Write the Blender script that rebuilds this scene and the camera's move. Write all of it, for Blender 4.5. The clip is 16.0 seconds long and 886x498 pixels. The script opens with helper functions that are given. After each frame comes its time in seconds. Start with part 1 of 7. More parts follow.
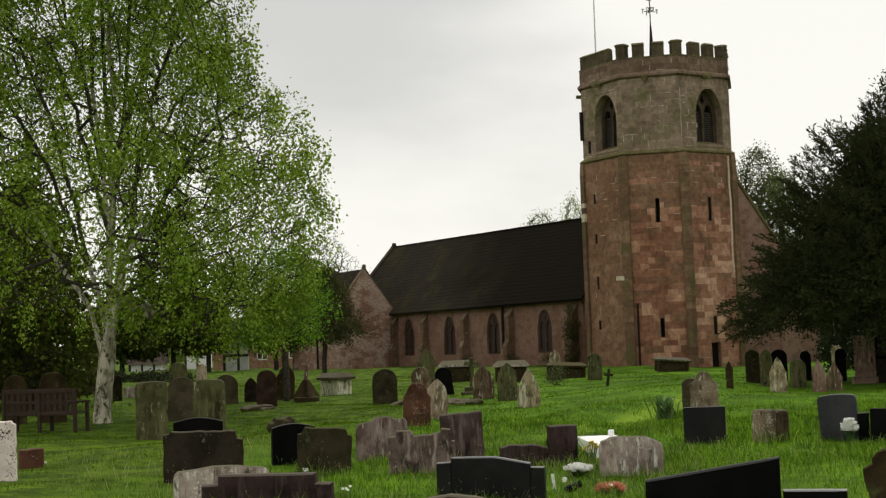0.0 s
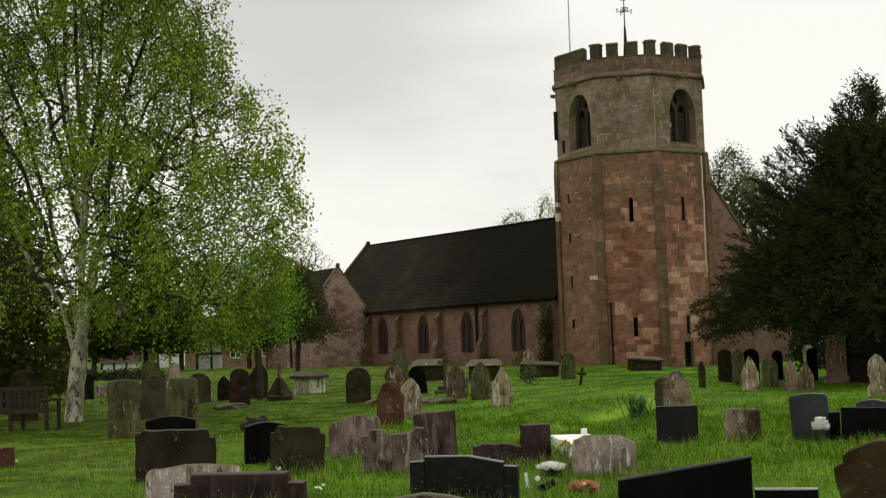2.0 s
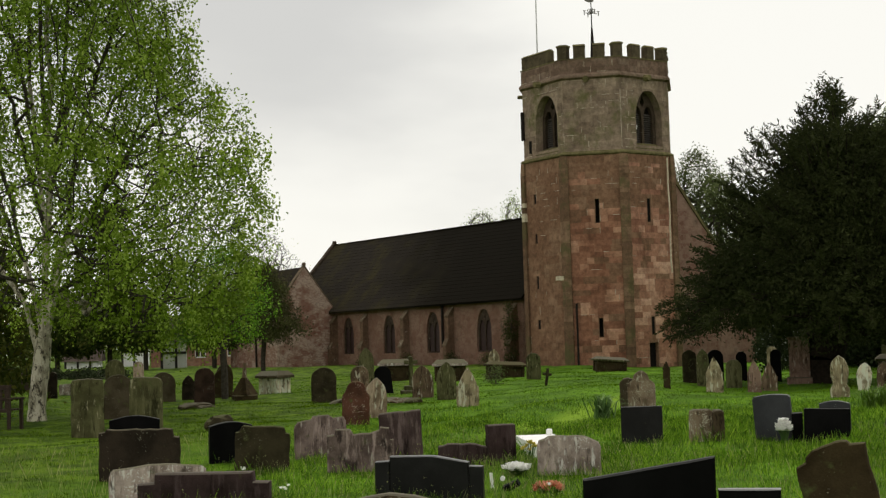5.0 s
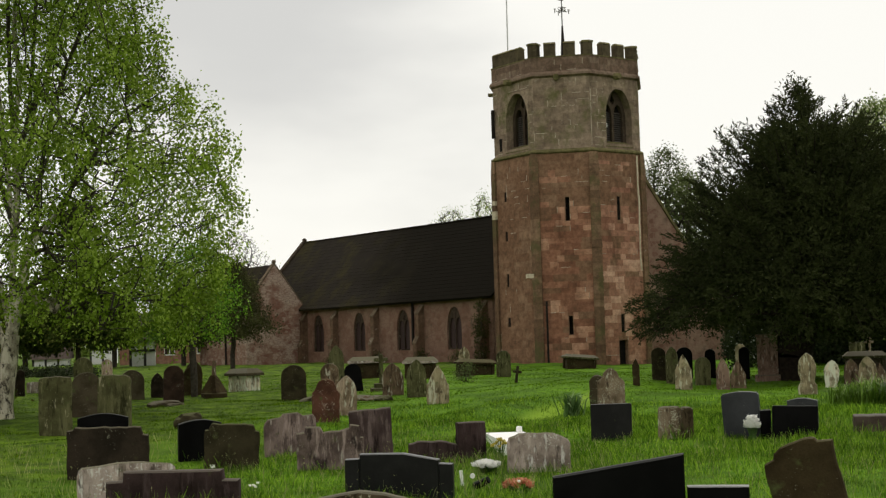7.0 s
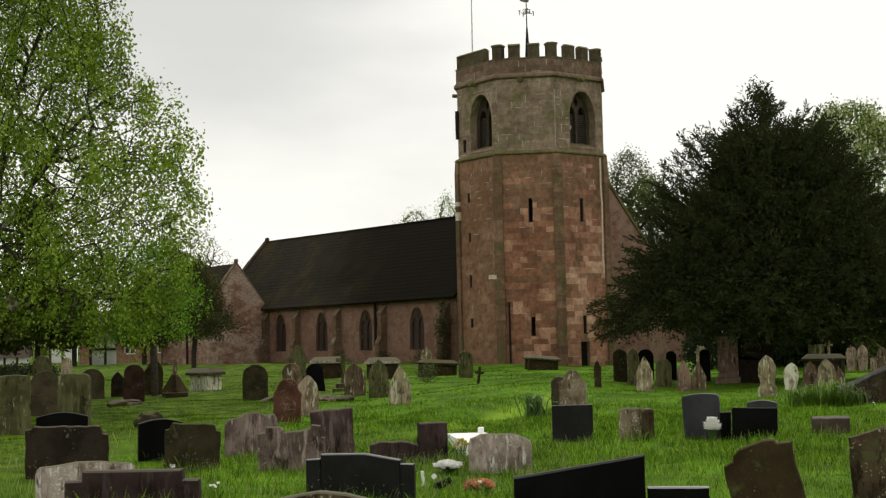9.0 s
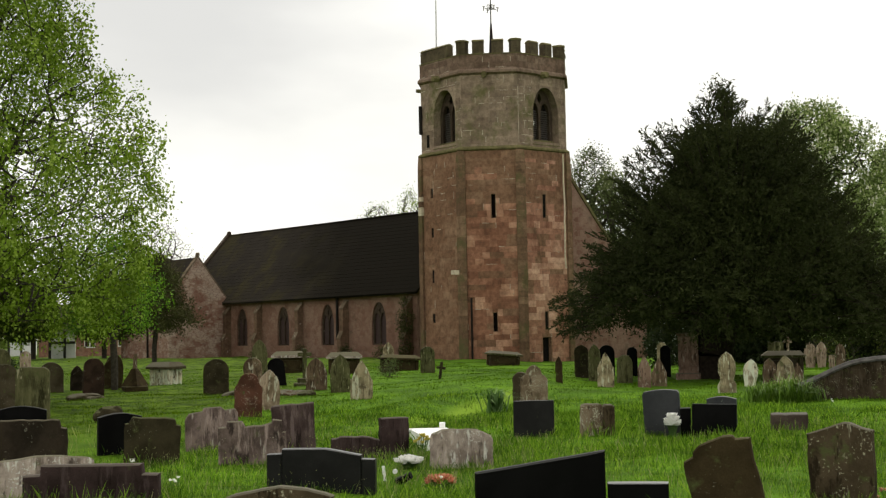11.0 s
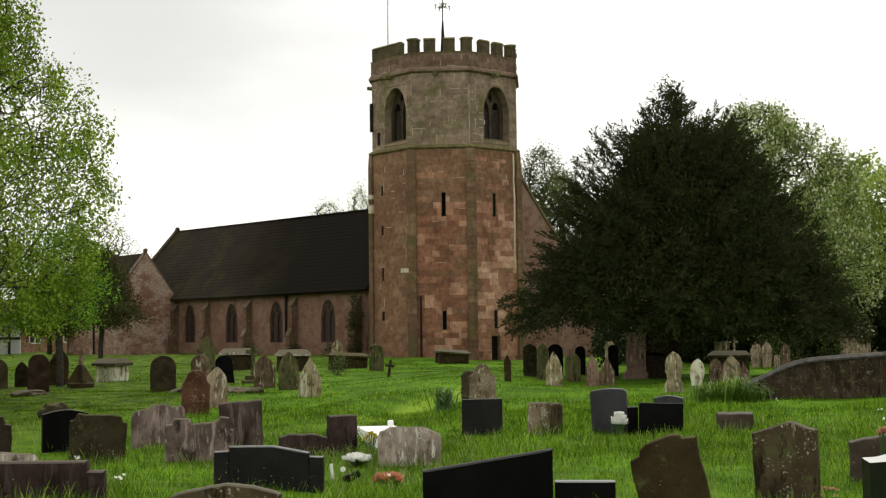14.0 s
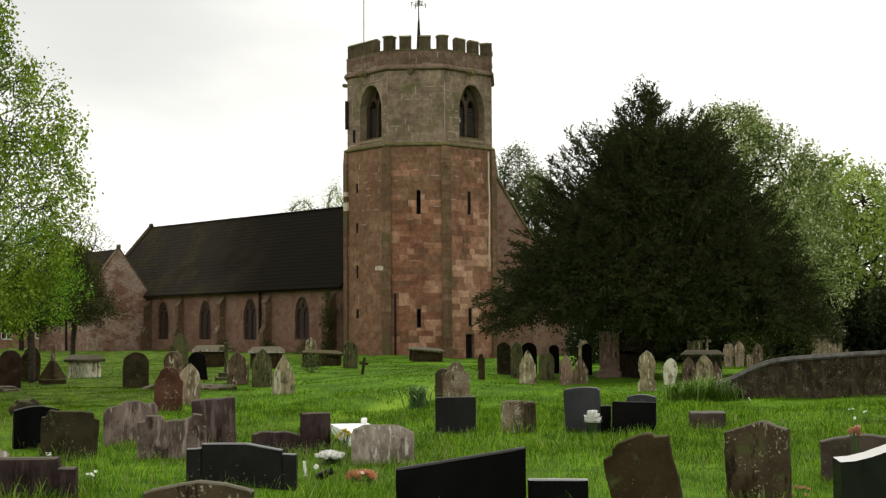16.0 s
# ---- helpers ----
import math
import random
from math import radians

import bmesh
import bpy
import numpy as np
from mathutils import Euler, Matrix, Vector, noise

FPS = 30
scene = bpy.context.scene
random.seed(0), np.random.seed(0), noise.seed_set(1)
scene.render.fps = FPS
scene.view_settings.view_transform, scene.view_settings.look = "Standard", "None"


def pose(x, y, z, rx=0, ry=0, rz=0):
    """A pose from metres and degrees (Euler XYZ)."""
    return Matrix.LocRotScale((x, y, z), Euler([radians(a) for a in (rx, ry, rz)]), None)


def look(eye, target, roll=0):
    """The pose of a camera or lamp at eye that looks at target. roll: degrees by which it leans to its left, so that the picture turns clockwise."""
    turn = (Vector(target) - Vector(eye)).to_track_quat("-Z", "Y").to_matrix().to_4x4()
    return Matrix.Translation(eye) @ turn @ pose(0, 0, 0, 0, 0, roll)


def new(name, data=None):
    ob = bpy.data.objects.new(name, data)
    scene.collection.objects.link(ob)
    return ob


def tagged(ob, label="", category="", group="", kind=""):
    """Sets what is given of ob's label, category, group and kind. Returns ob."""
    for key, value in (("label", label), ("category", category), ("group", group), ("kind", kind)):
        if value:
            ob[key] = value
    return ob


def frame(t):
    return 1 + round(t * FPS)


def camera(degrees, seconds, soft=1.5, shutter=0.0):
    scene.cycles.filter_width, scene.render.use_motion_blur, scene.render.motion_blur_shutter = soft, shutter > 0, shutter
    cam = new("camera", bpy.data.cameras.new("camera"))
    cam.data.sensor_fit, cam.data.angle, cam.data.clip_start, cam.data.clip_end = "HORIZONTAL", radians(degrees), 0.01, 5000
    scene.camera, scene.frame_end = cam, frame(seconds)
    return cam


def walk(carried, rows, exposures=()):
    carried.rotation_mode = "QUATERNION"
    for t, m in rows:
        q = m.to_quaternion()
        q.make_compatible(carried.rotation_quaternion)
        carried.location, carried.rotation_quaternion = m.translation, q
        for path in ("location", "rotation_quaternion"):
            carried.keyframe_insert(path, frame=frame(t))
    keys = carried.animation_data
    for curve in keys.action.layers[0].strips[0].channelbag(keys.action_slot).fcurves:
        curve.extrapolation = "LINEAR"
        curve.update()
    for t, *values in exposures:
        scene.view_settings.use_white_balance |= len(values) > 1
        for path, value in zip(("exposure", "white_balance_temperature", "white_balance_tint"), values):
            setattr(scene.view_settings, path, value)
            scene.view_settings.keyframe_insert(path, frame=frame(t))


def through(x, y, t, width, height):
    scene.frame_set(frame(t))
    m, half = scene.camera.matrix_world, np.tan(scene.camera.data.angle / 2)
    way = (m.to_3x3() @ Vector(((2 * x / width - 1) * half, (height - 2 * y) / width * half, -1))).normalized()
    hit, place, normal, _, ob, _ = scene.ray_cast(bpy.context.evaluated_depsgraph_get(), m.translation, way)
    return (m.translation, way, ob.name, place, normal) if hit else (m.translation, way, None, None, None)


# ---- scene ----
# the tripod head turns on the spot, eye at standing height
cam = camera(36.2, 16.0, soft=1.3)
EYE = (0.0, 0.0, 1.62)
ROWS = [
    (0.0, 94.051, 2.026, 10.258),
    (0.5, 94.023, 2.021, 9.852),
    (1.0, 93.999, 1.970, 9.649),
    (1.5, 93.997, 1.936, 9.394),
    (2.0, 93.959, 1.916, 9.147),
    (2.5, 93.936, 1.904, 8.828),
    (3.0, 93.999, 1.864, 8.616),
    (3.5, 93.997, 1.853, 8.430),
    (4.0, 93.987, 1.819, 8.255),
    (6.5, 93.804, 1.667, 6.689),
    (7.0, 93.780, 1.708, 6.452),
    (7.5, 93.724, 1.637, 6.333),
    (8.0, 93.697, 1.523, 5.795),
    (8.5, 93.766, 1.501, 5.325),
    (9.0, 93.759, 1.367, 4.867),
    (9.5, 93.740, 1.291, 4.524),
    (10.0, 93.646, 1.223, 4.025),
    (12.5, 93.464, 0.869, 2.348),
    (13.0, 93.448, 0.796, 1.901),
    (13.5, 93.454, 0.747, 1.446),
    (14.0, 93.409, 0.728, 1.119),
    (14.5, 93.355, 0.618, 0.771),
    (15.0, 93.303, 0.614, 0.619),
    (15.5, 93.299, 0.522, 0.441),
    (16.0, 93.311, 0.428, 0.027),
]
walk(cam, [(t, pose(*EYE, rx, ry, rz)) for t, rx, ry, rz in ROWS], exposures=((0, -0.1, 6700, 10), (4.5, -0.1, 6700, 10), (8.5, -0.02, 6700, 10), (12.5, 0.19, 6700, 10), (16, 0.2, 6700, 10)))

# ---- overcast daylight ----
world = bpy.data.worlds.new("overcast")
scene.world = world
world.use_nodes = True
wn, wl = world.node_tree.nodes, world.node_tree.links
wn.clear()
sky = wn.new("ShaderNodeTexSky")
sky.sky_type, sky.sun_disc = "NISHITA", False
sky.sun_elevation, sky.sun_rotation = radians(57), radians(18)
coord = wn.new("ShaderNodeTexCoord")
flat = wn.new("ShaderNodeMapping")
flat.inputs["Scale"].default_value = (1.0, 1.0, 2.6)
cloud = wn.new("ShaderNodeTexNoise")
cloud.inputs["Scale"].default_value, cloud.inputs["Detail"].default_value = 2.6, 5.0
cloud.inputs["Roughness"].default_value = 0.5
# a grey bank of cloud stands over the nave; round it the overcast is nearly white
bank = wn.new("ShaderNodeVectorMath")
bank.operation = "DISTANCE"
bank.inputs[1].default_value = (-0.24, 0.92, 0.31)
ragged = wn.new("ShaderNodeMath")
ragged.operation, ragged.inputs[1].default_value = "MULTIPLY_ADD", 0.42
ramp = wn.new("ShaderNodeValToRGB")
ramp.color_ramp.interpolation = "EASE"
ramp.color_ramp.elements[0].position, ramp.color_ramp.elements[0].color = 0.30, (0.72, 0.725, 0.71, 1)
ramp.color_ramp.elements[1].position, ramp.color_ramp.elements[1].color = 0.49, (1.06, 1.06, 1.01, 1)
skyback, cloudback, mixed, wout = (wn.new(k) for k in ("ShaderNodeBackground", "ShaderNodeBackground", "ShaderNodeMixShader", "ShaderNodeOutputWorld"))
skyback.inputs["Strength"].default_value = 0.1
cloudback.inputs["Strength"].default_value = 1.0
mixed.inputs[0].default_value = 0.94
wl.new(coord.outputs["Generated"], flat.inputs["Vector"])
wl.new(flat.outputs["Vector"], cloud.inputs["Vector"])
wl.new(coord.outputs["Generated"], bank.inputs[0])
wl.new(cloud.outputs["Fac"], ragged.inputs[0])
wl.new(bank.outputs["Value"], ragged.inputs[2])
wl.new(ragged.outputs[0], ramp.inputs["Fac"])
wl.new(ramp.outputs["Color"], cloudback.inputs["Color"])
wl.new(sky.outputs["Color"], skyback.inputs["Color"])
wl.new(skyback.outputs[0], mixed.inputs[1])
wl.new(cloudback.outputs[0], mixed.inputs[2])
wl.new(mixed.outputs[0], wout.inputs["Surface"])

sun = new("sun", bpy.data.lights.new("sun", "SUN"))
sun.data.energy, sun.data.angle, sun.data.color = 1.5, radians(13), (1.0, 0.96, 0.9)
sun.matrix_world = look((14, 64, 72), (0, 20, 0))

# ---- materials ----
def nodes_of(name, rough=0.85, spec=0.3):
    m = bpy.data.materials.new(name)
    m.use_nodes = True
    n, l = m.node_tree.nodes, m.node_tree.links
    b = n["Principled BSDF"]
    b.inputs["Roughness"].default_value = rough
    b.inputs["Specular IOR Level"].default_value = spec
    return m, n, l, b


def place_of(n, l, vary=True):
    """Object coordinates in metres, shifted for each object so that no two look alike."""
    c = n.new("ShaderNodeTexCoord")
    if not vary:
        return c.outputs["Object"]
    info, mul, add = n.new("ShaderNodeObjectInfo"), n.new("ShaderNodeMath"), n.new("ShaderNodeVectorMath")
    mul.operation, mul.inputs[1].default_value = "MULTIPLY", 47.0
    l.new(info.outputs["Random"], mul.inputs[0])
    l.new(c.outputs["Object"], add.inputs[0])
    l.new(mul.outputs[0], add.inputs[1])
    return add.outputs[0]


def noise_of(n, l, vec, scale, detail=4.0, rough=0.55, stretch=None):
    t = n.new("ShaderNodeTexNoise")
    t.inputs["Scale"].default_value, t.inputs["Detail"].default_value, t.inputs["Roughness"].default_value = scale, detail, rough
    if stretch:
        k = n.new("ShaderNodeMapping")
        k.inputs["Scale"].default_value = stretch
        l.new(vec, k.inputs["Vector"])
        vec = k.outputs["Vector"]
    l.new(vec, t.inputs["Vector"])
    return t.outputs["Fac"]


def step_of(n, l, value, lo, hi):
    r = n.new("ShaderNodeMapRange")
    r.interpolation_type = "SMOOTHSTEP"
    r.inputs["From Min"].default_value, r.inputs["From Max"].default_value = lo, hi
    l.new(value, r.inputs["Value"])
    return r.outputs["Result"]


def mix_of(n, l, fac, a, b, mode="MIX"):
    x = n.new("ShaderNodeMix")
    x.data_type, x.blend_type = "RGBA", mode
    for sock, v in ((x.inputs["Factor"], fac), (x.inputs["A"], a), (x.inputs["B"], b)):
        if isinstance(v, tuple):
            sock.default_value = (*v, 1)
        elif isinstance(v, float):
            sock.default_value = v
        else:
            l.new(v, sock)
    return x.outputs["Result"]


def bump_of(n, l, b, height, strength=0.5, distance=0.01):
    k = n.new("ShaderNodeBump")
    k.inputs["Strength"].default_value, k.inputs["Distance"].default_value = strength, distance
    l.new(height, k.inputs["Height"])
    l.new(k.outputs["Normal"], b.inputs["Normal"])


def stone(name, c1, c2, lichen=(0.55, 0.55, 0.48), amount=0.3, streak=0.0, moss=0.2, rough=0.95, spec=0.08, size=1.0, bump=0.6, drips=0.0, top=None):
    """Weathered gravestone: two tones, grain, rain streaks, moss and pale lichen spots."""
    m, n, l, b = nodes_of(name, rough, spec)
    v = place_of(n, l)
    if rough > 0.6:
        c1, c2 = ((1.3 * r, 1.16 * g, 1.12 * k) for r, g, k in (c1, c2))
    col = mix_of(n, l, step_of(n, l, noise_of(n, l, v, 3.0 * size, 5), 0.35, 0.65), c1, c2)
    grain = noise_of(n, l, v, 60 * size, 3)
    col = mix_of(n, l, 0.5, col, mix_of(n, l, grain, (0.25, 0.25, 0.25), (0.75, 0.75, 0.75)), "OVERLAY")
    if streak:
        s = noise_of(n, l, v, 7.0 * size, 6, 0.7, (1.6, 1.0, 0.26))
        col = mix_of(n, l, step_of(n, l, s, 0.5, 0.64), col, tuple(min(1.0, x * (1 + 0.5 * streak) + 0.03 * streak) for x in c2))
        s2 = noise_of(n, l, v, 9.0 * size, 6, 0.7, (1.4, 1.0, 0.2))
        col = mix_of(n, l, step_of(n, l, s2, 0.56, 0.7), col, tuple(x * 0.4 for x in c1))
    if moss:
        g = noise_of(n, l, v, 5.0 * size, 5, 0.65)
        col = mix_of(n, l, step_of(n, l, g, 0.66 - 0.25 * moss, 0.84 - 0.25 * moss), col, (0.075, 0.085, 0.03))
    if amount:
        p = noise_of(n, l, v, 40.0 * size, 4, 0.6)
        q = noise_of(n, l, v, 4.0 * size, 2)
        both = n.new("ShaderNodeMath")
        both.operation = "MULTIPLY_ADD"
        both.inputs[1].default_value = 0.55
        l.new(q, both.inputs[0])
        l.new(p, both.inputs[2])
        col = mix_of(n, l, step_of(n, l, both.outputs[0], 1.0 - 0.24 * amount, 1.07 - 0.24 * amount), col, lichen)
    if drips:
        # pale lichen runs down the face in uneven streaks
        w = noise_of(n, l, v, 6.5 * size, 4, 0.6, (1.9, 1.0, 0.45))
        col = mix_of(n, l, step_of(n, l, w, 0.62 - 0.14 * drips, 0.7 - 0.14 * drips), col, lichen)
        w = noise_of(n, l, v, 5.0 * size, 5, 0.65, (1.5, 1.0, 0.5))
        col = mix_of(n, l, step_of(n, l, w, 0.56, 0.66), col, tuple(0.5 * x for x in c1))
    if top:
        # upward faces: painted sky sheen on granite and slate, lichen on old stone
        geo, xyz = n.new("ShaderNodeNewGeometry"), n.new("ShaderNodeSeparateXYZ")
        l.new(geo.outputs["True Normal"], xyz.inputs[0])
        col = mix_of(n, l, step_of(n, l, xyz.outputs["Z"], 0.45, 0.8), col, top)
    l.new(col, b.inputs["Base Color"])
    bump_of(n, l, b, noise_of(n, l, v, 24 * size, 6, 0.65), bump, 0.012)
    return m


# upward-face colours; the second paints in sky sheen
GREYTOP, SHEENTOP = (0.12, 0.11, 0.08), (0.16, 0.16, 0.16)
STONE = {
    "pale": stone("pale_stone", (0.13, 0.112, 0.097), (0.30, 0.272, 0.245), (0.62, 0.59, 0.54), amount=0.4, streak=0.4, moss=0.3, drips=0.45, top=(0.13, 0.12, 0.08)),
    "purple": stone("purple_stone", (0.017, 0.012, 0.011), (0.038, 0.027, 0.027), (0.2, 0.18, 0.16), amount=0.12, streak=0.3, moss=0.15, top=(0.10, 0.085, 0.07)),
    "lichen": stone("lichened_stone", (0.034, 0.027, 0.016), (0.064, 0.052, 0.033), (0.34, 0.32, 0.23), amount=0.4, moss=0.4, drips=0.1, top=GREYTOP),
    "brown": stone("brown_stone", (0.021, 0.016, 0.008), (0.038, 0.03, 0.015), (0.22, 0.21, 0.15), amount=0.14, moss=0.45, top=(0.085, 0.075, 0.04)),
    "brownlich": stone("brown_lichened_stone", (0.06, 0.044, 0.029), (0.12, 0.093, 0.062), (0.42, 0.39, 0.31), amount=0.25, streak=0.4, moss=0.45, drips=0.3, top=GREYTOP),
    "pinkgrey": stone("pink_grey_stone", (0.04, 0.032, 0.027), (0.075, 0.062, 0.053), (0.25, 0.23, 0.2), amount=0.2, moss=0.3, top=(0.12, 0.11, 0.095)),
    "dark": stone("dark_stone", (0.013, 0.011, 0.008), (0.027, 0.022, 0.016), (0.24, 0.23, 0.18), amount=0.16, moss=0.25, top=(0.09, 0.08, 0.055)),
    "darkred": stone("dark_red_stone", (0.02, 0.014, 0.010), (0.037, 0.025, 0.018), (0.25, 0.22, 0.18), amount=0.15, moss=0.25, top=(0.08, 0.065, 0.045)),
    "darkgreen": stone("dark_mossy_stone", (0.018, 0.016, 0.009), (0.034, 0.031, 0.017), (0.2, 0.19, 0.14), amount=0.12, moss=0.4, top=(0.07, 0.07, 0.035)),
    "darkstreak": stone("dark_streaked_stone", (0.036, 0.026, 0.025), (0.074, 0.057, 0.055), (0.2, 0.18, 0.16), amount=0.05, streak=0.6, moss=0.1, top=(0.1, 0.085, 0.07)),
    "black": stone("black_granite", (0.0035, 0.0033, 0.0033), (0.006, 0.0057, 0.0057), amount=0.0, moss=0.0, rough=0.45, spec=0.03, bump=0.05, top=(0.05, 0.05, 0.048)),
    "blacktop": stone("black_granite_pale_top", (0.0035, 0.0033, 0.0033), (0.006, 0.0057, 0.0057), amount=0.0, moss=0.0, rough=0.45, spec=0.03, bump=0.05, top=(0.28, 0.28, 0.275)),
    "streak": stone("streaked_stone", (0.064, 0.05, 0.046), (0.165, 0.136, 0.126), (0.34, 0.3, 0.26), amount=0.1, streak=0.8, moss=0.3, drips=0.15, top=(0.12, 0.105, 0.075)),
    "slate": stone("slate", (0.011, 0.0105, 0.0102), (0.018, 0.0172, 0.0168), amount=0.0, moss=0.05, rough=0.4, spec=0.08, bump=0.1, top=SHEENTOP),
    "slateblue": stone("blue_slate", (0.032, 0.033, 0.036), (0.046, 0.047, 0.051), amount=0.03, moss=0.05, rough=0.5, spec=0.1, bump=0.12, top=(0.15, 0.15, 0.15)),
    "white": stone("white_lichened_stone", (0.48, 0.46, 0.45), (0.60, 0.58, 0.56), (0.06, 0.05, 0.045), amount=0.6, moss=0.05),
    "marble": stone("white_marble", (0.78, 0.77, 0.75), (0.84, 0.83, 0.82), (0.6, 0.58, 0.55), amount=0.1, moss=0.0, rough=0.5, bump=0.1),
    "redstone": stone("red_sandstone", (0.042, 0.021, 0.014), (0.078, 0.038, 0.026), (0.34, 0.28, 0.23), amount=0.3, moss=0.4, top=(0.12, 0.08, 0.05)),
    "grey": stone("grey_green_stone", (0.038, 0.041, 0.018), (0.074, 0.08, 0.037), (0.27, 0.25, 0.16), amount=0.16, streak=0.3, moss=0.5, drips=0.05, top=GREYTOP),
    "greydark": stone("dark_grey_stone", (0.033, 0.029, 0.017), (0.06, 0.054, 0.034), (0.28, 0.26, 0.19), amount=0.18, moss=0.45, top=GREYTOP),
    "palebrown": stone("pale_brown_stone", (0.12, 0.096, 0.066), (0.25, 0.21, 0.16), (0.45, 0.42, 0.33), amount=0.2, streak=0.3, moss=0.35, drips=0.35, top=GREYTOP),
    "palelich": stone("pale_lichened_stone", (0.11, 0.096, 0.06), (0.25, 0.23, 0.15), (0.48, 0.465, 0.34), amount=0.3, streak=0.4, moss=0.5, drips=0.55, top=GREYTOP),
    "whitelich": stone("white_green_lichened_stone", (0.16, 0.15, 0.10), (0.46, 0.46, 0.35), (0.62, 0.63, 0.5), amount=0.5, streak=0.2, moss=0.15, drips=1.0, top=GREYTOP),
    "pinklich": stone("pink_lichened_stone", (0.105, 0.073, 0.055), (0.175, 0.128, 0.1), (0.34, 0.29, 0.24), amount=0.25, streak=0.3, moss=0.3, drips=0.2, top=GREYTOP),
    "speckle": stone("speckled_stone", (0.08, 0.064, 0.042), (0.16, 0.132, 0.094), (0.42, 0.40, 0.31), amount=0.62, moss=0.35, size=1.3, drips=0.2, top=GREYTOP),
    "wallstone": stone("dark_rubble_wall", (0.018, 0.014, 0.009), (0.038, 0.03, 0.02), (0.24, 0.22, 0.16), amount=0.36, moss=0.45, size=1.3, streak=0.25),
}


def masonry(name, c1, c2, c3, spread=0.5, green=0.25, scale=1.0, lime_at=0.66, moss=(0.12, 0.105, 0.055)):
    """Sandstone blocks: each block keeps its own tone, with weathering across them."""
    m, n, l, b = nodes_of(name, 0.95, 0.06)
    c1, c2, c3 = ((1.42 * r, 1.36 * g, 1.26 * k) for r, g, k in (c1, c2, c3))
    info, geo = n.new("ShaderNodeObjectInfo"), n.new("ShaderNodeNewGeometry")
    pick = n.new("ShaderNodeMath")
    pick.operation = "ADD"
    l.new(info.outputs["Random"], pick.inputs[0])
    l.new(geo.outputs["Random Per Island"], pick.inputs[1])
    part1 = n.new("ShaderNodeMath")
    part1.operation = "FRACT"
    l.new(pick.outputs[0], part1.inputs[0])
    r = n.new("ShaderNodeValToRGB")
    r.color_ramp.interpolation = "LINEAR"
    e = r.color_ramp.elements
    e[0].position, e[0].color = 0.0, (*c1, 1)
    e[1].position, e[1].color = 1.0, (*c3, 1)
    e.new(0.55).color = (*c2, 1)
    pos = geo.outputs["Position"]
    # pale blocks lie together in loose patches
    patch, tone = n.new("ShaderNodeMath"), n.new("ShaderNodeMath")
    patch.operation, patch.inputs[1].default_value, patch.inputs[2].default_value = "MULTIPLY_ADD", 1.5, -0.68
    l.new(noise_of(n, l, pos, 0.42 * scale, 3), patch.inputs[0])
    tone.operation, tone.inputs[1].default_value = "MULTIPLY_ADD", 0.8
    l.new(part1.outputs[0], tone.inputs[0])
    l.new(patch.outputs[0], tone.inputs[2])
    l.new(tone.outputs[0], r.inputs["Fac"])
    big = step_of(n, l, noise_of(n, l, pos, 0.35 * scale, 4), 0.38, 0.62)
    col = mix_of(n, l, spread, mix_of(n, l, big, c1, c2), r.outputs["Color"])
    col = mix_of(n, l, 0.5, col, mix_of(n, l, step_of(n, l, noise_of(n, l, pos, 3.4, 7, 0.75), 0.3, 0.7), (0.16, 0.16, 0.16), (0.82, 0.82, 0.82)), "OVERLAY")
    lime, weak = noise_of(n, l, pos, 1.9, 7, 0.72, (1.0, 1.0, 1.4)), n.new("ShaderNodeMath")
    weak.operation, weak.inputs[1].default_value = "MULTIPLY", 0.6
    l.new(step_of(n, l, lime, lime_at, lime_at + 0.06), weak.inputs[0])
    col = mix_of(n, l, weak.outputs[0], col, (0.42, 0.36, 0.29))
    drip = noise_of(n, l, pos, 1.1, 5, 0.65, (1.0, 1.0, 0.22))
    col = mix_of(n, l, step_of(n, l, drip, 0.54, 0.8), col, tuple(0.6 * x for x in c1))
    col = mix_of(n, l, step_of(n, l, noise_of(n, l, pos, 0.7, 5, 0.7), 0.72 - 0.3 * green, 0.95 - 0.3 * green), col, moss)
    l.new(col, b.inputs["Base Color"])
    bump_of(n, l, b, noise_of(n, l, pos, 9.0, 6, 0.7), 0.7, 0.03)
    return m


RED = masonry("red_sandstone_block", (0.135, 0.065, 0.044), (0.215, 0.11, 0.076), (0.42, 0.262, 0.192), 0.8, 0.38)
BRIGHT = masonry("pale_red_sandstone_block", (0.15, 0.073, 0.052), (0.26, 0.14, 0.102), (0.47, 0.315, 0.245), 0.8, 0.3)
DULL = masonry("dull_sandstone_block", (0.12, 0.068, 0.045), (0.16, 0.096, 0.065), (0.22, 0.148, 0.105), 0.5, 0.4)
GREY = masonry("grey_sandstone_block", (0.12, 0.09, 0.07), (0.18, 0.14, 0.112), (0.28, 0.225, 0.18), 0.6, 0.85, lime_at=0.60, moss=(0.125, 0.118, 0.05))
PARAPET = masonry("brown_parapet_block", (0.085, 0.058, 0.045), (0.13, 0.092, 0.073), (0.20, 0.155, 0.125), 0.6, 0.45, lime_at=0.63)
PILASTER = masonry("stained_pilaster_stone", (0.09, 0.056, 0.038), (0.13, 0.084, 0.056), (0.21, 0.14, 0.098), 0.6, 0.9, moss=(0.10, 0.092, 0.04))
PALE = masonry("nave_wall_stone", (0.13, 0.082, 0.06), (0.185, 0.122, 0.094), (0.23, 0.165, 0.13), 0.35, 0.3)
TRIM = masonry("mossy_trim_stone", (0.07, 0.062, 0.032), (0.115, 0.105, 0.052), (0.18, 0.165, 0.09), 0.4, 0.8, moss=(0.12, 0.112, 0.048))
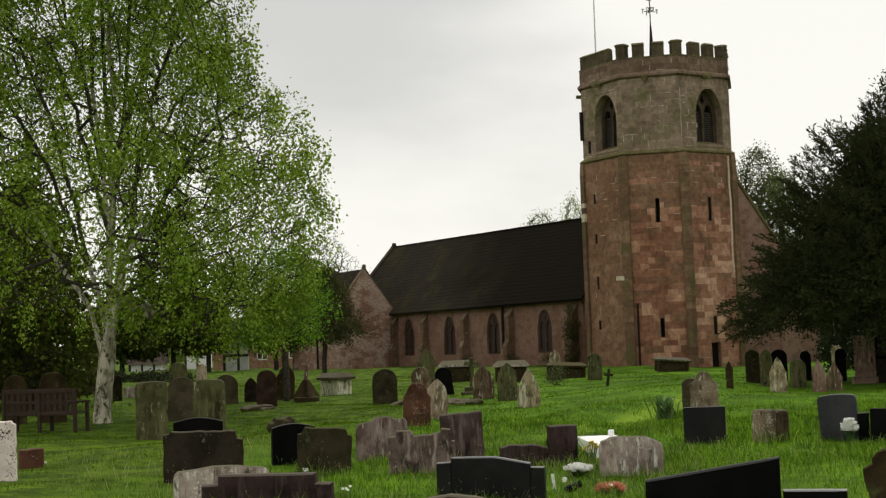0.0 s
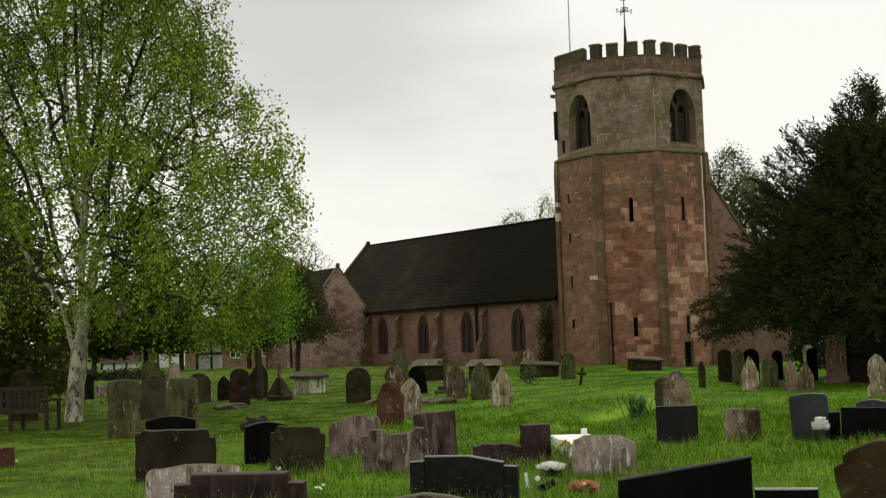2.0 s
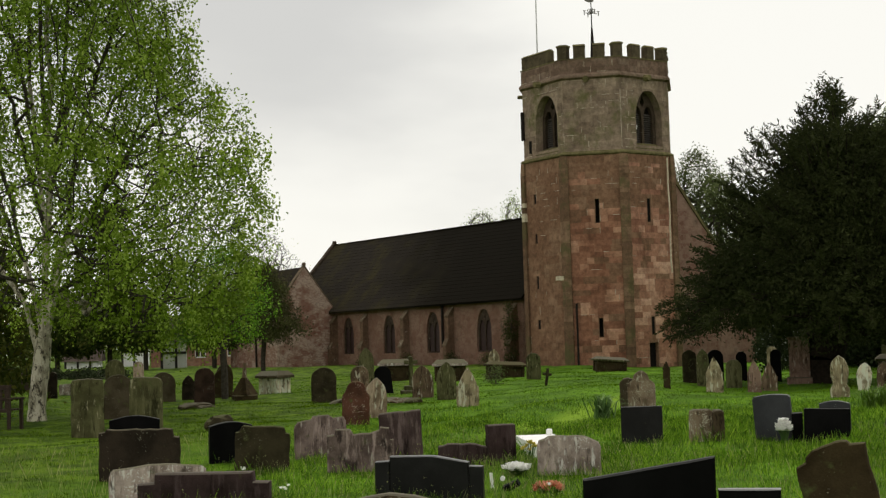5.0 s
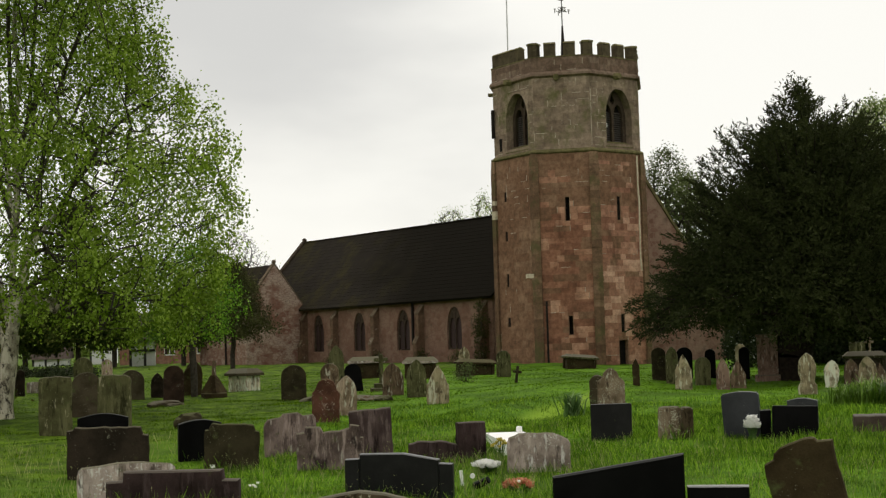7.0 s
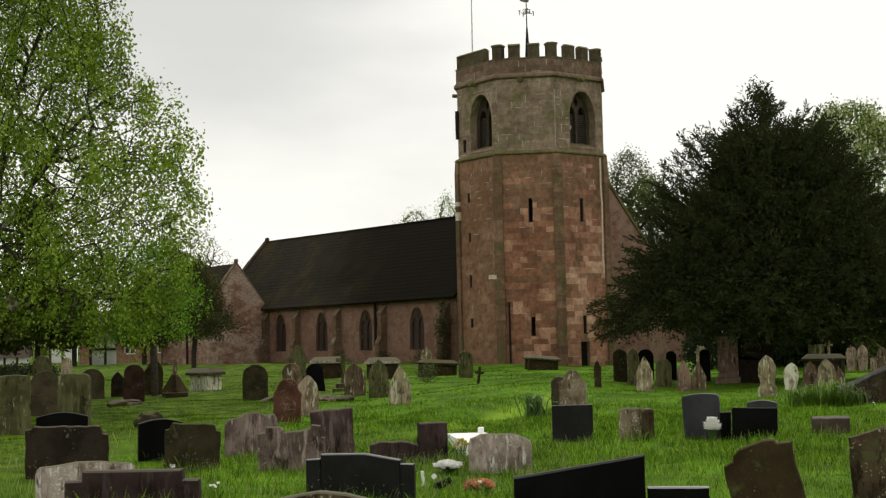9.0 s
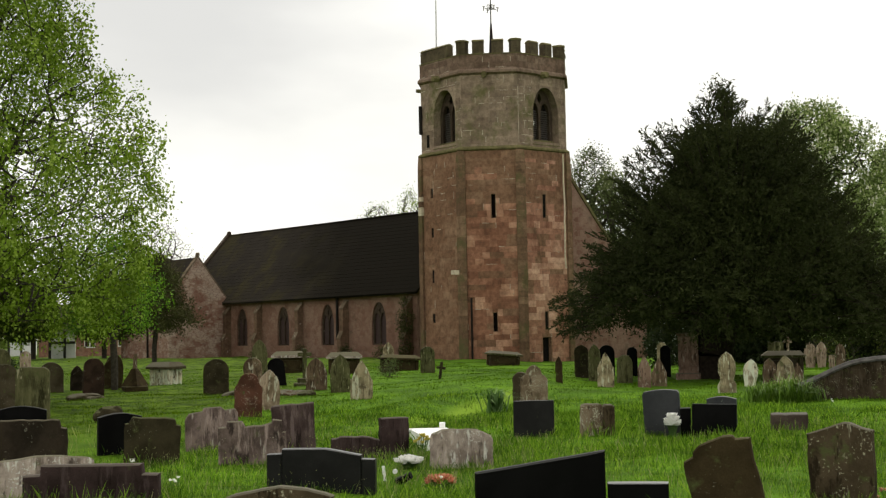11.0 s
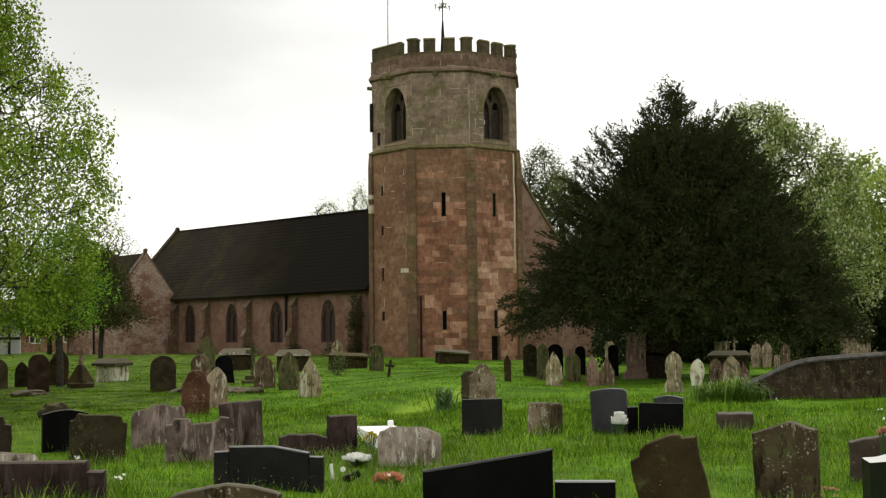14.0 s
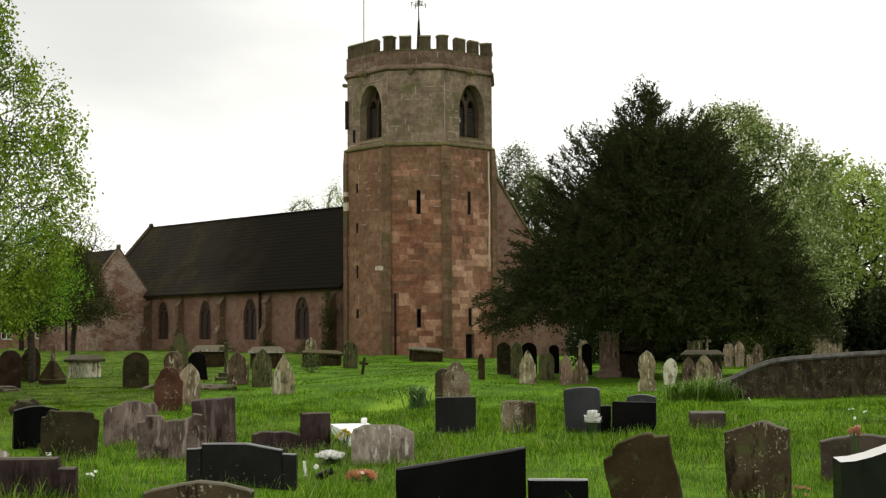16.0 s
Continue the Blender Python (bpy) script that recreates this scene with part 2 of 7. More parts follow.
BRICK = masonry("red_brick", (0.135, 0.068, 0.05), (0.195, 0.113, 0.085), (0.29, 0.22, 0.172), 0.55, 0.25, 2.5)

TRACERY = masonry("dark_tracery_stone", (0.03, 0.022, 0.017), (0.046, 0.035, 0.027), (0.07, 0.055, 0.043), 0.4, 0.4)
COPING = masonry("pale_lichened_coping", (0.07, 0.052, 0.036), (0.12, 0.095, 0.07), (0.24, 0.2, 0.16), 0.5, 0.4, lime_at=0.58)
MERLON = masonry("mossy_merlon_stone", (0.048, 0.04, 0.026), (0.075, 0.062, 0.042), (0.115, 0.098, 0.068), 0.4, 0.55)
PALESTONE = masonry("pale_repair_stone", (0.32, 0.29, 0.23), (0.42, 0.385, 0.31), (0.5, 0.46, 0.38), 0.5, 0.1)


def rubble(name, tones, joint, scale=3.2, flat=1.7):
    """Walling of small irregular stones: every stone its own tone, pale lime in the joints."""
    m, n, l, b = nodes_of(name, 0.93, 0.15)
    pos = n.new("ShaderNodeNewGeometry").outputs["Position"]
    wob = n.new("ShaderNodeTexNoise")
    wob.inputs["Scale"].default_value, wob.inputs["Detail"].default_value = 3.0, 3
    l.new(pos, wob.inputs["Vector"])
    off = n.new("ShaderNodeVectorMath")
    off.operation = "MULTIPLY_ADD"
    off.inputs[1].default_value = (0.18, 0.18, 0.12)
    l.new(wob.outputs["Color"], off.inputs[0])
    l.new(pos, off.inputs[2])
    k = n.new("ShaderNodeMapping")
    k.inputs["Scale"].default_value = (1, 1, flat)
    l.new(off.outputs[0], k.inputs["Vector"])
    cell, edge = n.new("ShaderNodeTexVoronoi"), n.new("ShaderNodeTexVoronoi")
    edge.feature = "DISTANCE_TO_EDGE"
    for t in (cell, edge):
        t.inputs["Scale"].default_value = scale
        l.new(k.outputs[0], t.inputs["Vector"])
    sep = n.new("ShaderNodeSeparateColor")
    l.new(cell.outputs["Color"], sep.inputs[0])
    r = n.new("ShaderNodeValToRGB")
    r.color_ramp.elements[0].color, r.color_ramp.elements[1].color = (*tones[0], 1), (*tones[2], 1)
    r.color_ramp.elements.new(0.6).color = (*tones[1], 1)
    l.new(sep.outputs[0], r.inputs["Fac"])
    big = step_of(n, l, noise_of(n, l, pos, 0.45, 4, 0.6), 0.42, 0.6)
    col = mix_of(n, l, 0.45, r.outputs["Color"], mix_of(n, l, big, tones[0], tones[1]))
    wash = n.new("ShaderNodeMath")
    wash.operation, wash.inputs[1].default_value = "MULTIPLY", 0.7
    l.new(step_of(n, l, noise_of(n, l, pos, 0.62, 6, 0.68), 0.47, 0.6), wash.inputs[0])
    col = mix_of(n, l, wash.outputs[0], col, tones[2])
    col = mix_of(n, l, step_of(n, l, edge.outputs["Distance"], 0.06, 0.01), col, joint)
    col = mix_of(n, l, 0.45, col, mix_of(n, l, noise_of(n, l, pos, 6.0, 6, 0.7), (0.2, 0.2, 0.2), (0.8, 0.8, 0.8)), "OVERLAY")
    col = mix_of(n, l, step_of(n, l, noise_of(n, l, pos, 0.8, 5, 0.7), 0.58, 0.8), col, (0.075, 0.062, 0.04))
    l.new(col, b.inputs["Base Color"])
    bump_of(n, l, b, edge.outputs["Distance"], 0.5, 0.05)
    return m


CHAPEL = rubble("red_rubble_walling", ((0.165, 0.075, 0.052), (0.24, 0.138, 0.1), (0.41, 0.325, 0.26)), (0.2, 0.128, 0.095), 2.9, 2.1)
NAVESTONE = rubble("buff_pink_walling", ((0.14, 0.0734, 0.0498), (0.192, 0.108, 0.0763), (0.238, 0.153, 0.112)), (0.167, 0.1, 0.0721), 2.2, 1.5)
AISLESTONE = rubble("grey_pink_walling", ((0.162, 0.084, 0.06), (0.223, 0.13, 0.096), (0.294, 0.197, 0.152)), (0.247, 0.16, 0.12), 2.6, 1.7)
NAVEBUTT = masonry("nave_buttress_stone", (0.07, 0.044, 0.03), (0.105, 0.068, 0.048), (0.16, 0.115, 0.088), 0.5, 0.45, lime_at=0.62)


def plain(name, c1, c2, scale=8.0, rough=0.7, spec=0.3, metal=0.0, bump=0.2):
    m, n, l, b = nodes_of(name, rough, spec)
    v = place_of(n, l)
    l.new(mix_of(n, l, step_of(n, l, noise_of(n, l, v, scale, 5), 0.3, 0.7), c1, c2), b.inputs["Base Color"])
    b.inputs["Metallic"].default_value = metal
    bump_of(n, l, b, noise_of(n, l, v, scale * 6, 4), bump, 0.01)
    return m


def leafy(name, c1, c2, c3, through=0.35, rough_scale=0.6, gloss=0.04):
    """Leaves: each leaf has its own tone; some light passes through."""
    m, n, l, b = nodes_of(name, 0.8 - gloss, gloss)
    geo = n.new("ShaderNodeNewGeometry")
    r = n.new("ShaderNodeValToRGB")
    e = r.color_ramp.elements
    e[0].color, e[1].color = (*c1, 1), (*c3, 1)
    e.new(0.5).color = (*c2, 1)
    l.new(geo.outputs["Random Per Island"], r.inputs["Fac"])
    patch = noise_of(n, l, geo.outputs["Position"], rough_scale, 4, 0.6)
    col = mix_of(n, l, step_of(n, l, patch, 0.4, 0.66), r.outputs["Color"], mix_of(n, l, 0.7, r.outputs["Color"], tuple(0.7 * x for x in c1)))
    l.new(col, b.inputs["Base Color"])
    tr, add = n.new("ShaderNodeBsdfTranslucent"), n.new("ShaderNodeMixShader")
    add.inputs[0].default_value = through
    l.new(col, tr.inputs["Color"])
    l.new(b.outputs[0], add.inputs[1])
    l.new(tr.outputs[0], add.inputs[2])
    l.new(add.outputs[0], n["Material Output"].inputs["Surface"])
    return m


def birch_bark():
    m, n, l, b = nodes_of("birch_bark", 0.8, 0.2)
    pos = n.new("ShaderNodeNewGeometry").outputs["Position"]
    col = mix_of(n, l, step_of(n, l, noise_of(n, l, pos, 6, 4, 0.6, (1, 1, 0.4)), 0.42, 0.6), (0.52, 0.48, 0.37), (0.25, 0.225, 0.16))
    col = mix_of(n, l, step_of(n, l, noise_of(n, l, pos, 8, 6, 0.75, (1, 1, 0.6)), 0.51, 0.6), col, (0.06, 0.05, 0.034))
    l.new(col, b.inputs["Base Color"])
    bump_of(n, l, b, noise_of(n, l, pos, 14, 5), 0.7, 0.02)
    return m


def turf():
    """Soil and matted grass under the blades."""
    m, n, l, b = nodes_of("turf", 0.95, 0.1)
    pos = n.new("ShaderNodeNewGeometry").outputs["Position"]
    col = mix_of(n, l, step_of(n, l, noise_of(n, l, pos, 0.35, 6, 0.6), 0.35, 0.65), (0.045, 0.102, 0.003), (0.1, 0.215, 0.005))
    col = mix_of(n, l, step_of(n, l, noise_of(n, l, pos, 3.5, 6, 0.7), 0.44, 0.7), col, (0.032, 0.072, 0.003))
    col = mix_of(n, l, step_of(n, l, noise_of(n, l, pos, 0.22, 5, 0.65), 0.66, 0.76), col, (0.09, 0.10, 0.024))
    # birch side: mown turf, with some tree shade painted into its darker colour
    xyz = n.new("ShaderNodeSeparateXYZ")
    l.new(pos, xyz.inputs[0])
    ragged = n.new("ShaderNodeMath")
    ragged.operation, ragged.inputs[1].default_value = "MULTIPLY_ADD", 5.0
    l.new(noise_of(n, l, pos, 0.3, 4, 0.6), ragged.inputs[0])
    l.new(xyz.outputs["X"], ragged.inputs[2])
    col = mix_of(n, l, step_of(n, l, ragged.outputs[0], -2.5, -5.5), col, mix_of(n, l, step_of(n, l, noise_of(n, l, pos, 1.5, 6, 0.78), 0.36, 0.68), (0.022, 0.046, 0.002), (0.1, 0.17, 0.005)))
    # trodden track, paler and drier
    across = n.new("ShaderNodeMath")
    across.operation, across.inputs[1].default_value = "MULTIPLY_ADD", -0.19
    l.new(xyz.outputs["Y"], across.inputs[0])
    l.new(xyz.outputs["X"], across.inputs[2])
    off = n.new("ShaderNodeMath")
    off.operation, off.inputs[1].default_value = "ADD", 6.61
    l.new(across.outputs[0], off.inputs[0])
    far = n.new("ShaderNodeMath")
    far.operation = "ABSOLUTE"
    l.new(off.outputs[0], far.inputs[0])
    worn, long = step_of(n, l, far.outputs[0], 0.6, 0.1), step_of(n, l, xyz.outputs["Y"], 22.0, 25.0)
    short, both = step_of(n, l, xyz.outputs["Y"], 37.0, 33.0), n.new("ShaderNodeMath")
    both.operation = "MULTIPLY"
    l.new(worn, both.inputs[0])
    l.new(long, both.inputs[1])
    all3 = n.new("ShaderNodeMath")
    all3.operation = "MULTIPLY"
    l.new(both.outputs[0], all3.inputs[0])
    l.new(short, all3.inputs[1])
    col = mix_of(n, l, all3.outputs[0], col, mix_of(n, l, noise_of(n, l, pos, 4.0, 4, 0.6), (0.10, 0.19, 0.008), (0.20, 0.31, 0.02)))
    l.new(col, b.inputs["Base Color"])
    bump_of(n, l, b, noise_of(n, l, pos, 11, 6, 0.7), 0.6, 0.04)
    return m


def slates():
    m, n, l, b = nodes_of("roof_slate", 0.95, 0.04)
    pos = n.new("ShaderNodeNewGeometry").outputs["Position"]
    info = n.new("ShaderNodeNewGeometry").outputs["Random Per Island"]
    col = mix_of(n, l, info, (0.019, 0.0155, 0.0115), (0.023, 0.019, 0.0145))
    col = mix_of(n, l, step_of(n, l, noise_of(n, l, pos, 0.42, 6, 0.7), 0.44, 0.66), col, (0.033, 0.028, 0.012))
    # a growth of dark moss on the end towards the tower, ragged at its edge
    xyz, ragged = n.new("ShaderNodeSeparateXYZ"), n.new("ShaderNodeMath")
    l.new(pos, xyz.inputs[0])
    ragged.operation, ragged.inputs[1].default_value = "MULTIPLY_ADD", 9.0
    l.new(noise_of(n, l, pos, 0.3, 6, 0.65), ragged.inputs[0])
    l.new(xyz.outputs["X"], ragged.inputs[2])
    col = mix_of(n, l, step_of(n, l, ragged.outputs[0], -14.0, -6.5), col, mix_of(n, l, noise_of(n, l, pos, 2.5, 5, 0.7), (0.0035, 0.0028, 0.0014), (0.010, 0.0078, 0.004)))
    l.new(col, b.inputs["Base Color"])
    bump_of(n, l, b, noise_of(n, l, pos, 6, 4), 0.4, 0.02)
    return m


TURF, SLATES, BIRCH_BARK = turf(), slates(), birch_bark()
BLADE = leafy("grass_blade", (0.018, 0.054, 0.0016), (0.095, 0.225, 0.005), (0.37, 0.56, 0.05), 0.35, 1.6, gloss=0.15)
# mown blades, their tone also lowered for the birch's shade
MOWN = leafy("mown_grass_blade", (0.0209, 0.0552, 0.00096), (0.0731, 0.151, 0.00288), (0.195, 0.28, 0.0192), 0.3, 0.9)
SHORT = leafy("short_grass_blade", (0.0368, 0.0803, 0.00192), (0.0818, 0.173, 0.00384), (0.156, 0.281, 0.0134), 0.3, 0.45)
TUFT = leafy("rank_grass_leaf", (0.045, 0.095, 0.006), (0.12, 0.23, 0.018), (0.30, 0.46, 0.08), 0.35, 1.3, gloss=0.3)
SEED = leafy("grass_seed_head", (0.2, 0.22, 0.08), (0.32, 0.33, 0.14), (0.45, 0.44, 0.22), 0.2)
BIRCH_LEAF = leafy("birch_leaf", (0.1, 0.17, 0.011), (0.2, 0.31, 0.021), (0.4, 0.53, 0.1), 0.42, 0.9, gloss=0.1)
YEW_LEAF = leafy("yew_needles", (0.029, 0.036, 0.012), (0.037, 0.045, 0.0145), (0.05, 0.059, 0.019), 0.18, 0.4)
FAR_LEAF = leafy("far_spring_leaf", (0.066, 0.085, 0.03), (0.105, 0.132, 0.046), (0.165, 0.2, 0.075), 0.45)
HEDGE_DARK = leafy("dark_hedge_leaf", (0.018, 0.025, 0.011), (0.034, 0.046, 0.02), (0.066, 0.082, 0.034), 0.2)
CONIFER_LEAF = leafy("conifer_needles", (0.03, 0.044, 0.007), (0.055, 0.07, 0.011), (0.115, 0.115, 0.02), 0.22)
OAK_LEAF = leafy("oak_leaf", (0.17, 0.25, 0.045), (0.30, 0.41, 0.08), (0.45, 0.56, 0.16), 0.55)
CHESTNUT_LEAF = leafy("chestnut_leaf", (0.08, 0.125, 0.03), (0.25, 0.335, 0.095), (0.56, 0.63, 0.30), 0.5, 1.1)
CANDLE = plain("chestnut_blossom", (0.5, 0.5, 0.36), (0.68, 0.66, 0.54))
LIME_LEAF = leafy("lime_leaf", (0.055, 0.14, 0.008), (0.13, 0.28, 0.014), (0.26, 0.46, 0.045), 0.4, gloss=0.2)
HEDGE_LEAF = leafy("hedge_leaf", (0.036, 0.058, 0.012), (0.066, 0.095, 0.018), (0.14, 0.15, 0.036), 0.3)
OLIVE_LEAF = leafy("olive_evergreen_leaf", (0.044, 0.05, 0.017), (0.07, 0.075, 0.026), (0.115, 0.115, 0.042), 0.18)
BARK = plain("dark_bark", (0.035, 0.03, 0.024), (0.07, 0.06, 0.045), 10, 0.95, 0.1, bump=0.8)
# bark darkened so its colour carries the shade beneath the yew's crown
SHADED_YEW_BARK = plain("shaded_yew_bark", (0.016, 0.012, 0.009), (0.03, 0.022, 0.017), 10, 0.95, 0.05, bump=0.8)
IRON = plain("dark_iron", (0.014, 0.011, 0.010), (0.026, 0.021, 0.018), 20, 0.85, 0.1)
GILT = plain("weathered_vane_metal", (0.10, 0.095, 0.085), (0.2, 0.19, 0.16), 20, 0.5, 0.4, 0.6)
LEADGREY = plain("pale_flagpole_paint", (0.55, 0.55, 0.55), (0.65, 0.65, 0.65), 20)
CONDUCTOR = plain("pale_conductor_strip", (0.52, 0.45, 0.32), (0.68, 0.6, 0.45), 8)
LIMEJOINT = plain("pale_lime_mortar", (0.28, 0.23, 0.17), (0.58, 0.51, 0.41), 3, 0.95, 0.05)
LOUVRE = plain("brown_louvre_wood", (0.05, 0.042, 0.036), (0.09, 0.078, 0.068), 12)
# the door's wood; also painted shade inside the tower's openings
DOOR_AND_SHADE = plain("dark_door_wood_and_shade", (0.006, 0.005, 0.004), (0.014, 0.011, 0.009), 8, 0.9, 0.1)
BENCHWOOD = plain("brown_bench_wood", (0.026, 0.015, 0.009), (0.045, 0.028, 0.018), 12, 0.85)
WHITEWASH = plain("white_render", (0.68, 0.68, 0.67), (0.78, 0.78, 0.77), 3)
TIMBER = plain("black_timber", (0.015, 0.014, 0.013), (0.03, 0.027, 0.025), 8)
TILE = plain("brown_roof_tile", (0.045, 0.034, 0.028), (0.075, 0.055, 0.045), 6, 0.9, 0.1)
CEMENT = plain("grey_cement_coping", (0.04, 0.037, 0.033), (0.095, 0.09, 0.083), 6, 0.95, 0.1, bump=0.8)
REDPETAL = leafy("faded_red_petal", (0.5, 0.16, 0.1), (0.62, 0.25, 0.16), (0.7, 0.42, 0.3), 0.3)
WHITEPETAL = leafy("white_petal", (0.86, 0.86, 0.82), (0.9, 0.9, 0.87), (0.93, 0.93, 0.9), 0.4)
PEACHPETAL = leafy("peach_petal", (0.5, 0.22, 0.14), (0.62, 0.34, 0.24), (0.7, 0.5, 0.4), 0.3)
YELLOWPETAL = plain("yellow_petal", (0.45, 0.38, 0.04), (0.6, 0.5, 0.1), 20)


def glass_dark():
    m, n, l, b = nodes_of("leaded_glass", 0.35, 0.12)
    v = place_of(n, l)
    l.new(mix_of(n, l, noise_of(n, l, v, 6, 3), (0.024, 0.014, 0.013), (0.06, 0.036, 0.034)), b.inputs["Base Color"])
    return m


GLASS = glass_dark()
# pale top colour paints the sky's reflection on its sloping upper face
POLISHED = stone("polished_black_granite", (0.008, 0.008, 0.009), (0.014, 0.014, 0.015), amount=0.0, moss=0.0, rough=0.12, spec=0.3, bump=0.0, top=(0.5, 0.5, 0.49))

# ---- building helpers ----
def mesh_of(bm, name):
    me = bpy.data.meshes.new(name)
    bmesh.ops.recalc_face_normals(bm, faces=bm.faces)
    bm.to_mesh(me)
    bm.free()
    return me


def part(name, bm, material, parent, label=""):
    ob = new(name, mesh_of(bm, name) if isinstance(bm, bmesh.types.BMesh) else bm)
    if not ob.data.materials:
        ob.data.materials.append(material)
    ob.parent = parent
    return tagged(ob, label)


def solid(name, bm, material, m, label, category, group="", kind=""):
    """A thing of one mesh."""
    ob = part(name, bm, material, None)
    ob.matrix_world = m
    return tagged(ob, label, category, group, kind)


def thing(name, m, label, category, group="", kind=""):
    ob = new(name)
    ob.matrix_world = m
    return tagged(ob, label, category, group, kind)


def fast_mesh(name, verts, faces, material, smooth=False):
    """verts (n, 3) and faces (k, 3 or 4) as arrays, into a mesh."""
    me = bpy.data.meshes.new(name)
    verts, faces = np.asarray(verts, np.float32), np.asarray(faces, np.int32)
    k = faces.shape[1]
    me.vertices.add(len(verts))
    me.vertices.foreach_set("co", verts.ravel())
    me.loops.add(faces.size)
    me.loops.foreach_set("vertex_index", faces.ravel())
    me.polygons.add(len(faces))
    me.polygons.foreach_set("loop_start", np.arange(0, faces.size, k, dtype=np.int32))
    me.polygons.foreach_set("loop_total", np.full(len(faces), k, np.int32))
    me.polygons.foreach_set("use_smooth", np.full(len(faces), smooth, bool))
    me.update(calc_edges=True)
    me.materials.append(material)
    return me


def box(bm, lo, hi, m=None, bevel=0.0):
    """An axis-aligned box, with eased edges if bevel is given, added to bm."""
    v = [bm.verts.new((x, y, z)) for x in (lo[0], hi[0]) for y in (lo[1], hi[1]) for z in (lo[2], hi[2])]
    fs = [bm.faces.new([v[i] for i in q]) for q in ((0, 1, 3, 2), (4, 6, 7, 5), (0, 4, 5, 1), (2, 3, 7, 6), (0, 2, 6, 4), (1, 5, 7, 3))]
    if bevel:
        es = list({e for f in fs for e in f.edges})
        r = bmesh.ops.bevel(bm, geom=es, offset=bevel, segments=1, affect="EDGES")
        v = list({w for f in r["faces"] for w in f.verts} | {w for w in v if w.is_valid})
    if m is not None:
        bmesh.ops.transform(bm, matrix=m, verts=[w for w in v if w.is_valid])
    return bm


def one_box(lo, hi, bevel=0.0, m=None):
    return box(bmesh.new(), lo, hi, m, bevel)


def prism(bm, ring, dz, m=None):
    """A prism over a ring of (x, y, z) points, pushed by the vector dz."""
    a = [bm.verts.new(p) for p in ring]
    b = [bm.verts.new(Vector(p) + Vector(dz)) for p in ring]
    bm.faces.new(a)
    bm.faces.new(b[::-1])
    for i in range(len(a)):
        j = (i + 1) % len(a)
        bm.faces.new((a[j], a[i], b[i], b[j]))
    if m is not None:
        bmesh.ops.transform(bm, matrix=m, verts=a + b)
    return bm


def rod(bm, a, b, r1, r2=None, sides=8):
    """A tapered round bar from a to b."""
    a, b = Vector(a), Vector(b)
    q = (b - a).to_track_quat("Z", "Y").to_matrix()
    r2 = r1 if r2 is None else r2
    lo = [bm.verts.new(a + q @ Vector((r1 * math.cos(2 * math.pi * i / sides), r1 * math.sin(2 * math.pi * i / sides), 0))) for i in range(sides)]
    hi = [bm.verts.new(b + q @ Vector((r2 * math.cos(2 * math.pi * i / sides), r2 * math.sin(2 * math.pi * i / sides), 0))) for i in range(sides)]
    for i in range(sides):
        j = (i + 1) % sides
        bm.faces.new((lo[i], lo[j], hi[j], hi[i]))
    bm.faces.new(lo[::-1])
    bm.faces.new(hi)
    return bm


def arch(w, spring, top, bottom=0.0, cx=0.0, n=7):
    """Outline of a pointed opening, counter-clockwise from the lower left, as (x, z)."""
    h = top - spring
    pts = [(cx - w / 2, bottom), (cx + w / 2, bottom)]
    for i in range(n + 1):
        a = i / n
        pts.append((cx + w / 2 * (1 - a) ** 0.75 * (1 + 0.35 * a * (1 - a)), spring + h * math.sin(a * math.pi / 2) ** 0.9 if a < 1 else top))
    pts += [(2 * cx - x, z) for x, z in pts[-2:1:-1]]
    return pts


def pierced(outer, holes, depth, reveal):
    """A wall panel in the x-z plane, facing -y: outer ring, holes, thickness; the sides of the holes go in by reveal."""
    bm = bmesh.new()
    edges, rings = [], []
    for ring in [outer, *holes]:
        v = [bm.verts.new((x, 0, z)) for x, z in ring]
        rings.append(v)
        edges += [bm.edges.new((v[i], v[(i + 1) % len(v)])) for i in range(len(v))]
    bmesh.ops.triangle_fill(bm, use_beauty=True, use_dissolve=False, edges=edges, normal=(0, -1, 0))
    for v, deep in [(rings[0], depth)] + [(r, reveal) for r in rings[1:]]:
        b = [bm.verts.new((p.co.x, deep, p.co.z)) for p in v]
        for i in range(len(v)):
            j = (i + 1) % len(v)
            bm.faces.new((v[i], v[j], b[j], b[i]))
    return bm


# ---- the ground: one sheet out to the horizon ----
def ground_z(x, y):
    d = np.hypot(x, y)
    s = np.clip((d - 36) / 40, 0, 1)
    rise = (0.02 - 0.14 * np.tanh((x + 0.2) / 2.0)) * s * s * (3 - 2 * s)
    bank = 0.26 * np.exp(-((x + 1.0 - 0.12 * (y - 36)) / 2.6) ** 2 - ((y - 40) / 7.5) ** 2)
    waves = 0.05 * np.sin(0.9 * x + 0.4 * y) * np.sin(0.55 * y - 0.3 * x) + 0.03 * np.sin(2.1 * x - 1.3 * y + 1.0)
    u = x + 2.6 - 0.19 * (y - 24)
    track = -0.13 * np.exp(-((u - 0.7) / 0.75) ** 2 - ((y - 29) / 5.0) ** 2) + 0.07 * np.exp(-((u + 0.5) / 0.6) ** 2 - ((y - 29) / 5.0) ** 2)
    return rise + bank + track + waves * np.clip((d - 4) / 6, 0, 1) * np.clip((200 - d) / 60, 0, 1)


def gz(x, y):
    return float(ground_z(np.float64(x), np.float64(y)))


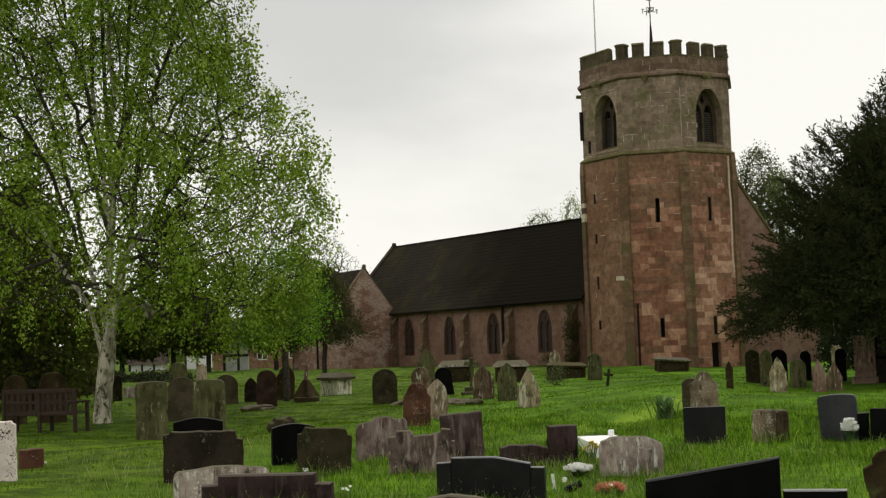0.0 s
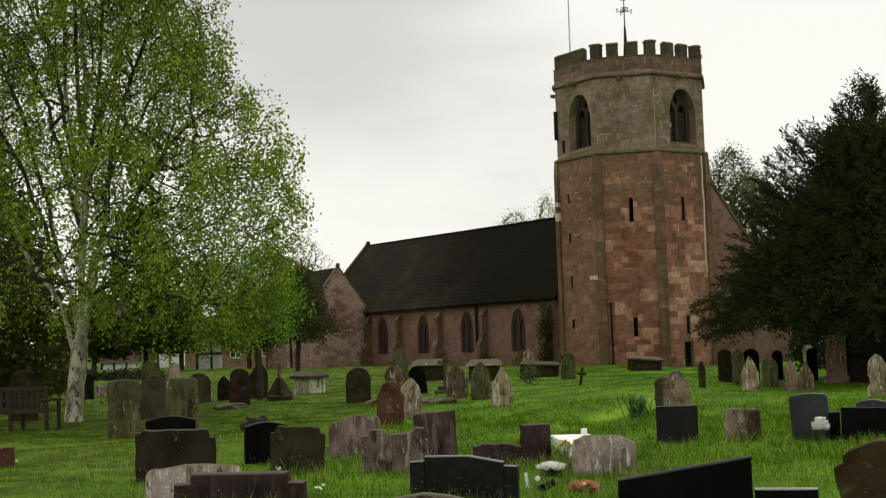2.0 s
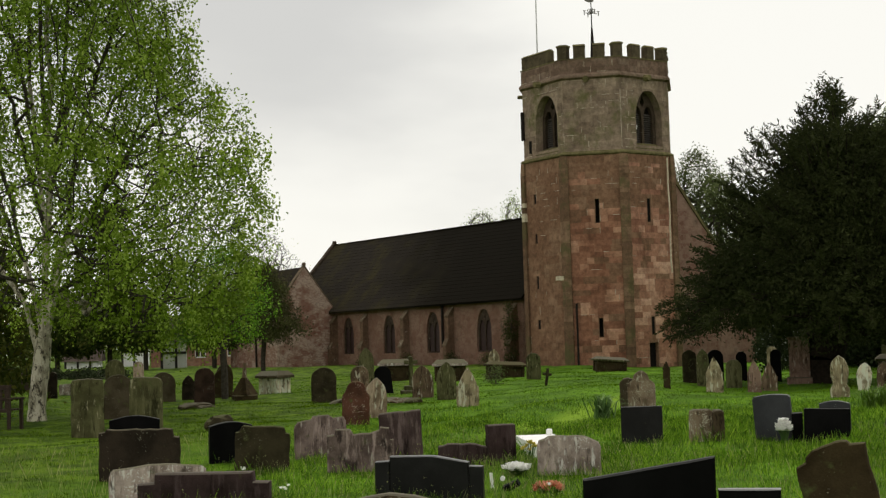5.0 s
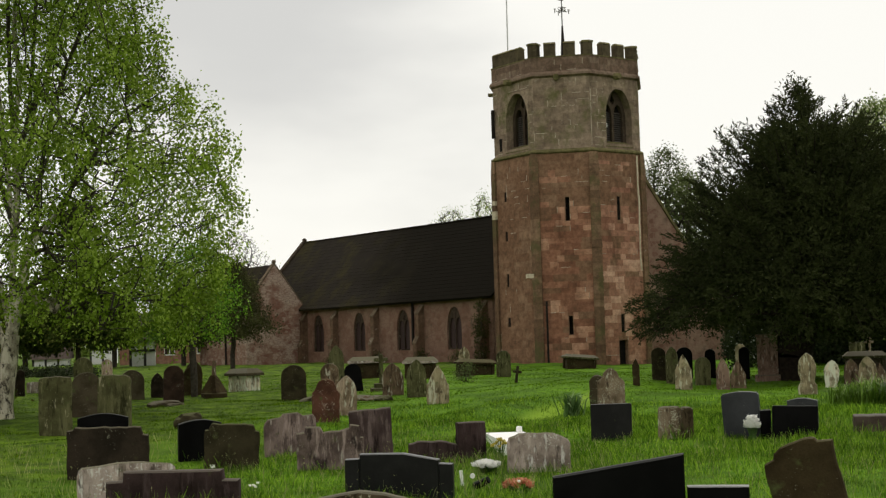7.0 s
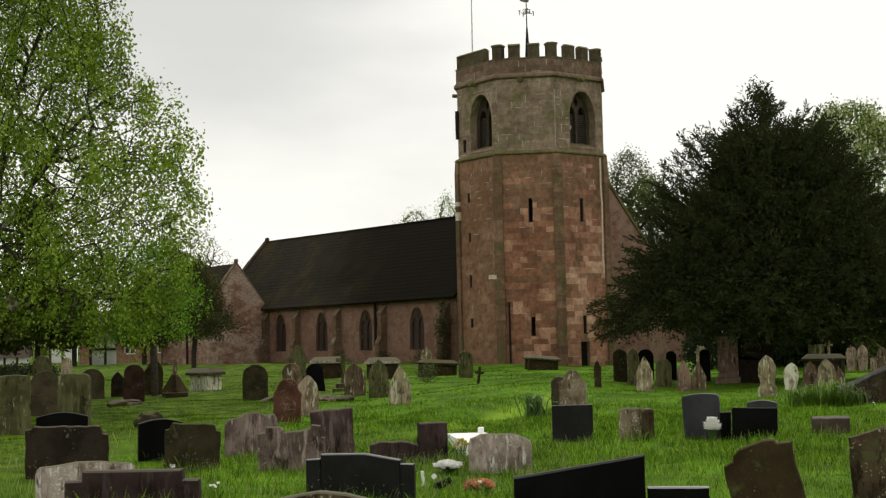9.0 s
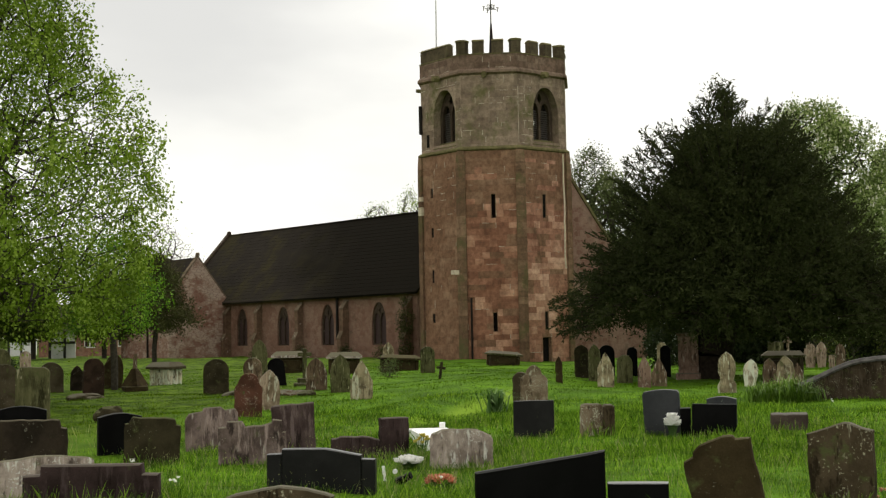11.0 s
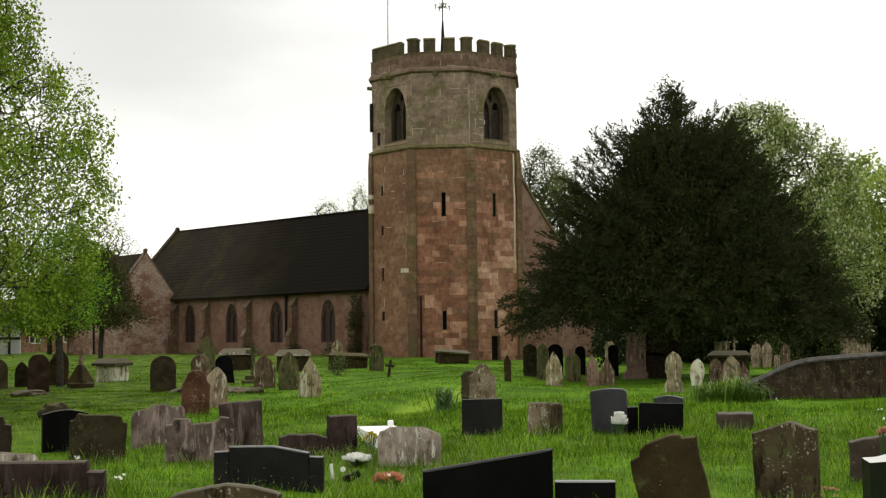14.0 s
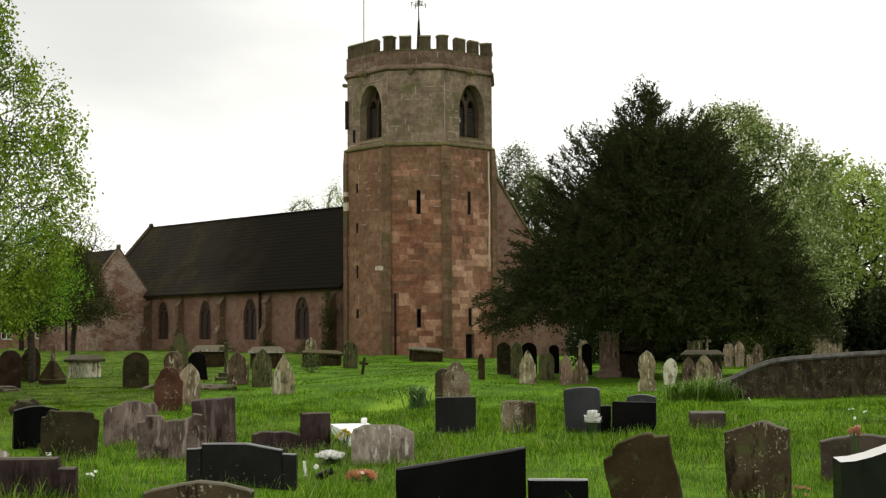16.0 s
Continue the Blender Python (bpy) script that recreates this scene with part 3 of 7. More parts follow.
def lay_ground():
    far = np.array([130.0, 190, 300, 500, 900, 1600, 2800])
    xs = np.concatenate((-far[::-1] + 60, np.arange(-60, 60.1, 0.8), far - 60))
    ys = np.concatenate((-far[::-1] + 90, np.arange(-30, 140.1, 0.8), far + 20))
    gx, gy = np.meshgrid(xs, ys)
    v = np.stack((gx.ravel(), gy.ravel(), ground_z(gx, gy).ravel()), 1)
    nx, ny = len(xs), len(ys)
    i = (np.arange(ny - 1)[:, None] * nx + np.arange(nx - 1)[None]).ravel()
    f = np.stack((i, i + 1, i + 1 + nx, i + nx), 1)
    return tagged(new("ground", fast_mesh("ground", v, f, TURF, True)), "mown and rough green churchyard grass", "grass", kind="structure")


lay_ground()

# ---- the church: tower ----
TOWER = pose(-1.21, 77.0, 0.0, 0, 0, -3.0)
church_tower = thing("church_tower", TOWER, "octagonal red and grey sandstone church tower with battlements", "tower", kind="")


def octagon(a, m):
    """Corners of the tower's plan, counter-clockwise, beginning with the face towards the graveyard; m is that face's length."""
    return [Vector(p) for p in ((-m / 2, -a), (m / 2, -a), (a, -m / 2), (a, m / 2), (m / 2, a), (-m / 2, a), (-a, m / 2), (-a, -m / 2))]


LOW, HIGH = octagon(4.14, 3.24), octagon(4.03, 3.1)
Z0, Z1, Z2, Z3, Z4 = -0.3, 11.45, 15.62, 16.68, 17.5


def face_frame(corners, i, z=0.0):
    """A panel's frame: x along face i from its first corner, z up, -y outwards."""
    a, b = corners[i], corners[(i + 1) % 8]
    u = (b - a).normalized()
    m = Matrix(((u.x, -u.y, 0, a.x), (u.y, u.x, 0, a.y), (0, 0, 1, z), (0, 0, 0, 1)))
    return m, (b - a).length


def slit(cx, w, z0, z1):
    return [(cx - w / 2, z0), (cx + w / 2, z0), (cx + w / 2, z1), (cx - w / 2, z1)]


LOW_HOLES = {
    0: [slit(1.74, 0.22, 7.74, 9.03), slit(1.72, 0.22, 1.63, 2.63)],
    1: [slit(1.70, 0.24, 7.76, 9.04), slit(1.70, 0.24, 1.67, 2.64), slit(1.67, 0.62, -0.29, 1.25)],
    7: [slit(1.02, 0.2, 9.07, 9.61), slit(1.02, 0.2, 6.88, 7.41), slit(1.02, 0.2, 4.36, 5.07), slit(1.02, 0.24, 2.15, 2.65)],
}
BELFRY = arch(1.9, 13.65, 14.98, 11.95)


def shifted(ring, dx):
    return [(x + dx, z) for x, z in ring]


for i in range(8):
    m, w = face_frame(LOW, i)
    wall = part("wall", pierced([(0, Z0), (w, Z0), (w, Z1), (0, Z1)], LOW_HOLES.get(i, []), 0.9, 0.7), DULL, church_tower, "weathered red sandstone wall")
    wall.matrix_local = m
    for ring in LOW_HOLES.get(i, [])[:4]:
        (x0, z0), (x1, z1) = ring[0], ring[2]
        if z0 > 0:
            # added dark panel in place of the shade within the slit
            part("slit_backing", one_box((x0 - 0.02, 0.3 if i == 0 else 0.05, z0 - 0.02), (x1 + 0.02, 0.34 if i == 0 else 0.09, z1 + 0.02)), DOOR_AND_SHADE, wall, "dark panel standing for the shaded slit inside")
    m, w = face_frame(HIGH, i)
    mid = w / 2 + 0.3
    hole = [shifted(BELFRY, mid)] if i % 2 else []
    wall = part("belfry_wall", pierced([(0, Z1), (w, Z1), (w, Z2), (0, Z2)], hole, 0.9, 0.7), GREY, church_tower, "grey sandstone belfry wall")
    wall.matrix_local = m
    if i % 2:
        # two lights under a pointed head, with a mullion and louvre boards
        frame_m = m @ pose(mid, 0.5, 0)
        lights = [arch(0.64, 13.6, 14.2, 12.12, dx) for dx in (-0.4, 0.4)] + [[(0, 14.78), (-0.17, 14.42), (0, 14.16), (0.17, 14.42)]]
        tracery = part("belfry_tracery", pierced(arch(1.92, 13.65, 15.0, 11.93), lights, 0.22, 0.22), TRACERY, church_tower, "stone window tracery of two pointed lights")
        tracery.matrix_local = frame_m
        for dx in (-0.42, 0.42):
            for k in range(14):
                bm = one_box((dx - 0.35, 0, 0), (dx + 0.35, 0.02, 0.15))
                bmesh.ops.transform(bm, matrix=pose(0, 0.12, 12.16 + 0.12 * k, -48), verts=bm.verts)
                louvre = part("louvre", bm, LOUVRE, tracery)
        if i == 1:
            for k in range(3):
                part("broken_louvre", one_box((-0.56, 0.02, 12.93 + 0.085 * k), (-0.4 + 0.03 * (k % 2), 0.05, 12.985 + 0.085 * k)), WHITEWASH, tracery, "broken pale end of louvre board")
        # added dark panel stands for the unlit belfry interior
        back = part("belfry_backing", one_box((-1.04, 0.68, 11.94), (1.04, 0.72, 15.0)), DOOR_AND_SHADE, church_tower)
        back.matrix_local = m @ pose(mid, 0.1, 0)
        sill = bmesh.new()
        prism(sill, [(-1.02, -0.02, 11.76), (-1.02, 0.5, 11.76), (-1.02, 0.5, 12.14), (-1.02, -0.02, 11.8)], (2.04, 0, 0))
        part("belfry_sill", sill, TRIM, church_tower, "mossy sloping stone sill").matrix_local = m @ pose(mid, 0, 0)


def octagon_band(rings):
    """A moulding round the tower: rings of (half width, face length, z) from below to above."""
    bm = bmesh.new()
    loops = [[bm.verts.new((*p, z)) for p in octagon(a, s)] for a, s, z in rings]
    for p, q in zip(loops, loops[1:]):
        for i in range(8):
            j = (i + 1) % 8
            bm.faces.new((p[i], p[j], q[j], q[i]))
    bm.faces.new(loops[0][::-1])
    bm.faces.new(loops[-1])
    return bm


part("string_course", octagon_band([(4.12, 3.22, 11.4), (4.24, 3.32, 11.46), (4.24, 3.32, 11.53), (4.04, 3.12, 11.66)]), TRIM, church_tower, "mossy stone string course")
part("parapet_string", octagon_band([(4.0, 3.08, 15.56), (4.2, 3.24, 15.66), (4.2, 3.24, 15.78), (4.1, 3.15, 15.9)]), PARAPET, church_tower, "projecting moulded parapet string")
PAR = octagon(4.07, 3.13)


def merlon_at(m, cx, wd):
    merlon = part("merlon", one_box((cx - wd / 2, 0, Z3), (cx + wd / 2, 0.45, Z4 - 0.1)), MERLON, church_tower, "square battlement merlon")
    merlon.matrix_local = m
    cap = bmesh.new()
    x0 = cx - wd / 2 - 0.015
    prism(cap, [(x0, -0.05, Z4 - 0.1), (x0, 0.5, Z4 - 0.1), (x0, 0.3, Z4 + 0.02), (x0, 0.12, Z4 + 0.02)], (wd + 0.03, 0, 0))
    part("merlon_cap", cap, TRIM, merlon, "mossy weathered cap")


for i in range(8):
    m, w = face_frame(PAR, i)
    wall = part("parapet", pierced([(0, 15.84), (w, 15.84), (w, Z3), (0, Z3)], [], 0.45, 0.1), PARAPET, church_tower, "brown-grey parapet wall")
    wall.matrix_local = m
    top = bmesh.new()
    prism(top, [(0, -0.03, Z3), (0, 0.47, Z3), (0, 0.47, Z3 + 0.05), (0, 0.2, Z3 + 0.1), (0, -0.03, Z3 + 0.05)], (w, 0, 0))
    part("parapet_coping", top, TRIM, church_tower).matrix_local = m
    spots = [(0.32, 0.62), (0.66, 0.62)] if i % 2 == 0 else [(0.37, 0.56), (0.66, 0.52)]
    for q, wd in ([] if i == 7 else spots):
        merlon_at(m, q * w, wd)
    if i == 7:
        merlon_at(m, 0.36 * w, 0.66 * w)


# a merlon bent round each corner but one
for i in range(8):
    if i == 7:
        continue
    c, prev, nxt = PAR[i], PAR[i - 1], PAR[(i + 1) % 8]
    u, v = (prev - c).normalized(), (nxt - c).normalized()
    s2 = 0.29
    for grow, z0, z1, mat in ((0.0, Z3, Z4 - 0.1, MERLON), (0.05, Z4 - 0.1, Z4 + 0.0, TRIM)):
        inw = -c.normalized()
        ring = [c + u * (s2 + grow) - inw * grow, c - inw * grow * 1.2, c + v * (s2 + grow) - inw * grow, c + v * (s2 + grow) + inw * 0.46, c + inw * 0.5, c + u * (s2 + grow) + inw * 0.46]
        bm = bmesh.new()
        prism(bm, [(*p, z0) for p in ring], (0, 0, z1 - z0))
        if grow == 0.0:
            corner = part("merlon", bm, mat, church_tower, "corner battlement merlon")
        else:
            part("merlon_cap", bm, mat, corner, "mossy weathered cap")

# clasping buttresses on the corners, with sloped heads
rcourse = random.Random(9)
for i in range(8):
    c = LOW[i]
    u = (LOW[i - 1] - c).normalized()
    v = (LOW[(i + 1) % 8] - c).normalized()
    out = c.normalized()
    bm = bmesh.new()
    s, d = 0.25, 0.13
    nu, nv = (Vector((u.y, -u.x)), Vector((-v.y, v.x)))
    nu = nu if nu.dot(out) > 0 else -nu
    nv = nv if nv.dot(out) > 0 else -nv
    ring = [c + u * s - nu * 0.1, c + u * s + nu * d, c + out * d * 1.12, c + v * s + nv * d, c + v * s - nv * 0.1, c - out * 0.3]
    head = [bm.verts.new((*p, 10.75)) for p in ring]
    tops = [bm.verts.new((*(c + (p - c) * 0.82 - out * 0.02), 11.42)) for p in ring]
    for k in range(6):
        q = (k + 1) % 6
        bm.faces.new((head[k], head[q], tops[q], tops[k]))
    bm.faces.new(tops)
    prism(bm, [(*p, Z0) for p in ring], (0, 0, 10.75 - Z0))
    butt = part("buttress", bm, PILASTER, church_tower, "flat stained corner buttress")
    z = -0.2
    while i in (0, 1, 2) and z < 10.7:
        up = min(rcourse.uniform(0.32, 0.48), 10.75 - z)
        k = 1 + rcourse.uniform(0.0015, 0.006)
        part("stone_block", prism(bmesh.new(), [(p.x * k, p.y * k, z + 0.005) for p in ring], (0, 0, up - 0.01)), PILASTER, butt)
        z += up

    # sloped set-offs part of the way up
    for z in ((6.55, 4.75, 10.62) if i in (0, 1) else (8.2, 10.62) if i == 2 else ()):
        off = bmesh.new()
        a = [off.verts.new((*(c + (p - c) * 1.06 + out * 0.045), z - 0.32)) for p in ring]
        b = [off.verts.new((*(c + (p - c) * 1.06 + out * 0.045), z - 0.12)) for p in ring]
        e = [off.verts.new((*(c + (p - c) * 1.0), z + 0.06)) for p in ring]
        for p, q in ((a, b), (b, e)):
            for k in range(6):
                off.faces.new((p[k], p[(k + 1) % 6], q[(k + 1) % 6], q[k]))
        off.faces.new(a[::-1])
        off.faces.new(e)
        part("set_off", off, PILASTER, butt, "mossy sloped set-off stone")

part("tower_roof", octagon_band([(3.6, 2.7, 15.9), (3.6, 2.7, 16.3), (0.2, 0.15, 17.3)]), SLATES, church_tower, "low lead roof behind the parapet")
# pale repair stones on the side face
side_m, side_w = face_frame(LOW, 7)
for x0, x1, z0, z1, d in ((-0.02, 0.3, 8.15, 8.62, 0.17), (side_w - 0.95, side_w - 0.5, 4.75, 4.98, 0.03), (side_w - 0.45, side_w - 0.1, 4.72, 4.95, 0.17), (0.0, 0.26, 8.95, 9.2, 0.165)):
    part("repair_stone", one_box((x0, -d, z0), (x1, 0.05, z1), 0.012), PALESTONE, church_tower, "pale limestone repair block").matrix_local = side_m
# gargoyle spouts, one on the far corner and stubs below the parapet
for a, b, w in (((-3.9, -0.6, 15.38), (-4.42, -0.65, 15.42), 0.13), ((-2.9, -2.95, 15.62), (-3.15, -3.2, 15.6), 0.2), ((2.9, -2.95, 15.62), (3.15, -3.2, 15.6), 0.2), ((-0.25, -3.9, 15.62), (-0.25, -4.22, 15.55), 0.22)):
    part("gargoyle", rod(bmesh.new(), a, b, w, w * 0.8, 6), TRIM, church_tower, "worn stone water spout")
door = part("tower_door", one_box((1.37, 0.2, -0.29), (1.97, 0.25, 1.24)), DOOR_AND_SHADE, church_tower, "small dark plank door")
door.matrix_local = face_frame(LOW, 1)[0]
# drainpipe and lightning conductor
pipe = part("drainpipe", rod(bmesh.new(), (0.46, -0.12, 0.0), (0.46, -0.12, 3.45), 0.055), IRON, church_tower, "black iron drainpipe")
pipe.matrix_local = face_frame(LOW, 0)[0]
bm, rwave = bmesh.new(), random.Random(4)
line = [(3.02 + rwave.uniform(-0.035, 0.035), -0.2, 11.3 - 0.42 * k) for k in range(16)]
for p, q in zip(line, line[1:]):
    rod(bm, p, q, 0.046, None, 5)
strip = part("lightning_conductor", bm, CONDUCTOR, church_tower, "pale wavering lightning conductor")
strip.matrix_local = face_frame(LOW, 1)[0]

pipe = part("drainpipe", rod(bmesh.new(), (0.06, -0.1, 12.75), (0.06, -0.1, 14.35), 0.1), IRON, church_tower, "short dark belfry drainpipe")
pipe.matrix_local = face_frame(HIGH, 7)[0]
# no real opening: a dark box stands for the slot's shade
slot = part("slit_backing", one_box((0.5, -0.03, 11.95), (0.72, 0.05, 12.65)), DOOR_AND_SHADE, church_tower, "dark panel standing for a shaded belfry slot")
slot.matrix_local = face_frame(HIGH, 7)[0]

# flagpole and weather vane stand on the roof
flagpole = solid("flagpole", rod(bmesh.new(), (0, 0, 16.2), (0.04, 0, 22.5), 0.045, 0.03), LEADGREY, TOWER @ pose(-3.17, -1.0, 0), "thin pale flagpole on the tower roof", "flagpole")
vane = thing("weather_vane", TOWER @ pose(-0.07, -0.3, 0), "iron weather vane with letter arms on a spire rod", "weather vane")
part("spirelet", rod(bmesh.new(), (0, 0, 17.0), (0, 0, 19.2), 0.17, 0.05), IRON, vane, "tapered lead-covered spike")
part("rod", rod(bmesh.new(), (0, 0, 19.1), (0, 0, 21.2), 0.035, 0.025), IRON, vane)
for k in range(4):
    arm = bmesh.new()
    rod(arm, (0.05, 0, 20.05), (0.36, 0, 20.05), 0.022)
    rod(arm, (0.44, 0, 19.93), (0.44, 0, 20.17), 0.028)
    rod(arm, (0.36, 0, 20.17), (0.5, 0, 20.17), 0.026)
    part("vane_arm", arm, GILT, vane).matrix_local = pose(0, 0, 0, 0, 0, 30 + 90 * k)
    curl = bmesh.new()
    for q in range(6):
        a0, a1 = (radians(60 * q), radians(60 * q + 60))
        rod(curl, (0.13 + 0.1 * math.cos(a0), 0, 20.2 + 0.1 * math.sin(a0)), (0.13 + 0.1 * math.cos(a1), 0, 20.2 + 0.1 * math.sin(a1)), 0.018, None, 5)
    part("scroll", curl, GILT, vane).matrix_local = pose(0, 0, 0, 0, 0, 30 + 90 * k)
cock = bmesh.new()
prism(cock, [(-0.36, -0.02, 20.75), (-0.1, -0.02, 20.68), (0.12, -0.02, 20.7), (0.22, -0.02, 20.95), (0.3, -0.02, 21.12), (0.16, -0.02, 21.14), (0.06, -0.02, 20.92), (-0.12, -0.02, 20.9), (-0.3, -0.02, 21.12), (-0.42, -0.02, 21.0)], (0, 0.04, 0))
part("cockerel", cock, GILT, vane, "flat metal cockerel").matrix_local = pose(0, 0, 0, 0, 0, 25)

# ---- the church: nave to the side of the tower ----
# axes: x along the wall away from the tower, +y outwards to the graveyard, z up
ang = math.degrees(math.atan2(0.766, -0.643))
NAVE = pose(-6.54, 78.7, 0.0, 0, 0, ang)
L_NAVE, HALF, EAVE, RIDGE = 30.2, 4.45, 4.02, 9.2
nave = thing("church_nave", NAVE, "long sandstone church nave with steep dark slate roof", "church")
wins = [arch(1.55, 2.35, 3.52, 0.95, s) for s in (2.98, 8.79, 14.35, 20.08)]
bm = pierced([(-1.5, -0.3), (L_NAVE, -0.3), (L_NAVE, EAVE + 0.05), (-1.5, EAVE)], wins, 0.7, 0.35)
bmesh.ops.scale(bm, vec=(1, -1, 1), verts=bm.verts)
part("nave_wall", bm, NAVESTONE, nave, "buff-pink sandstone nave wall")
for s in (2.98, 8.79, 14.35, 20.08):
    lights = [arch(0.6, 2.3, 2.85, 1.03, dx) for dx in (-0.33, 0.33)] + [[(0, 3.2), (-0.1, 2.98), (0, 2.8), (0.1, 2.98)]]
    bm = pierced(arch(1.57, 2.35, 3.54, 0.93), lights, 0.12, 0.12)
    bmesh.ops.scale(bm, vec=(1, -1, 1), verts=bm.verts)
    win = part("nave_window", bm, TRACERY, nave, "pointed two-light stone window")
    win.matrix_local = pose(s, -0.1, 0)
    part("pane", one_box((-0.66, -0.11, 1.0), (0.66, -0.08, 3.2)), GLASS, win, "dark leaded glass")
for s in (-0.2, 6.63, 12.08, 17.55, 22.0):
    bm = bmesh.new()
    prism(bm, [(s - 0.32, -0.05, -0.3), (s - 0.32, 0.62, -0.3), (s - 0.32, 0.62, 1.35), (s - 0.32, 0.42, 1.75), (s - 0.32, 0.42, 3.2), (s - 0.32, -0.05, 3.75)], (0.4, 0, 0))
    butt = part("buttress", bm, NAVEBUTT, nave, "stepped stone buttress with sloped head")
    cap = bmesh.new()
    prism(cap, [(s - 0.36, 0.46, 3.16), (s - 0.36, 0.46, 3.24), (s - 0.36, 0.0, 3.78), (s - 0.36, 0.0, 3.7)], (0.46, 0, 0))
    part("weathering", cap, COPING, butt, "pale lichened sloping cap stone")
    cap = bmesh.new()
    prism(cap, [(s - 0.36, 0.66, 1.33), (s - 0.36, 0.66, 1.4), (s - 0.36, 0.43, 1.82), (s - 0.36, 0.43, 1.76)], (0.46, 0, 0))
    part("weathering", cap, COPING, butt, "pale lichened sloping cap stone")
pipe = part("drainpipe", rod(bmesh.new(), (7.42, 0.14, 1.3), (7.42, 0.14, EAVE), 0.09), IRON, nave, "black iron drainpipe")
part("gutter", rod(bmesh.new(), (-1.4, 0.34, EAVE - 0.02), (L_NAVE - 0.5, 0.34, EAVE + 0.05), 0.05), IRON, nave, "black iron gutter")
# roof: courses of slates laid over one another on both slopes
def slate_slope(x0, x1, y_eave, z_eave, y_ridge, z_ridge, rows, name, parent, wide=0.45, rise=0.0):
    bm_v, bm_f = [], []
    rnd = np.random.default_rng(5)
    for r in range(rows):
        a, b = r / rows, (r + 1.15) / rows
        n = int((x1 - x0) / wide)
        off = 0.5 * (r % 2)
        for k in range(-1, n + 1):
            xa, xb = max(x0, x0 + (k + off) * wide), min(x1, x0 + (k + 1 + off) * wide - 0.012)
            if xb - xa < 0.05:
                continue
            lift = 0.014 + 0.006 * rnd.random()
            base = len(bm_v)
            for x, q, up in ((xa, a, lift), (xb, a, lift), (xb, b, 0.004), (xa, b, 0.004), (xa, a, 0.0), (xb, a, 0.0)):
                q = min(q, 1.0)
                bm_v.append((x, y_eave + (y_ridge - y_eave) * q, z_eave + (z_ridge + rise * (x - x0) / (x1 - x0) - z_eave) * q + up))
            bm_f += [(base, base + 1, base + 2, base + 3), (base + 4, base + 5, base + 1, base)]
    ob = new(name, fast_mesh(name, bm_v, bm_f, SLATES))
    ob.parent = parent
    return tagged(ob, "dark weathered slate roof slope", kind="stuff")


RISE = 0.3


def gabled_roof(x0, x1, y_out, y_mid, y_in, z_eave, z_ridge, rise, thick):
    """Two roof slopes with thickness; the ridge rises by rise towards x1."""
    bm = bmesh.new()
    rings = []
    for x, up in ((x0, 0.0), (x1, rise)):
        rings.append([bm.verts.new(p) for p in ((x, y_out, z_eave - thick), (x, y_out, z_eave), (x, y_mid, z_ridge + up), (x, y_in, z_eave), (x, y_in, z_eave - thick), (x, y_mid, z_ridge + up - 1.6 * thick))])
    a, b = rings
    for i in range(6):
        bm.faces.new((a[i], a[(i + 1) % 6], b[(i + 1) % 6], b[i]))
    bm.faces.new(a[::-1])
    bm.faces.new(b)
    return bm


part("roof", gabled_roof(-1.5, L_NAVE, 0.4, -HALF, -2 * HALF - 0.4, EAVE - 0.05, RIDGE - 0.04, RISE, 0.1), SLATES, nave, "steep dark roof")
slate_slope(-1.5, L_NAVE - 0.1, 0.45, EAVE - 0.05, -HALF, RIDGE, 22, "slate_cladding", nave, rise=RISE)
part("ridge", rod(bmesh.new(), (-1.5, -HALF, RIDGE - 0.04), (L_NAVE, -HALF, RIDGE + RISE - 0.04), 0.1, None, 6), SLATES, nave)
part("gable_coping", gabled_roof(L_NAVE - 0.1, L_NAVE + 0.35, 0.5, -HALF, -2 * HALF - 0.5, EAVE + 0.12, RIDGE + RISE + 0.2, 0.0, 0.25), TRACERY, nave, "raised stone gable coping")
part("finial", one_box((L_NAVE - 0.08, -HALF - 0.15, RIDGE + RISE + 0.02), (L_NAVE + 0.28, -HALF + 0.15, RIDGE + RISE + 0.32), 0.09), TRACERY, nave)
for x in (-1.4, L_NAVE - 0.3):
    g = bmesh.new()
    prism(g, [(x, 0, -0.3), (x, 0, EAVE - 0.1), (x, -HALF, RIDGE - 0.1), (x, -2 * HALF, EAVE - 0.1), (x, -2 * HALF, -0.3)], (0.5, 0, 0))
    part("gable_wall", g, PALE, nave)
part("south_wall", one_box((-1.0, -2 * HALF, -0.3), (L_NAVE - 0.3, -2 * HALF + 0.6, EAVE - 0.1)), PALE, nave)

# chapel with a gable towards the tower, standing out from the nave
CH_W, CH_E, CH_R = 4.55, 4.25, 7.2
chapel = thing("church_chapel", NAVE @ pose(22.2, 0, 0), "low red rubble chapel with steep gable against the nave", "church")
g = bmesh.new()
prism(g, [(0, 0.02, -0.3), (0, CH_W, -0.3), (0, CH_W, CH_E), (0, CH_W / 2, CH_R), (0, 0.02, CH_E)], (0.6, 0, 0))
part("gable_wall", g, CHAPEL, chapel, "red and buff rubble gable wall")
part("side_wall", one_box((0.6, CH_W - 0.6, -0.3), (7.5, CH_W, CH_E - 0.05)), CHAPEL, chapel, "red rubble side wall")
g = bmesh.new()
prism(g, [(7.5, 0.02, -0.3), (7.5, CH_W, -0.3), (7.5, CH_W, CH_E), (7.5, CH_W / 2, CH_R), (7.5, 0.02, CH_E)], (0.6, 0, 0))
part("gable_wall", g, CHAPEL, chapel)
r = bmesh.new()
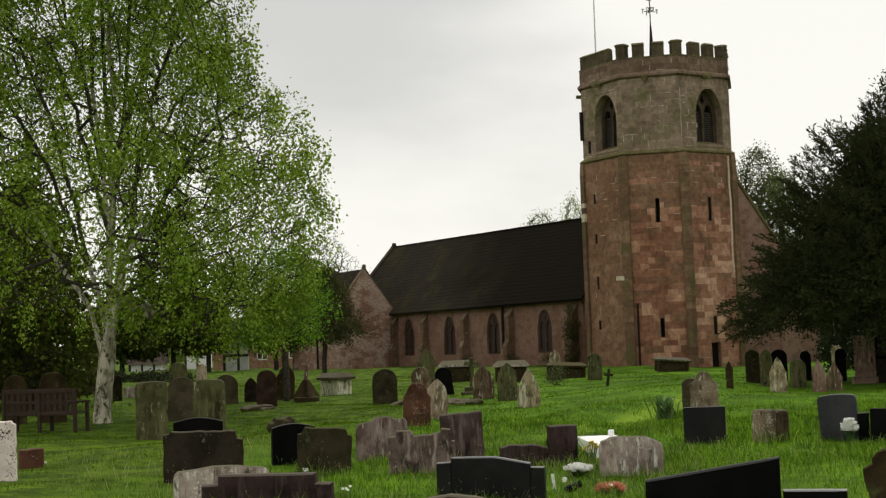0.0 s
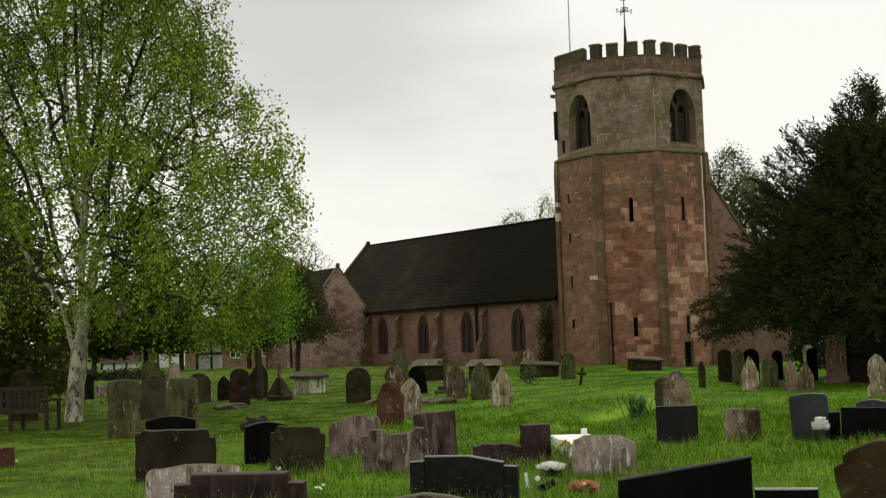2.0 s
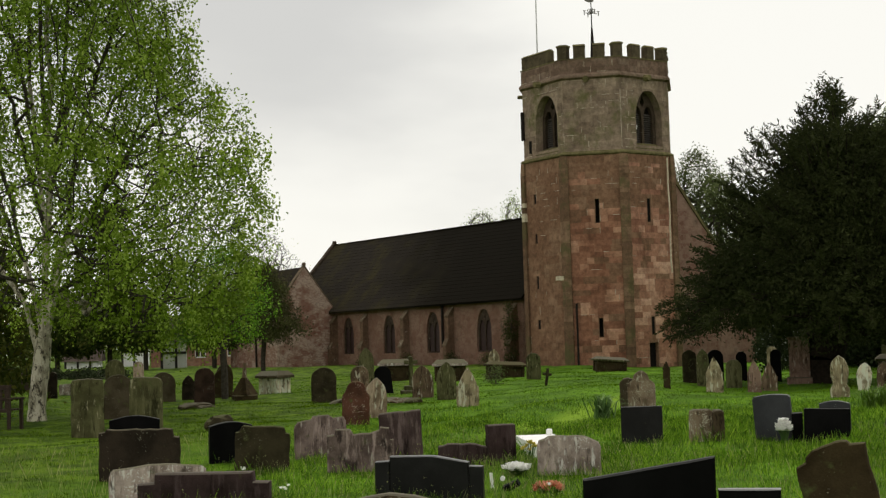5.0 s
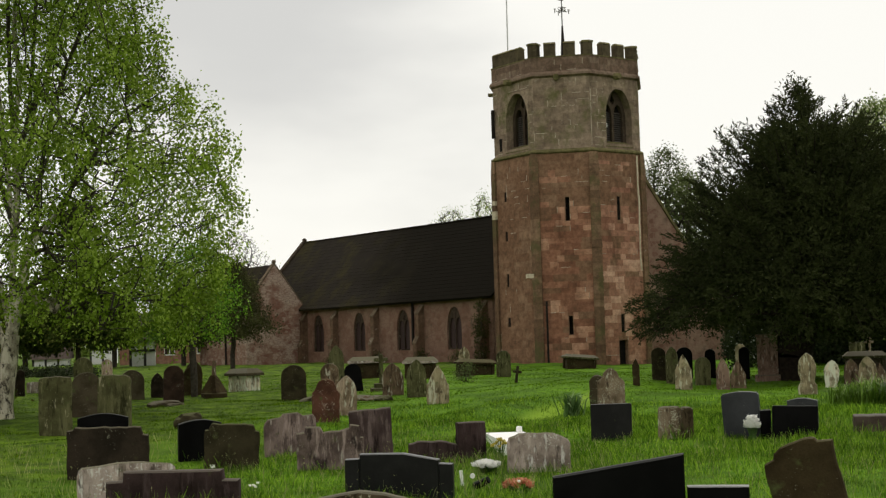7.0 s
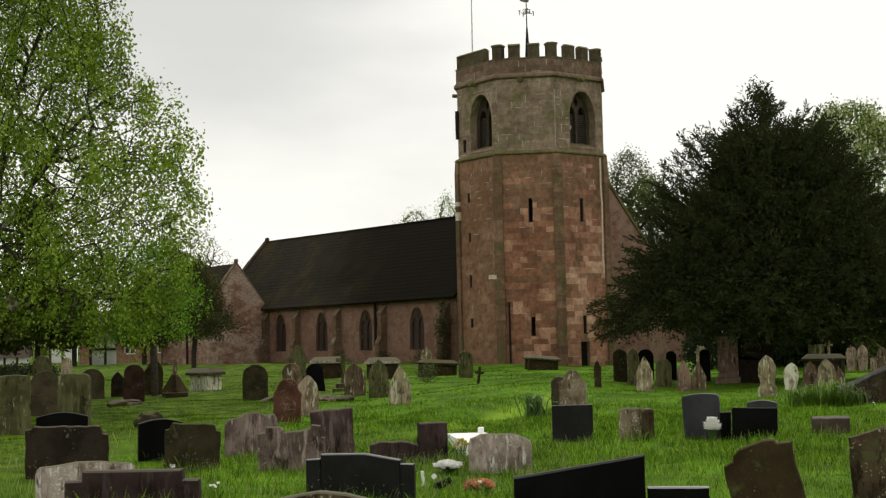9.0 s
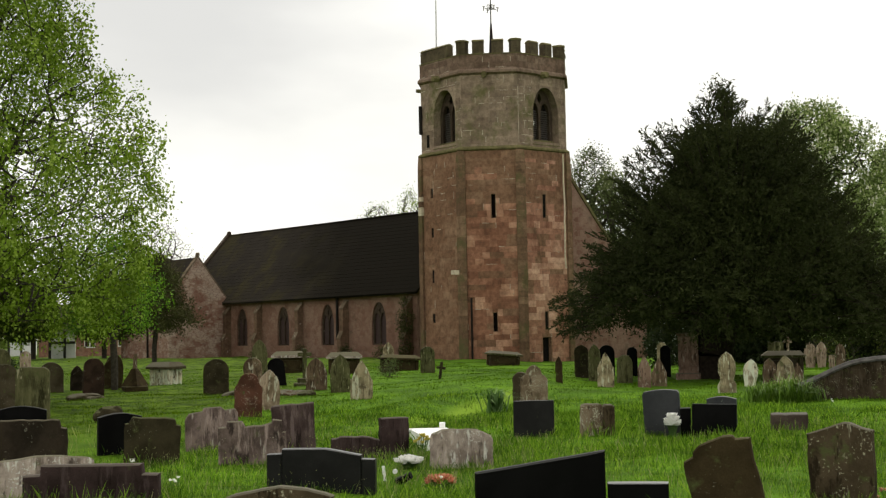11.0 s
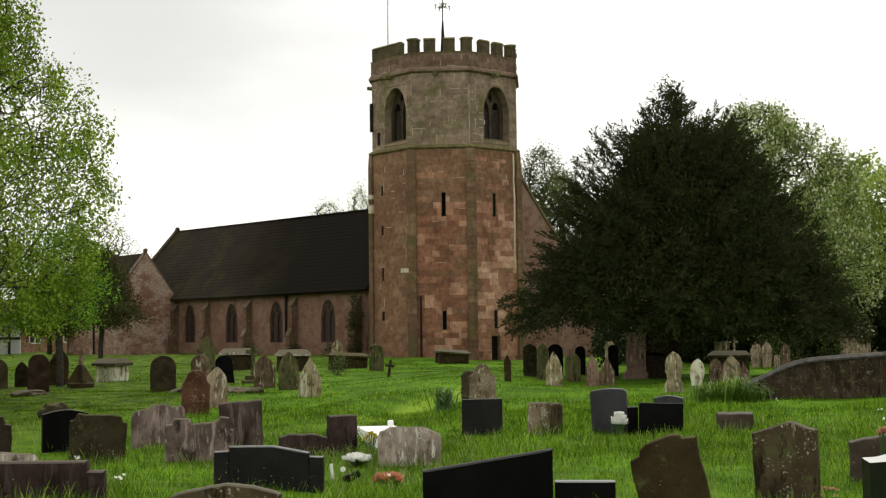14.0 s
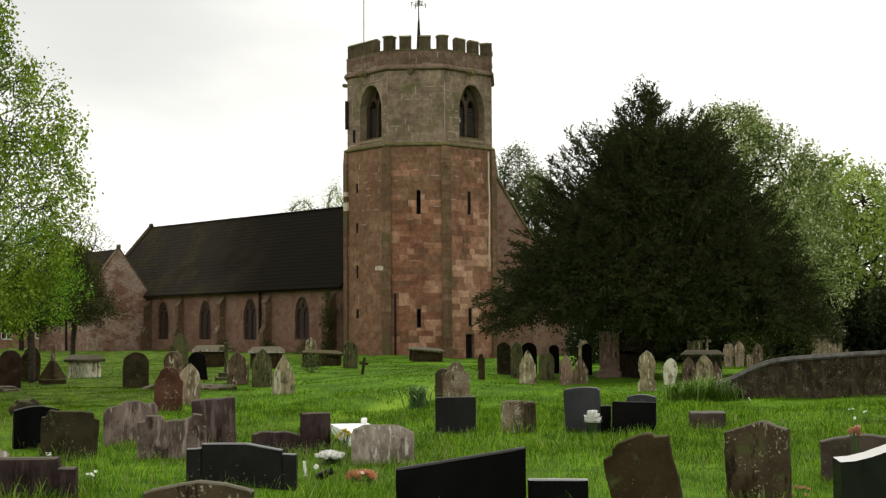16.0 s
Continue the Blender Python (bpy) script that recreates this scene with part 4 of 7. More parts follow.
prism(r, [(0.3, CH_W + 0.3, CH_E - 0.25), (0.3, CH_W + 0.3, CH_E - 0.12), (0.3, CH_W / 2, CH_R + 0.02), (0.3, -0.3, CH_E - 0.12), (0.3, -0.3, CH_E - 0.25), (0.3, CH_W / 2, CH_R - 0.2)], (7.6, 0, 0))
part("roof", r, SLATES, chapel, "dark slate roof")
slate_slope(0.3, 7.9, CH_W + 0.35, CH_E - 0.12, CH_W / 2, CH_R + 0.04, 14, "slate_cladding", chapel)
cop = bmesh.new()
prism(cop, [(-0.03, CH_W + 0.1, CH_E - 0.1), (-0.03, CH_W + 0.1, CH_E + 0.05), (-0.03, CH_W / 2, CH_R + 0.16), (-0.03, -0.05, CH_E + 0.02), (-0.03, -0.05, CH_E - 0.1), (-0.03, CH_W / 2, CH_R + 0.06)], (0.42, 0, 0))
part("gable_coping", cop, COPING, chapel, "stone gable coping")
part("finial", one_box((-0.08, CH_W / 2 - 0.12, CH_R + 0.08), (0.26, CH_W / 2 + 0.12, CH_R + 0.36), 0.07), COPING, chapel, "square stone gable finial")
part("drainpipe", rod(bmesh.new(), (3.3, CH_W + 0.1, 0.2), (3.3, CH_W + 0.1, CH_E - 0.2), 0.07), IRON, chapel, "black drainpipe")

# west wall of the further aisle, seen beyond the tower
WEST = pose(3.0, 79.3, 0.0, 0, 0, math.degrees(math.atan2(0.643, 0.766)))
aisle = thing("church_aisle", WEST, "red sandstone aisle wall with steep sloping coping beyond the tower", "church")
g = bmesh.new()
prism(g, [(-1.5, 0, -0.3), (6.1, 0, -0.3), (6.1, 0, 3.3), (2.0, 0, 8.15), (0, 0, 10.7), (-1.5, 0, 10.7)], (0, 0.7, 0))
part("west_wall", g, AISLESTONE, aisle, "red sandstone wall with sloping top")
c2 = bmesh.new()
prism(c2, [(6.25, -0.08, 3.2), (6.25, -0.08, 3.4), (2.0, -0.08, 8.4), (0, -0.08, 10.9), (-0.3, -0.08, 10.9), (-0.1, -0.08, 10.7), (2.0, -0.08, 8.15)], (0, 0.85, 0))
part("coping", c2, TRIM, aisle)
part("side_wall", one_box((5.5, 0.7, -0.3), (6.1, 12, 3.2)), RED, aisle)
r = bmesh.new()
prism(r, [(6.3, 0.6, 3.1), (6.3, 0.6, 3.25), (0.0, 0.6, 8.2), (0.0, 0.6, 8.0)], (0, 11.5, 0))
part("roof", r, SLATES, aisle)

# ---- gravestones ----
def outline(shape, w, h):
    """A gravestone's outline as (x, z), counter-clockwise from the lower left; it goes on below the ground."""
    s, b = w / 2, -0.25
    def curve(x0, z0, x1, z1, bulge, n=6):
        """An arc-like run between two points, bulging to its right-hand side."""
        dx, dz = x1 - x0, z1 - z0
        return [(x0 + dx * k / n + dz * bulge * math.sin(math.pi * k / n), z0 + dz * k / n - dx * bulge * math.sin(math.pi * k / n)) for k in range(n + 1)]
    side = [(-s, b), (s, b)]
    if shape == "round":
        return side + [(s * math.cos(radians(a)), h - s * 0.95 + s * 0.95 * math.sin(radians(a))) for a in range(0, 181, 15)]
    if shape == "round_low":
        return side + [(s, h * 0.78), (s * 0.97, h * 0.88)] + curve(s * 0.9, h * 0.93, -s * 0.9, h * 0.93, 0.045, 10) + [(-s * 0.97, h * 0.88), (-s, h * 0.78)]
    if shape == "segment":
        return side + curve(s, h * 0.86, -s, h * 0.86, 0.09, 12)
    if shape == "curve":
        return side + [(s, h * 0.9)] + curve(s * 0.9, h * 0.95, -s * 0.9, h * 0.95, 0.05, 8) + [(-s, h * 0.9)]
    if shape == "gothic":
        k = min(h * 0.5, w * 0.95)
        return side + curve(s, h - k, 0, h, 0.13, 7) + curve(0, h, -s, h - k, 0.13, 7)[1:]
    if shape == "spire":
        k = min(h * 0.55, w * 0.9)
        return side + [(s, h - k)] + curve(s * 0.86, h - k * 0.95, 0, h, 0.04, 5) + curve(0, h, -s * 0.86, h - k * 0.95, 0.04, 5)[1:] + [(-s, h - k)]
    if shape == "lancet":
        return [(-s * 0.72, b), (s * 0.72, b), (s * 0.76, h * 0.12), (s * 0.95, h * 0.4)] + curve(s, h * 0.55, 0, h, 0.14, 7) + curve(0, h, -s, h * 0.55, 0.14, 7)[1:] + [(-s * 0.95, h * 0.4), (-s * 0.76, h * 0.12)]
    if shape == "waisted":
        return side + [(s, h * 0.05), (s * 0.96, h * 0.22), (s * 0.72, h * 0.32), (s * 0.76, h * 0.4), (s * 0.92, h * 0.5)] + curve(s * 0.94, h * 0.62, 0, h, 0.15, 7) + curve(0, h, -s * 0.94, h * 0.62, 0.15, 7)[1:] + [(-s * 0.92, h * 0.5), (-s * 0.76, h * 0.4), (-s * 0.72, h * 0.3), (-s * 1.05, h * 0.2), (-s, h * 0.05)]
    if shape == "peak":
        return side + [(s, h * 0.9), (s * 0.3, h), (s * 0.1, h), (-s, h * 0.88)]
    if shape == "notch":
        return side + [(s, h * 0.84), (s * 0.86, h * 0.86), (s * 0.78, h * 0.97), (s * 0.7, h * 0.985), (-s * 0.7, h), (-s * 0.78, h * 0.98), (-s * 0.86, h * 0.88), (-s, h * 0.86)]
    if shape == "notch_low":
        return side + [(s, h * 0.82), (s * 0.84, h * 0.85), (s * 0.8, h * 0.98), (-s * 0.8, h), (-s * 0.84, h * 0.96), (-s, h * 0.95)]
    if shape == "roundcorner":
        return side + [(s, h * 0.88)] + curve(s * 0.96, h * 0.92, s * 0.6, h * 0.99, 0.12, 4) + curve(-s * 0.6, h, -s * 0.96, h * 0.93, 0.12, 4) + [(-s, h * 0.88)]
    if shape in ("shoulder", "step"):
        return side + [(s, h * 0.72), (s * 0.93, h * 0.84), (s * 0.7, h * 0.92), (s * 0.5, h * 0.99), (-s * 0.6, h), (-s * 0.78, h * 0.93), (-s * 0.95, h * 0.9), (-s, h * 0.78)]
    if shape == "shouldered":
        return side + [(s, h * 0.6), (s * 0.98, h * 0.68), (s * 0.8, h * 0.73)] + [(s * 0.72 * math.cos(radians(a)), h * 0.78 + h * 0.22 * math.sin(radians(a))) for a in range(10, 171, 20)] + [(-s * 0.8, h * 0.73), (-s * 0.98, h * 0.68), (-s, h * 0.6)]
    if shape == "shoulder2":
        return side + [(s, h * 0.62)] + curve(s * 0.97, h * 0.7, s * 0.66, h * 0.8, 0.1, 4) + [(s * 0.58 * math.cos(radians(a)), h * 0.82 + h * 0.18 * math.sin(radians(a))) for a in range(0, 181, 20)] + curve(-s * 0.66, h * 0.8, -s * 0.97, h * 0.7, 0.1, 4) + [(-s, h * 0.62)]
    if shape == "ogee":
        return side + [(s, h * 0.92), (s * 0.62, h * 0.94), (s * 0.55, h * 0.99)] + curve(s * 0.45, h, -s * 0.4, h * 0.97, 0.04, 4) + [(-s * 0.62, h * 0.9), (-s * 0.66, h * 0.83), (-s * 0.95, h * 0.8), (-s, h * 0.75)]
    if shape == "wavy":
        return side + [(s, h * 0.86), (s * 0.9, h * 0.96), (s * 0.5, h * 0.92), (s * 0.3, h * 1.0), (-s * 0.25, h * 0.98), (-s * 0.35, h * 0.92), (-s * 0.85, h * 0.86), (-s * 0.97, h * 0.78), (-s, h * 0.7)]
    if shape == "wavy2":
        return side + [(s, h * 0.7), (s * 0.9, h * 0.72), (s * 0.88, h * 0.96), (s * 0.62, h), (s * 0.56, h * 0.92), (s * 0.3, h * 0.86), (-s * 0.2, h * 0.85), (-s * 0.3, h * 0.97), (-s * 0.72, h * 0.98), (-s * 0.78, h * 0.86), (-s, h * 0.84)]
    return side + [(s, h * 0.97), (s * 0.97, h), (-s * 0.97, h * 0.985), (-s, h * 0.95)]


def slab(ring, th, worn=0.006, edge=0.012, seed=0):
    """A stone slab from its outline, with eased and slightly worn edges, facing -y."""
    rnd = random.Random(seed)
    pts = []
    for i, (x, z) in enumerate(ring):
        x2, z2 = ring[(i + 1) % len(ring)]
        n = max(1, int(math.hypot(x2 - x, z2 - z) / 0.09))
        for k in range(n):
            pts.append((x + (x2 - x) * k / n + rnd.uniform(-worn, worn), z + (z2 - z) * k / n + rnd.uniform(-worn, worn)))
    n = len(pts)
    inner = []
    for i in range(n):
        (xa, za), (xb, zb) = pts[i - 1], pts[(i + 1) % n]
        d = math.hypot(xb - xa, zb - za) or 1
        inner.append((pts[i][0] - edge * (zb - za) / d, pts[i][1] + edge * (xb - xa) / d))
    bm = bmesh.new()
    loops = [[bm.verts.new((x, y, z)) for x, z in ring2] for ring2, y in ((inner, -th / 2), (pts, -th / 2 + edge), (pts, th / 2 - edge), (inner, th / 2))]
    for a, b in zip(loops, loops[1:]):
        for i in range(n):
            j = (i + 1) % n
            bm.faces.new((a[i], a[j], b[j], b[i]))
    bm.faces.new(loops[0])
    bm.faces.new(loops[3][::-1])
    return bm


made = [0]


def headstone(x, y, w, h, shape, mat, label, yaw=0, th=0.12, lean=0, tip=None, plinth=0):
    made[0] += 1
    tip = random.uniform(-3.0, 3.0) if tip is None else tip
    m = pose(x, y, gz(x, y) - 0.02) @ pose(0, 0, 0, 0, 0, yaw) @ pose(0, 0, 0, tip, lean, 0)
    ring = outline(shape, w, h)
    old = mat not in ("black", "slate", "slateblue")
    if not plinth:
        return solid("headstone", slab(ring, th, 0.007 if old else 0.001, 0.014 if old else 0.006, made[0]), STONE[mat], m, label, "headstone", "headstones in the churchyard")
    t = thing("headstone", m, label, "headstone", "headstones in the churchyard")
    part("slab", slab([(a, c + 0.2 if c > 0 else 0.1) for a, c in ring], th, 0.007, 0.014, made[0]), STONE[mat], t)
    part("plinth", one_box((-w * 0.62, -0.2, -0.2), (w * 0.62, 0.2, 0.14), 0.02), STONE[mat], t, "stepped stone base")
    return t


headstone(-0.74, 16.38, 0.76, 0.49, "shoulder", "pale", "pale grey weathered headstone with low shouldered top in long grass", yaw=13, th=0.11)
headstone(-2.14, 17.47, 0.67, 0.32, "step", "purple", "low dark purple-grey kerb headstone sunk in grass", yaw=8, th=0.1)
headstone(-1.66, 17.52, 0.37, 0.54, "flat", "purple", "small square purple-grey headstone beside a white grave", yaw=19, th=0.16)
headstone(2.89, 12.57, 0.58, 0.77, "peak", "lichen", "brown headstone spotted with pale lichen, low pointed top", yaw=-27, th=0.13, lean=-1.5)
headstone(1.76, 11.72, 0.60, 0.68, "ogee", "brown", "dark brown leaning headstone with shouldered round top", yaw=-15, th=0.1, lean=-12)
headstone(-1.92, 10.68, 0.85, 0.40, "segment", "lichen", "dark lichened headstone with curved top and shoulders", yaw=4, th=0.14)
headstone(4.34, 14.15, 0.86, 0.53, "segment", "pinkgrey", "dark grey granite headstone with gently curved top", yaw=-9, th=0.12)
headstone(-4.92, 13.80, 1.00, 0.45, "round_low", "pale", "pale weathered headstone with low curved top", yaw=25, th=0.13)
headstone(-6.24, 16.83, 1.02, 0.71, "notch_low", "dark", "broad dark headstone with stepped top and pale spots", yaw=16, th=0.12)
headstone(-6.65, 17.75, 0.67, 0.83, "segment", "black", "black headstone with curved top behind a dark one", yaw=17, th=0.1)
headstone(-5.64, 18.82, 0.61, 0.63, "segment", "black", "black polished headstone with shallow curved top", yaw=29, th=0.11)
headstone(-4.78, 17.35, 0.71, 0.65, "notch", "darkgreen", "dark mossy headstone with scooped corners", yaw=15, th=0.11, lean=2)
headstone(-4.46, 19.39, 0.75, 0.64, "wavy", "streak", "streaked purple-grey headstone with uneven top", yaw=21, th=0.12)
headstone(-3.39, 16.96, 0.84, 0.58, "wavy2", "streak", "streaked grey headstone with wavy stepped top", yaw=11, th=0.12)
headstone(-3.09, 18.34, 0.57, 0.64, "flat", "darkstreak", "dark purple slab headstone with streaked face", yaw=16, th=0.12, lean=-2)
headstone(0.18, 21.50, 0.64, 0.60, "flat", "slate", "plain dark slate headstone with square top", yaw=-5, th=0.09)
headstone(1.05, 20.72, 0.36, 0.50, "roundcorner", "speckle", "small brown lichened headstone with rounded top", yaw=15, th=0.12)
headstone(1.29, 20.71, 0.17, 0.48, "roundcorner", "lichen", "narrow brown stone slab leaning beside a headstone", yaw=14, th=0.14)
headstone(2.12, 20.64, 0.55, 0.72, "curve", "slateblue", "blue-grey slate headstone with curved top", yaw=-16, th=0.1, lean=-3)
headstone(2.42, 20.46, 0.16, 0.45, "flat", "black", "narrow black granite slab beside a headstone", yaw=-3, th=0.14)
headstone(2.78, 20.06, 0.64, 0.51, "flat", "black", "black granite headstone with square top", yaw=-5, th=0.1, lean=2)
headstone(3.14, 21.67, 0.46, 0.58, "segment", "slateblue", "blue-grey headstone with curved top", yaw=-14, th=0.1)
headstone(4.05, 21.01, 0.54, 0.27, "flat", "pinkgrey", "low stone block with rough top in grass", yaw=-7, th=0.3)
headstone(-9.16, 17.04, 0.36, 0.82, "roundcorner", "white", "white headstone mottled with dark lichen", yaw=20, th=0.12)
headstone(-10.16, 19.79, 0.35, 0.33, "flat", "redstone", "small red sandstone block in grass", yaw=39, th=0.2)
headstone(-10.40, 25.24, 0.62, 1.22, "round_low", "grey", "tall grey-green headstone with worn rounded top", yaw=28, th=0.14)
headstone(-12.05, 31.10, 0.67, 1.08, "round", "greydark", "dark grey round-topped headstone under a birch", yaw=26, th=0.12)
headstone(-9.83, 26.91, 0.67, 1.12, "roundcorner", "grey", "grey-green headstone with worn uneven top", yaw=15, th=0.14)
headstone(-14.62, 41.60, 0.75, 0.97, "round", "greydark", "dark mossy round-topped headstone in grass", yaw=22, th=0.12)
headstone(-14.18, 42.76, 0.43, 0.83, "gothic", "dark", "narrow dark pointed headstone in grass", yaw=24, th=0.1)
headstone(-12.08, 37.82, 0.58, 1.04, "gothic", "darkred", "dark red-brown pointed headstone", yaw=21, th=0.1)
headstone(-13.34, 43.71, 0.65, 1.03, "gothic", "brown", "brown pointed headstone beside a tree", yaw=23, th=0.1)
headstone(-16.46, 31.28, 0.56, 1.24, "round", "brown", "brown round-topped headstone behind a bench", yaw=26, th=0.12)
headstone(-15.73, 31.83, 0.65, 1.27, "round", "brown", "brown round-topped headstone behind a bench", yaw=31, th=0.12)
headstone(-23.45, 48.37, 0.76, 0.90, "round", "greydark", "grey round-topped headstone leaning a little", yaw=25, th=0.12, lean=-8)
headstone(-24.20, 51.22, 0.52, 0.66, "gothic", "greydark", "small grey pointed headstone by a birch", yaw=31, th=0.1)
headstone(-23.95, 51.89, 0.48, 0.81, "round", "pinkgrey", "small pinkish round-topped headstone", yaw=30, th=0.1)
headstone(-19.86, 45.12, 0.33, 0.94, "round", "dark", "narrow dark round-topped headstone", yaw=18, th=0.1)
headstone(-20.42, 47.66, 0.56, 0.43, "round_low", "pale", "low pale headstone near a birch", yaw=18, th=0.1)
headstone(-21.68, 55.62, 0.80, 1.19, "round", "grey", "grey round-topped headstone far under trees", yaw=17, th=0.1)
headstone(-24.45, 65.91, 0.53, 0.91, "round", "palebrown", "small pale round-topped headstone far off", yaw=27, th=0.1)
headstone(-5.54, 27.29, 0.56, 0.91, "shouldered", "redstone", "red sandstone headstone with shouldered round top and white lichen", yaw=11, th=0.13, lean=2)
headstone(-5.50, 29.24, 0.50, 0.90, "gothic", "palebrown", "pale brown pointed headstone leaning a little", yaw=12, th=0.12, lean=3)
headstone(-8.68, 38.33, 0.72, 1.03, "round", "darkgreen", "dark green round-topped headstone", yaw=23, th=0.12)
headstone(-7.94, 44.09, 0.56, 0.91, "round", "black", "dark leaning round-topped headstone in grass", yaw=10, th=0.1, lean=-6)
headstone(-7.17, 36.04, 0.49, 1.04, "round", "brownlich", "brown headstone with round top and lichen", yaw=10, th=0.12)
headstone(-8.42, 43.44, 0.50, 1.51, "gothic", "grey", "tall grey-green pointed headstone", yaw=9, th=0.12)
headstone(-5.80, 38.31, 0.61, 0.95, "gothic", "brownlich", "brown pointed headstone with white lichen on top", yaw=10, th=0.12, lean=-1)
headstone(-5.04, 37.71, 0.55, 1.09, "gothic", "grey", "grey pointed headstone with lichen", yaw=16, th=0.12)
headstone(-3.83, 32.37, 0.53, 0.96, "spire", "palelich", "pale yellow-grey lichened pointed headstone", yaw=12, th=0.13, lean=1)
headstone(-5.68, 58.07, 0.49, 1.19, "gothic", "palelich", "pale small pointed headstone near a tomb", yaw=8, th=0.1)
headstone(-3.53, 51.28, 0.54, 1.01, "round", "grey", "grey round-topped headstone near the church", yaw=10, th=0.12)
headstone(-11.91, 37.35, 0.56, 1.06, "round", "darkred", "dark brown headstone with worn round top", yaw=23, th=0.12)
headstone(-13.39, 43.96, 0.61, 1.19, "gothic", "brown", "brown leaning pointed headstone", yaw=24, th=0.12, lean=4)
headstone(0.25, 27.80, 0.56, 0.95, "shoulder2", "speckle", "brown speckled headstone with shouldered round top", yaw=2, th=0.13)
headstone(-0.01, 28.25, 0.35, 0.78, "round", "greydark", "grey round-topped headstone behind another", yaw=-5, th=0.1)
headstone(1.98, 44.86, 0.45, 1.09, "round", "darkgreen", "dark mossy round-topped headstone", yaw=3, th=0.12)
headstone(2.18, 40.69, 0.36, 1.12, "gothic", "grey", "grey-green pointed headstone with lichen", yaw=3, th=0.12)
headstone(2.95, 47.21, 0.55, 1.06, "round", "black", "black round-topped headstone under a yew", yaw=2, th=0.1)
headstone(2.30, 37.38, 0.46, 0.98, "spire", "palelich", "pale lichened pointed headstone in grass", yaw=-3, th=0.12)
headstone(3.07, 40.73, 0.46, 0.86, "round", "grey", "green-grey round-topped headstone under a yew", yaw=-1, th=0.12)
headstone(3.86, 47.59, 0.36, 1.03, "round", "black", "narrow black headstone under a yew", yaw=-9, th=0.1)
headstone(3.39, 37.85, 0.36, 0.89, "spire", "pinklich", "pinkish lichened pointed headstone", yaw=-0, th=0.12)
headstone(3.85, 38.36, 0.43, 0.80, "spire", "brownlich", "brown lichened pointed headstone in grass", yaw=-5, th=0.12)
headstone(4.74, 45.05, 0.34, 1.06, "round", "black", "dark round-topped headstone under a yew", yaw=-9, th=0.1)
headstone(4.97, 33.3, 0.44, 1.02, "waisted", "palelich", "pale lichened pointed headstone with waisted base", yaw=-15, th=0.13)
headstone(6.20, 37.44, 0.40, 0.77, "lancet", "whitelich", "pale lichened leaning pointed headstone", yaw=-4, th=0.11, lean=4)
headstone(6.95, 38.63, 0.38, 0.75, "gothic", "brownlich", "brown lichened pointed headstone in grass", yaw=-3, th=0.11)
headstone(7.27, 37.96, 0.48, 0.87, "gothic", "palelich", "pale lichened pointed headstone in grass", yaw=-17, th=0.12)
headstone(7.72, 38.64, 0.33, 0.66, "spire", "brownlich", "brown lichened pointed headstone in grass", yaw=-7, th=0.11)
headstone(11.48, 54.76, 0.46, 1.05, "lancet", "palebrown", "pale brown pointed headstone far off", yaw=-13, th=0.12)
headstone(11.85, 54.48, 0.4, 1.05, "lancet", "palebrown", "pale pinkish pointed headstone far off", yaw=-17, th=0.12)
headstone(12.53, 54.22, 0.37, 0.93, "gothic", "brownlich", "brown pointed headstone far off", yaw=-16, th=0.12)
headstone(12.00, 53.37, 0.23, 0.50, "flat", "palebrown", "small pale stone far off", yaw=-9, th=0.12)
headstone(10.16, 54.92, 0.61, 1.07, "flat", "grey", "grey square headstone far off", yaw=-5, th=0.15)
headstone(5.34, 52.0, 0.36, 1.1, "round", "palelich", "pale green-grey round-topped headstone beyond a yew", yaw=-4, th=0.12)
headstone(14.7, 52.0, 0.36, 0.92, "gothic", "palelich", "pale lichened pointed headstone far off", yaw=-12, th=0.12)
headstone(15.05, 52.5, 0.34, 0.86, "gothic", "palebrown", "pale brown pointed headstone far off", yaw=-10, th=0.12, lean=3)
headstone(15.5, 52.3, 0.3, 0.76, "spire", "brownlich", "brown pointed headstone far off", yaw=-14, th=0.12)
headstone(1.07, 38.79, 0.19, 0.78, "spire", "brown", "small dark stone post in grass", yaw=-8, th=0.12)

# ---- larger memorials near the path ----
def slab_thing(x, y, ring, th, mat, label, yaw=0, tip=0, name="headstone"):
    m = pose(x, y, gz(x, y) - 0.02) @ pose(0, 0, 0, tip, 0, yaw)
    return solid(name, slab(ring, th, 0.001, 0.016, 7), STONE[mat], m, label, "headstone", "headstones in the churchyard")


# tilted black granite memorial with a lower wing
slanted = thing("headstone", pose(0.47, 12.05, gz(0.47, 12.05) - 0.02, 0, 0, -2), "black granite memorial with slanting top and low wing", "headstone", "headstones in the churchyard")
part("tablet", slab([(-0.90, -0.3), (0.245, -0.3), (0.245, 0.62), (-0.9, 0.435)], 0.12, 0.001, 0.016, 7), STONE["black"], slanted)
# the wing's pale upper edge is reflected sky, put into its colour
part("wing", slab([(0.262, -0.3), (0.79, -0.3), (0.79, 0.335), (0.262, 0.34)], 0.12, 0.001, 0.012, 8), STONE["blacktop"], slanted)
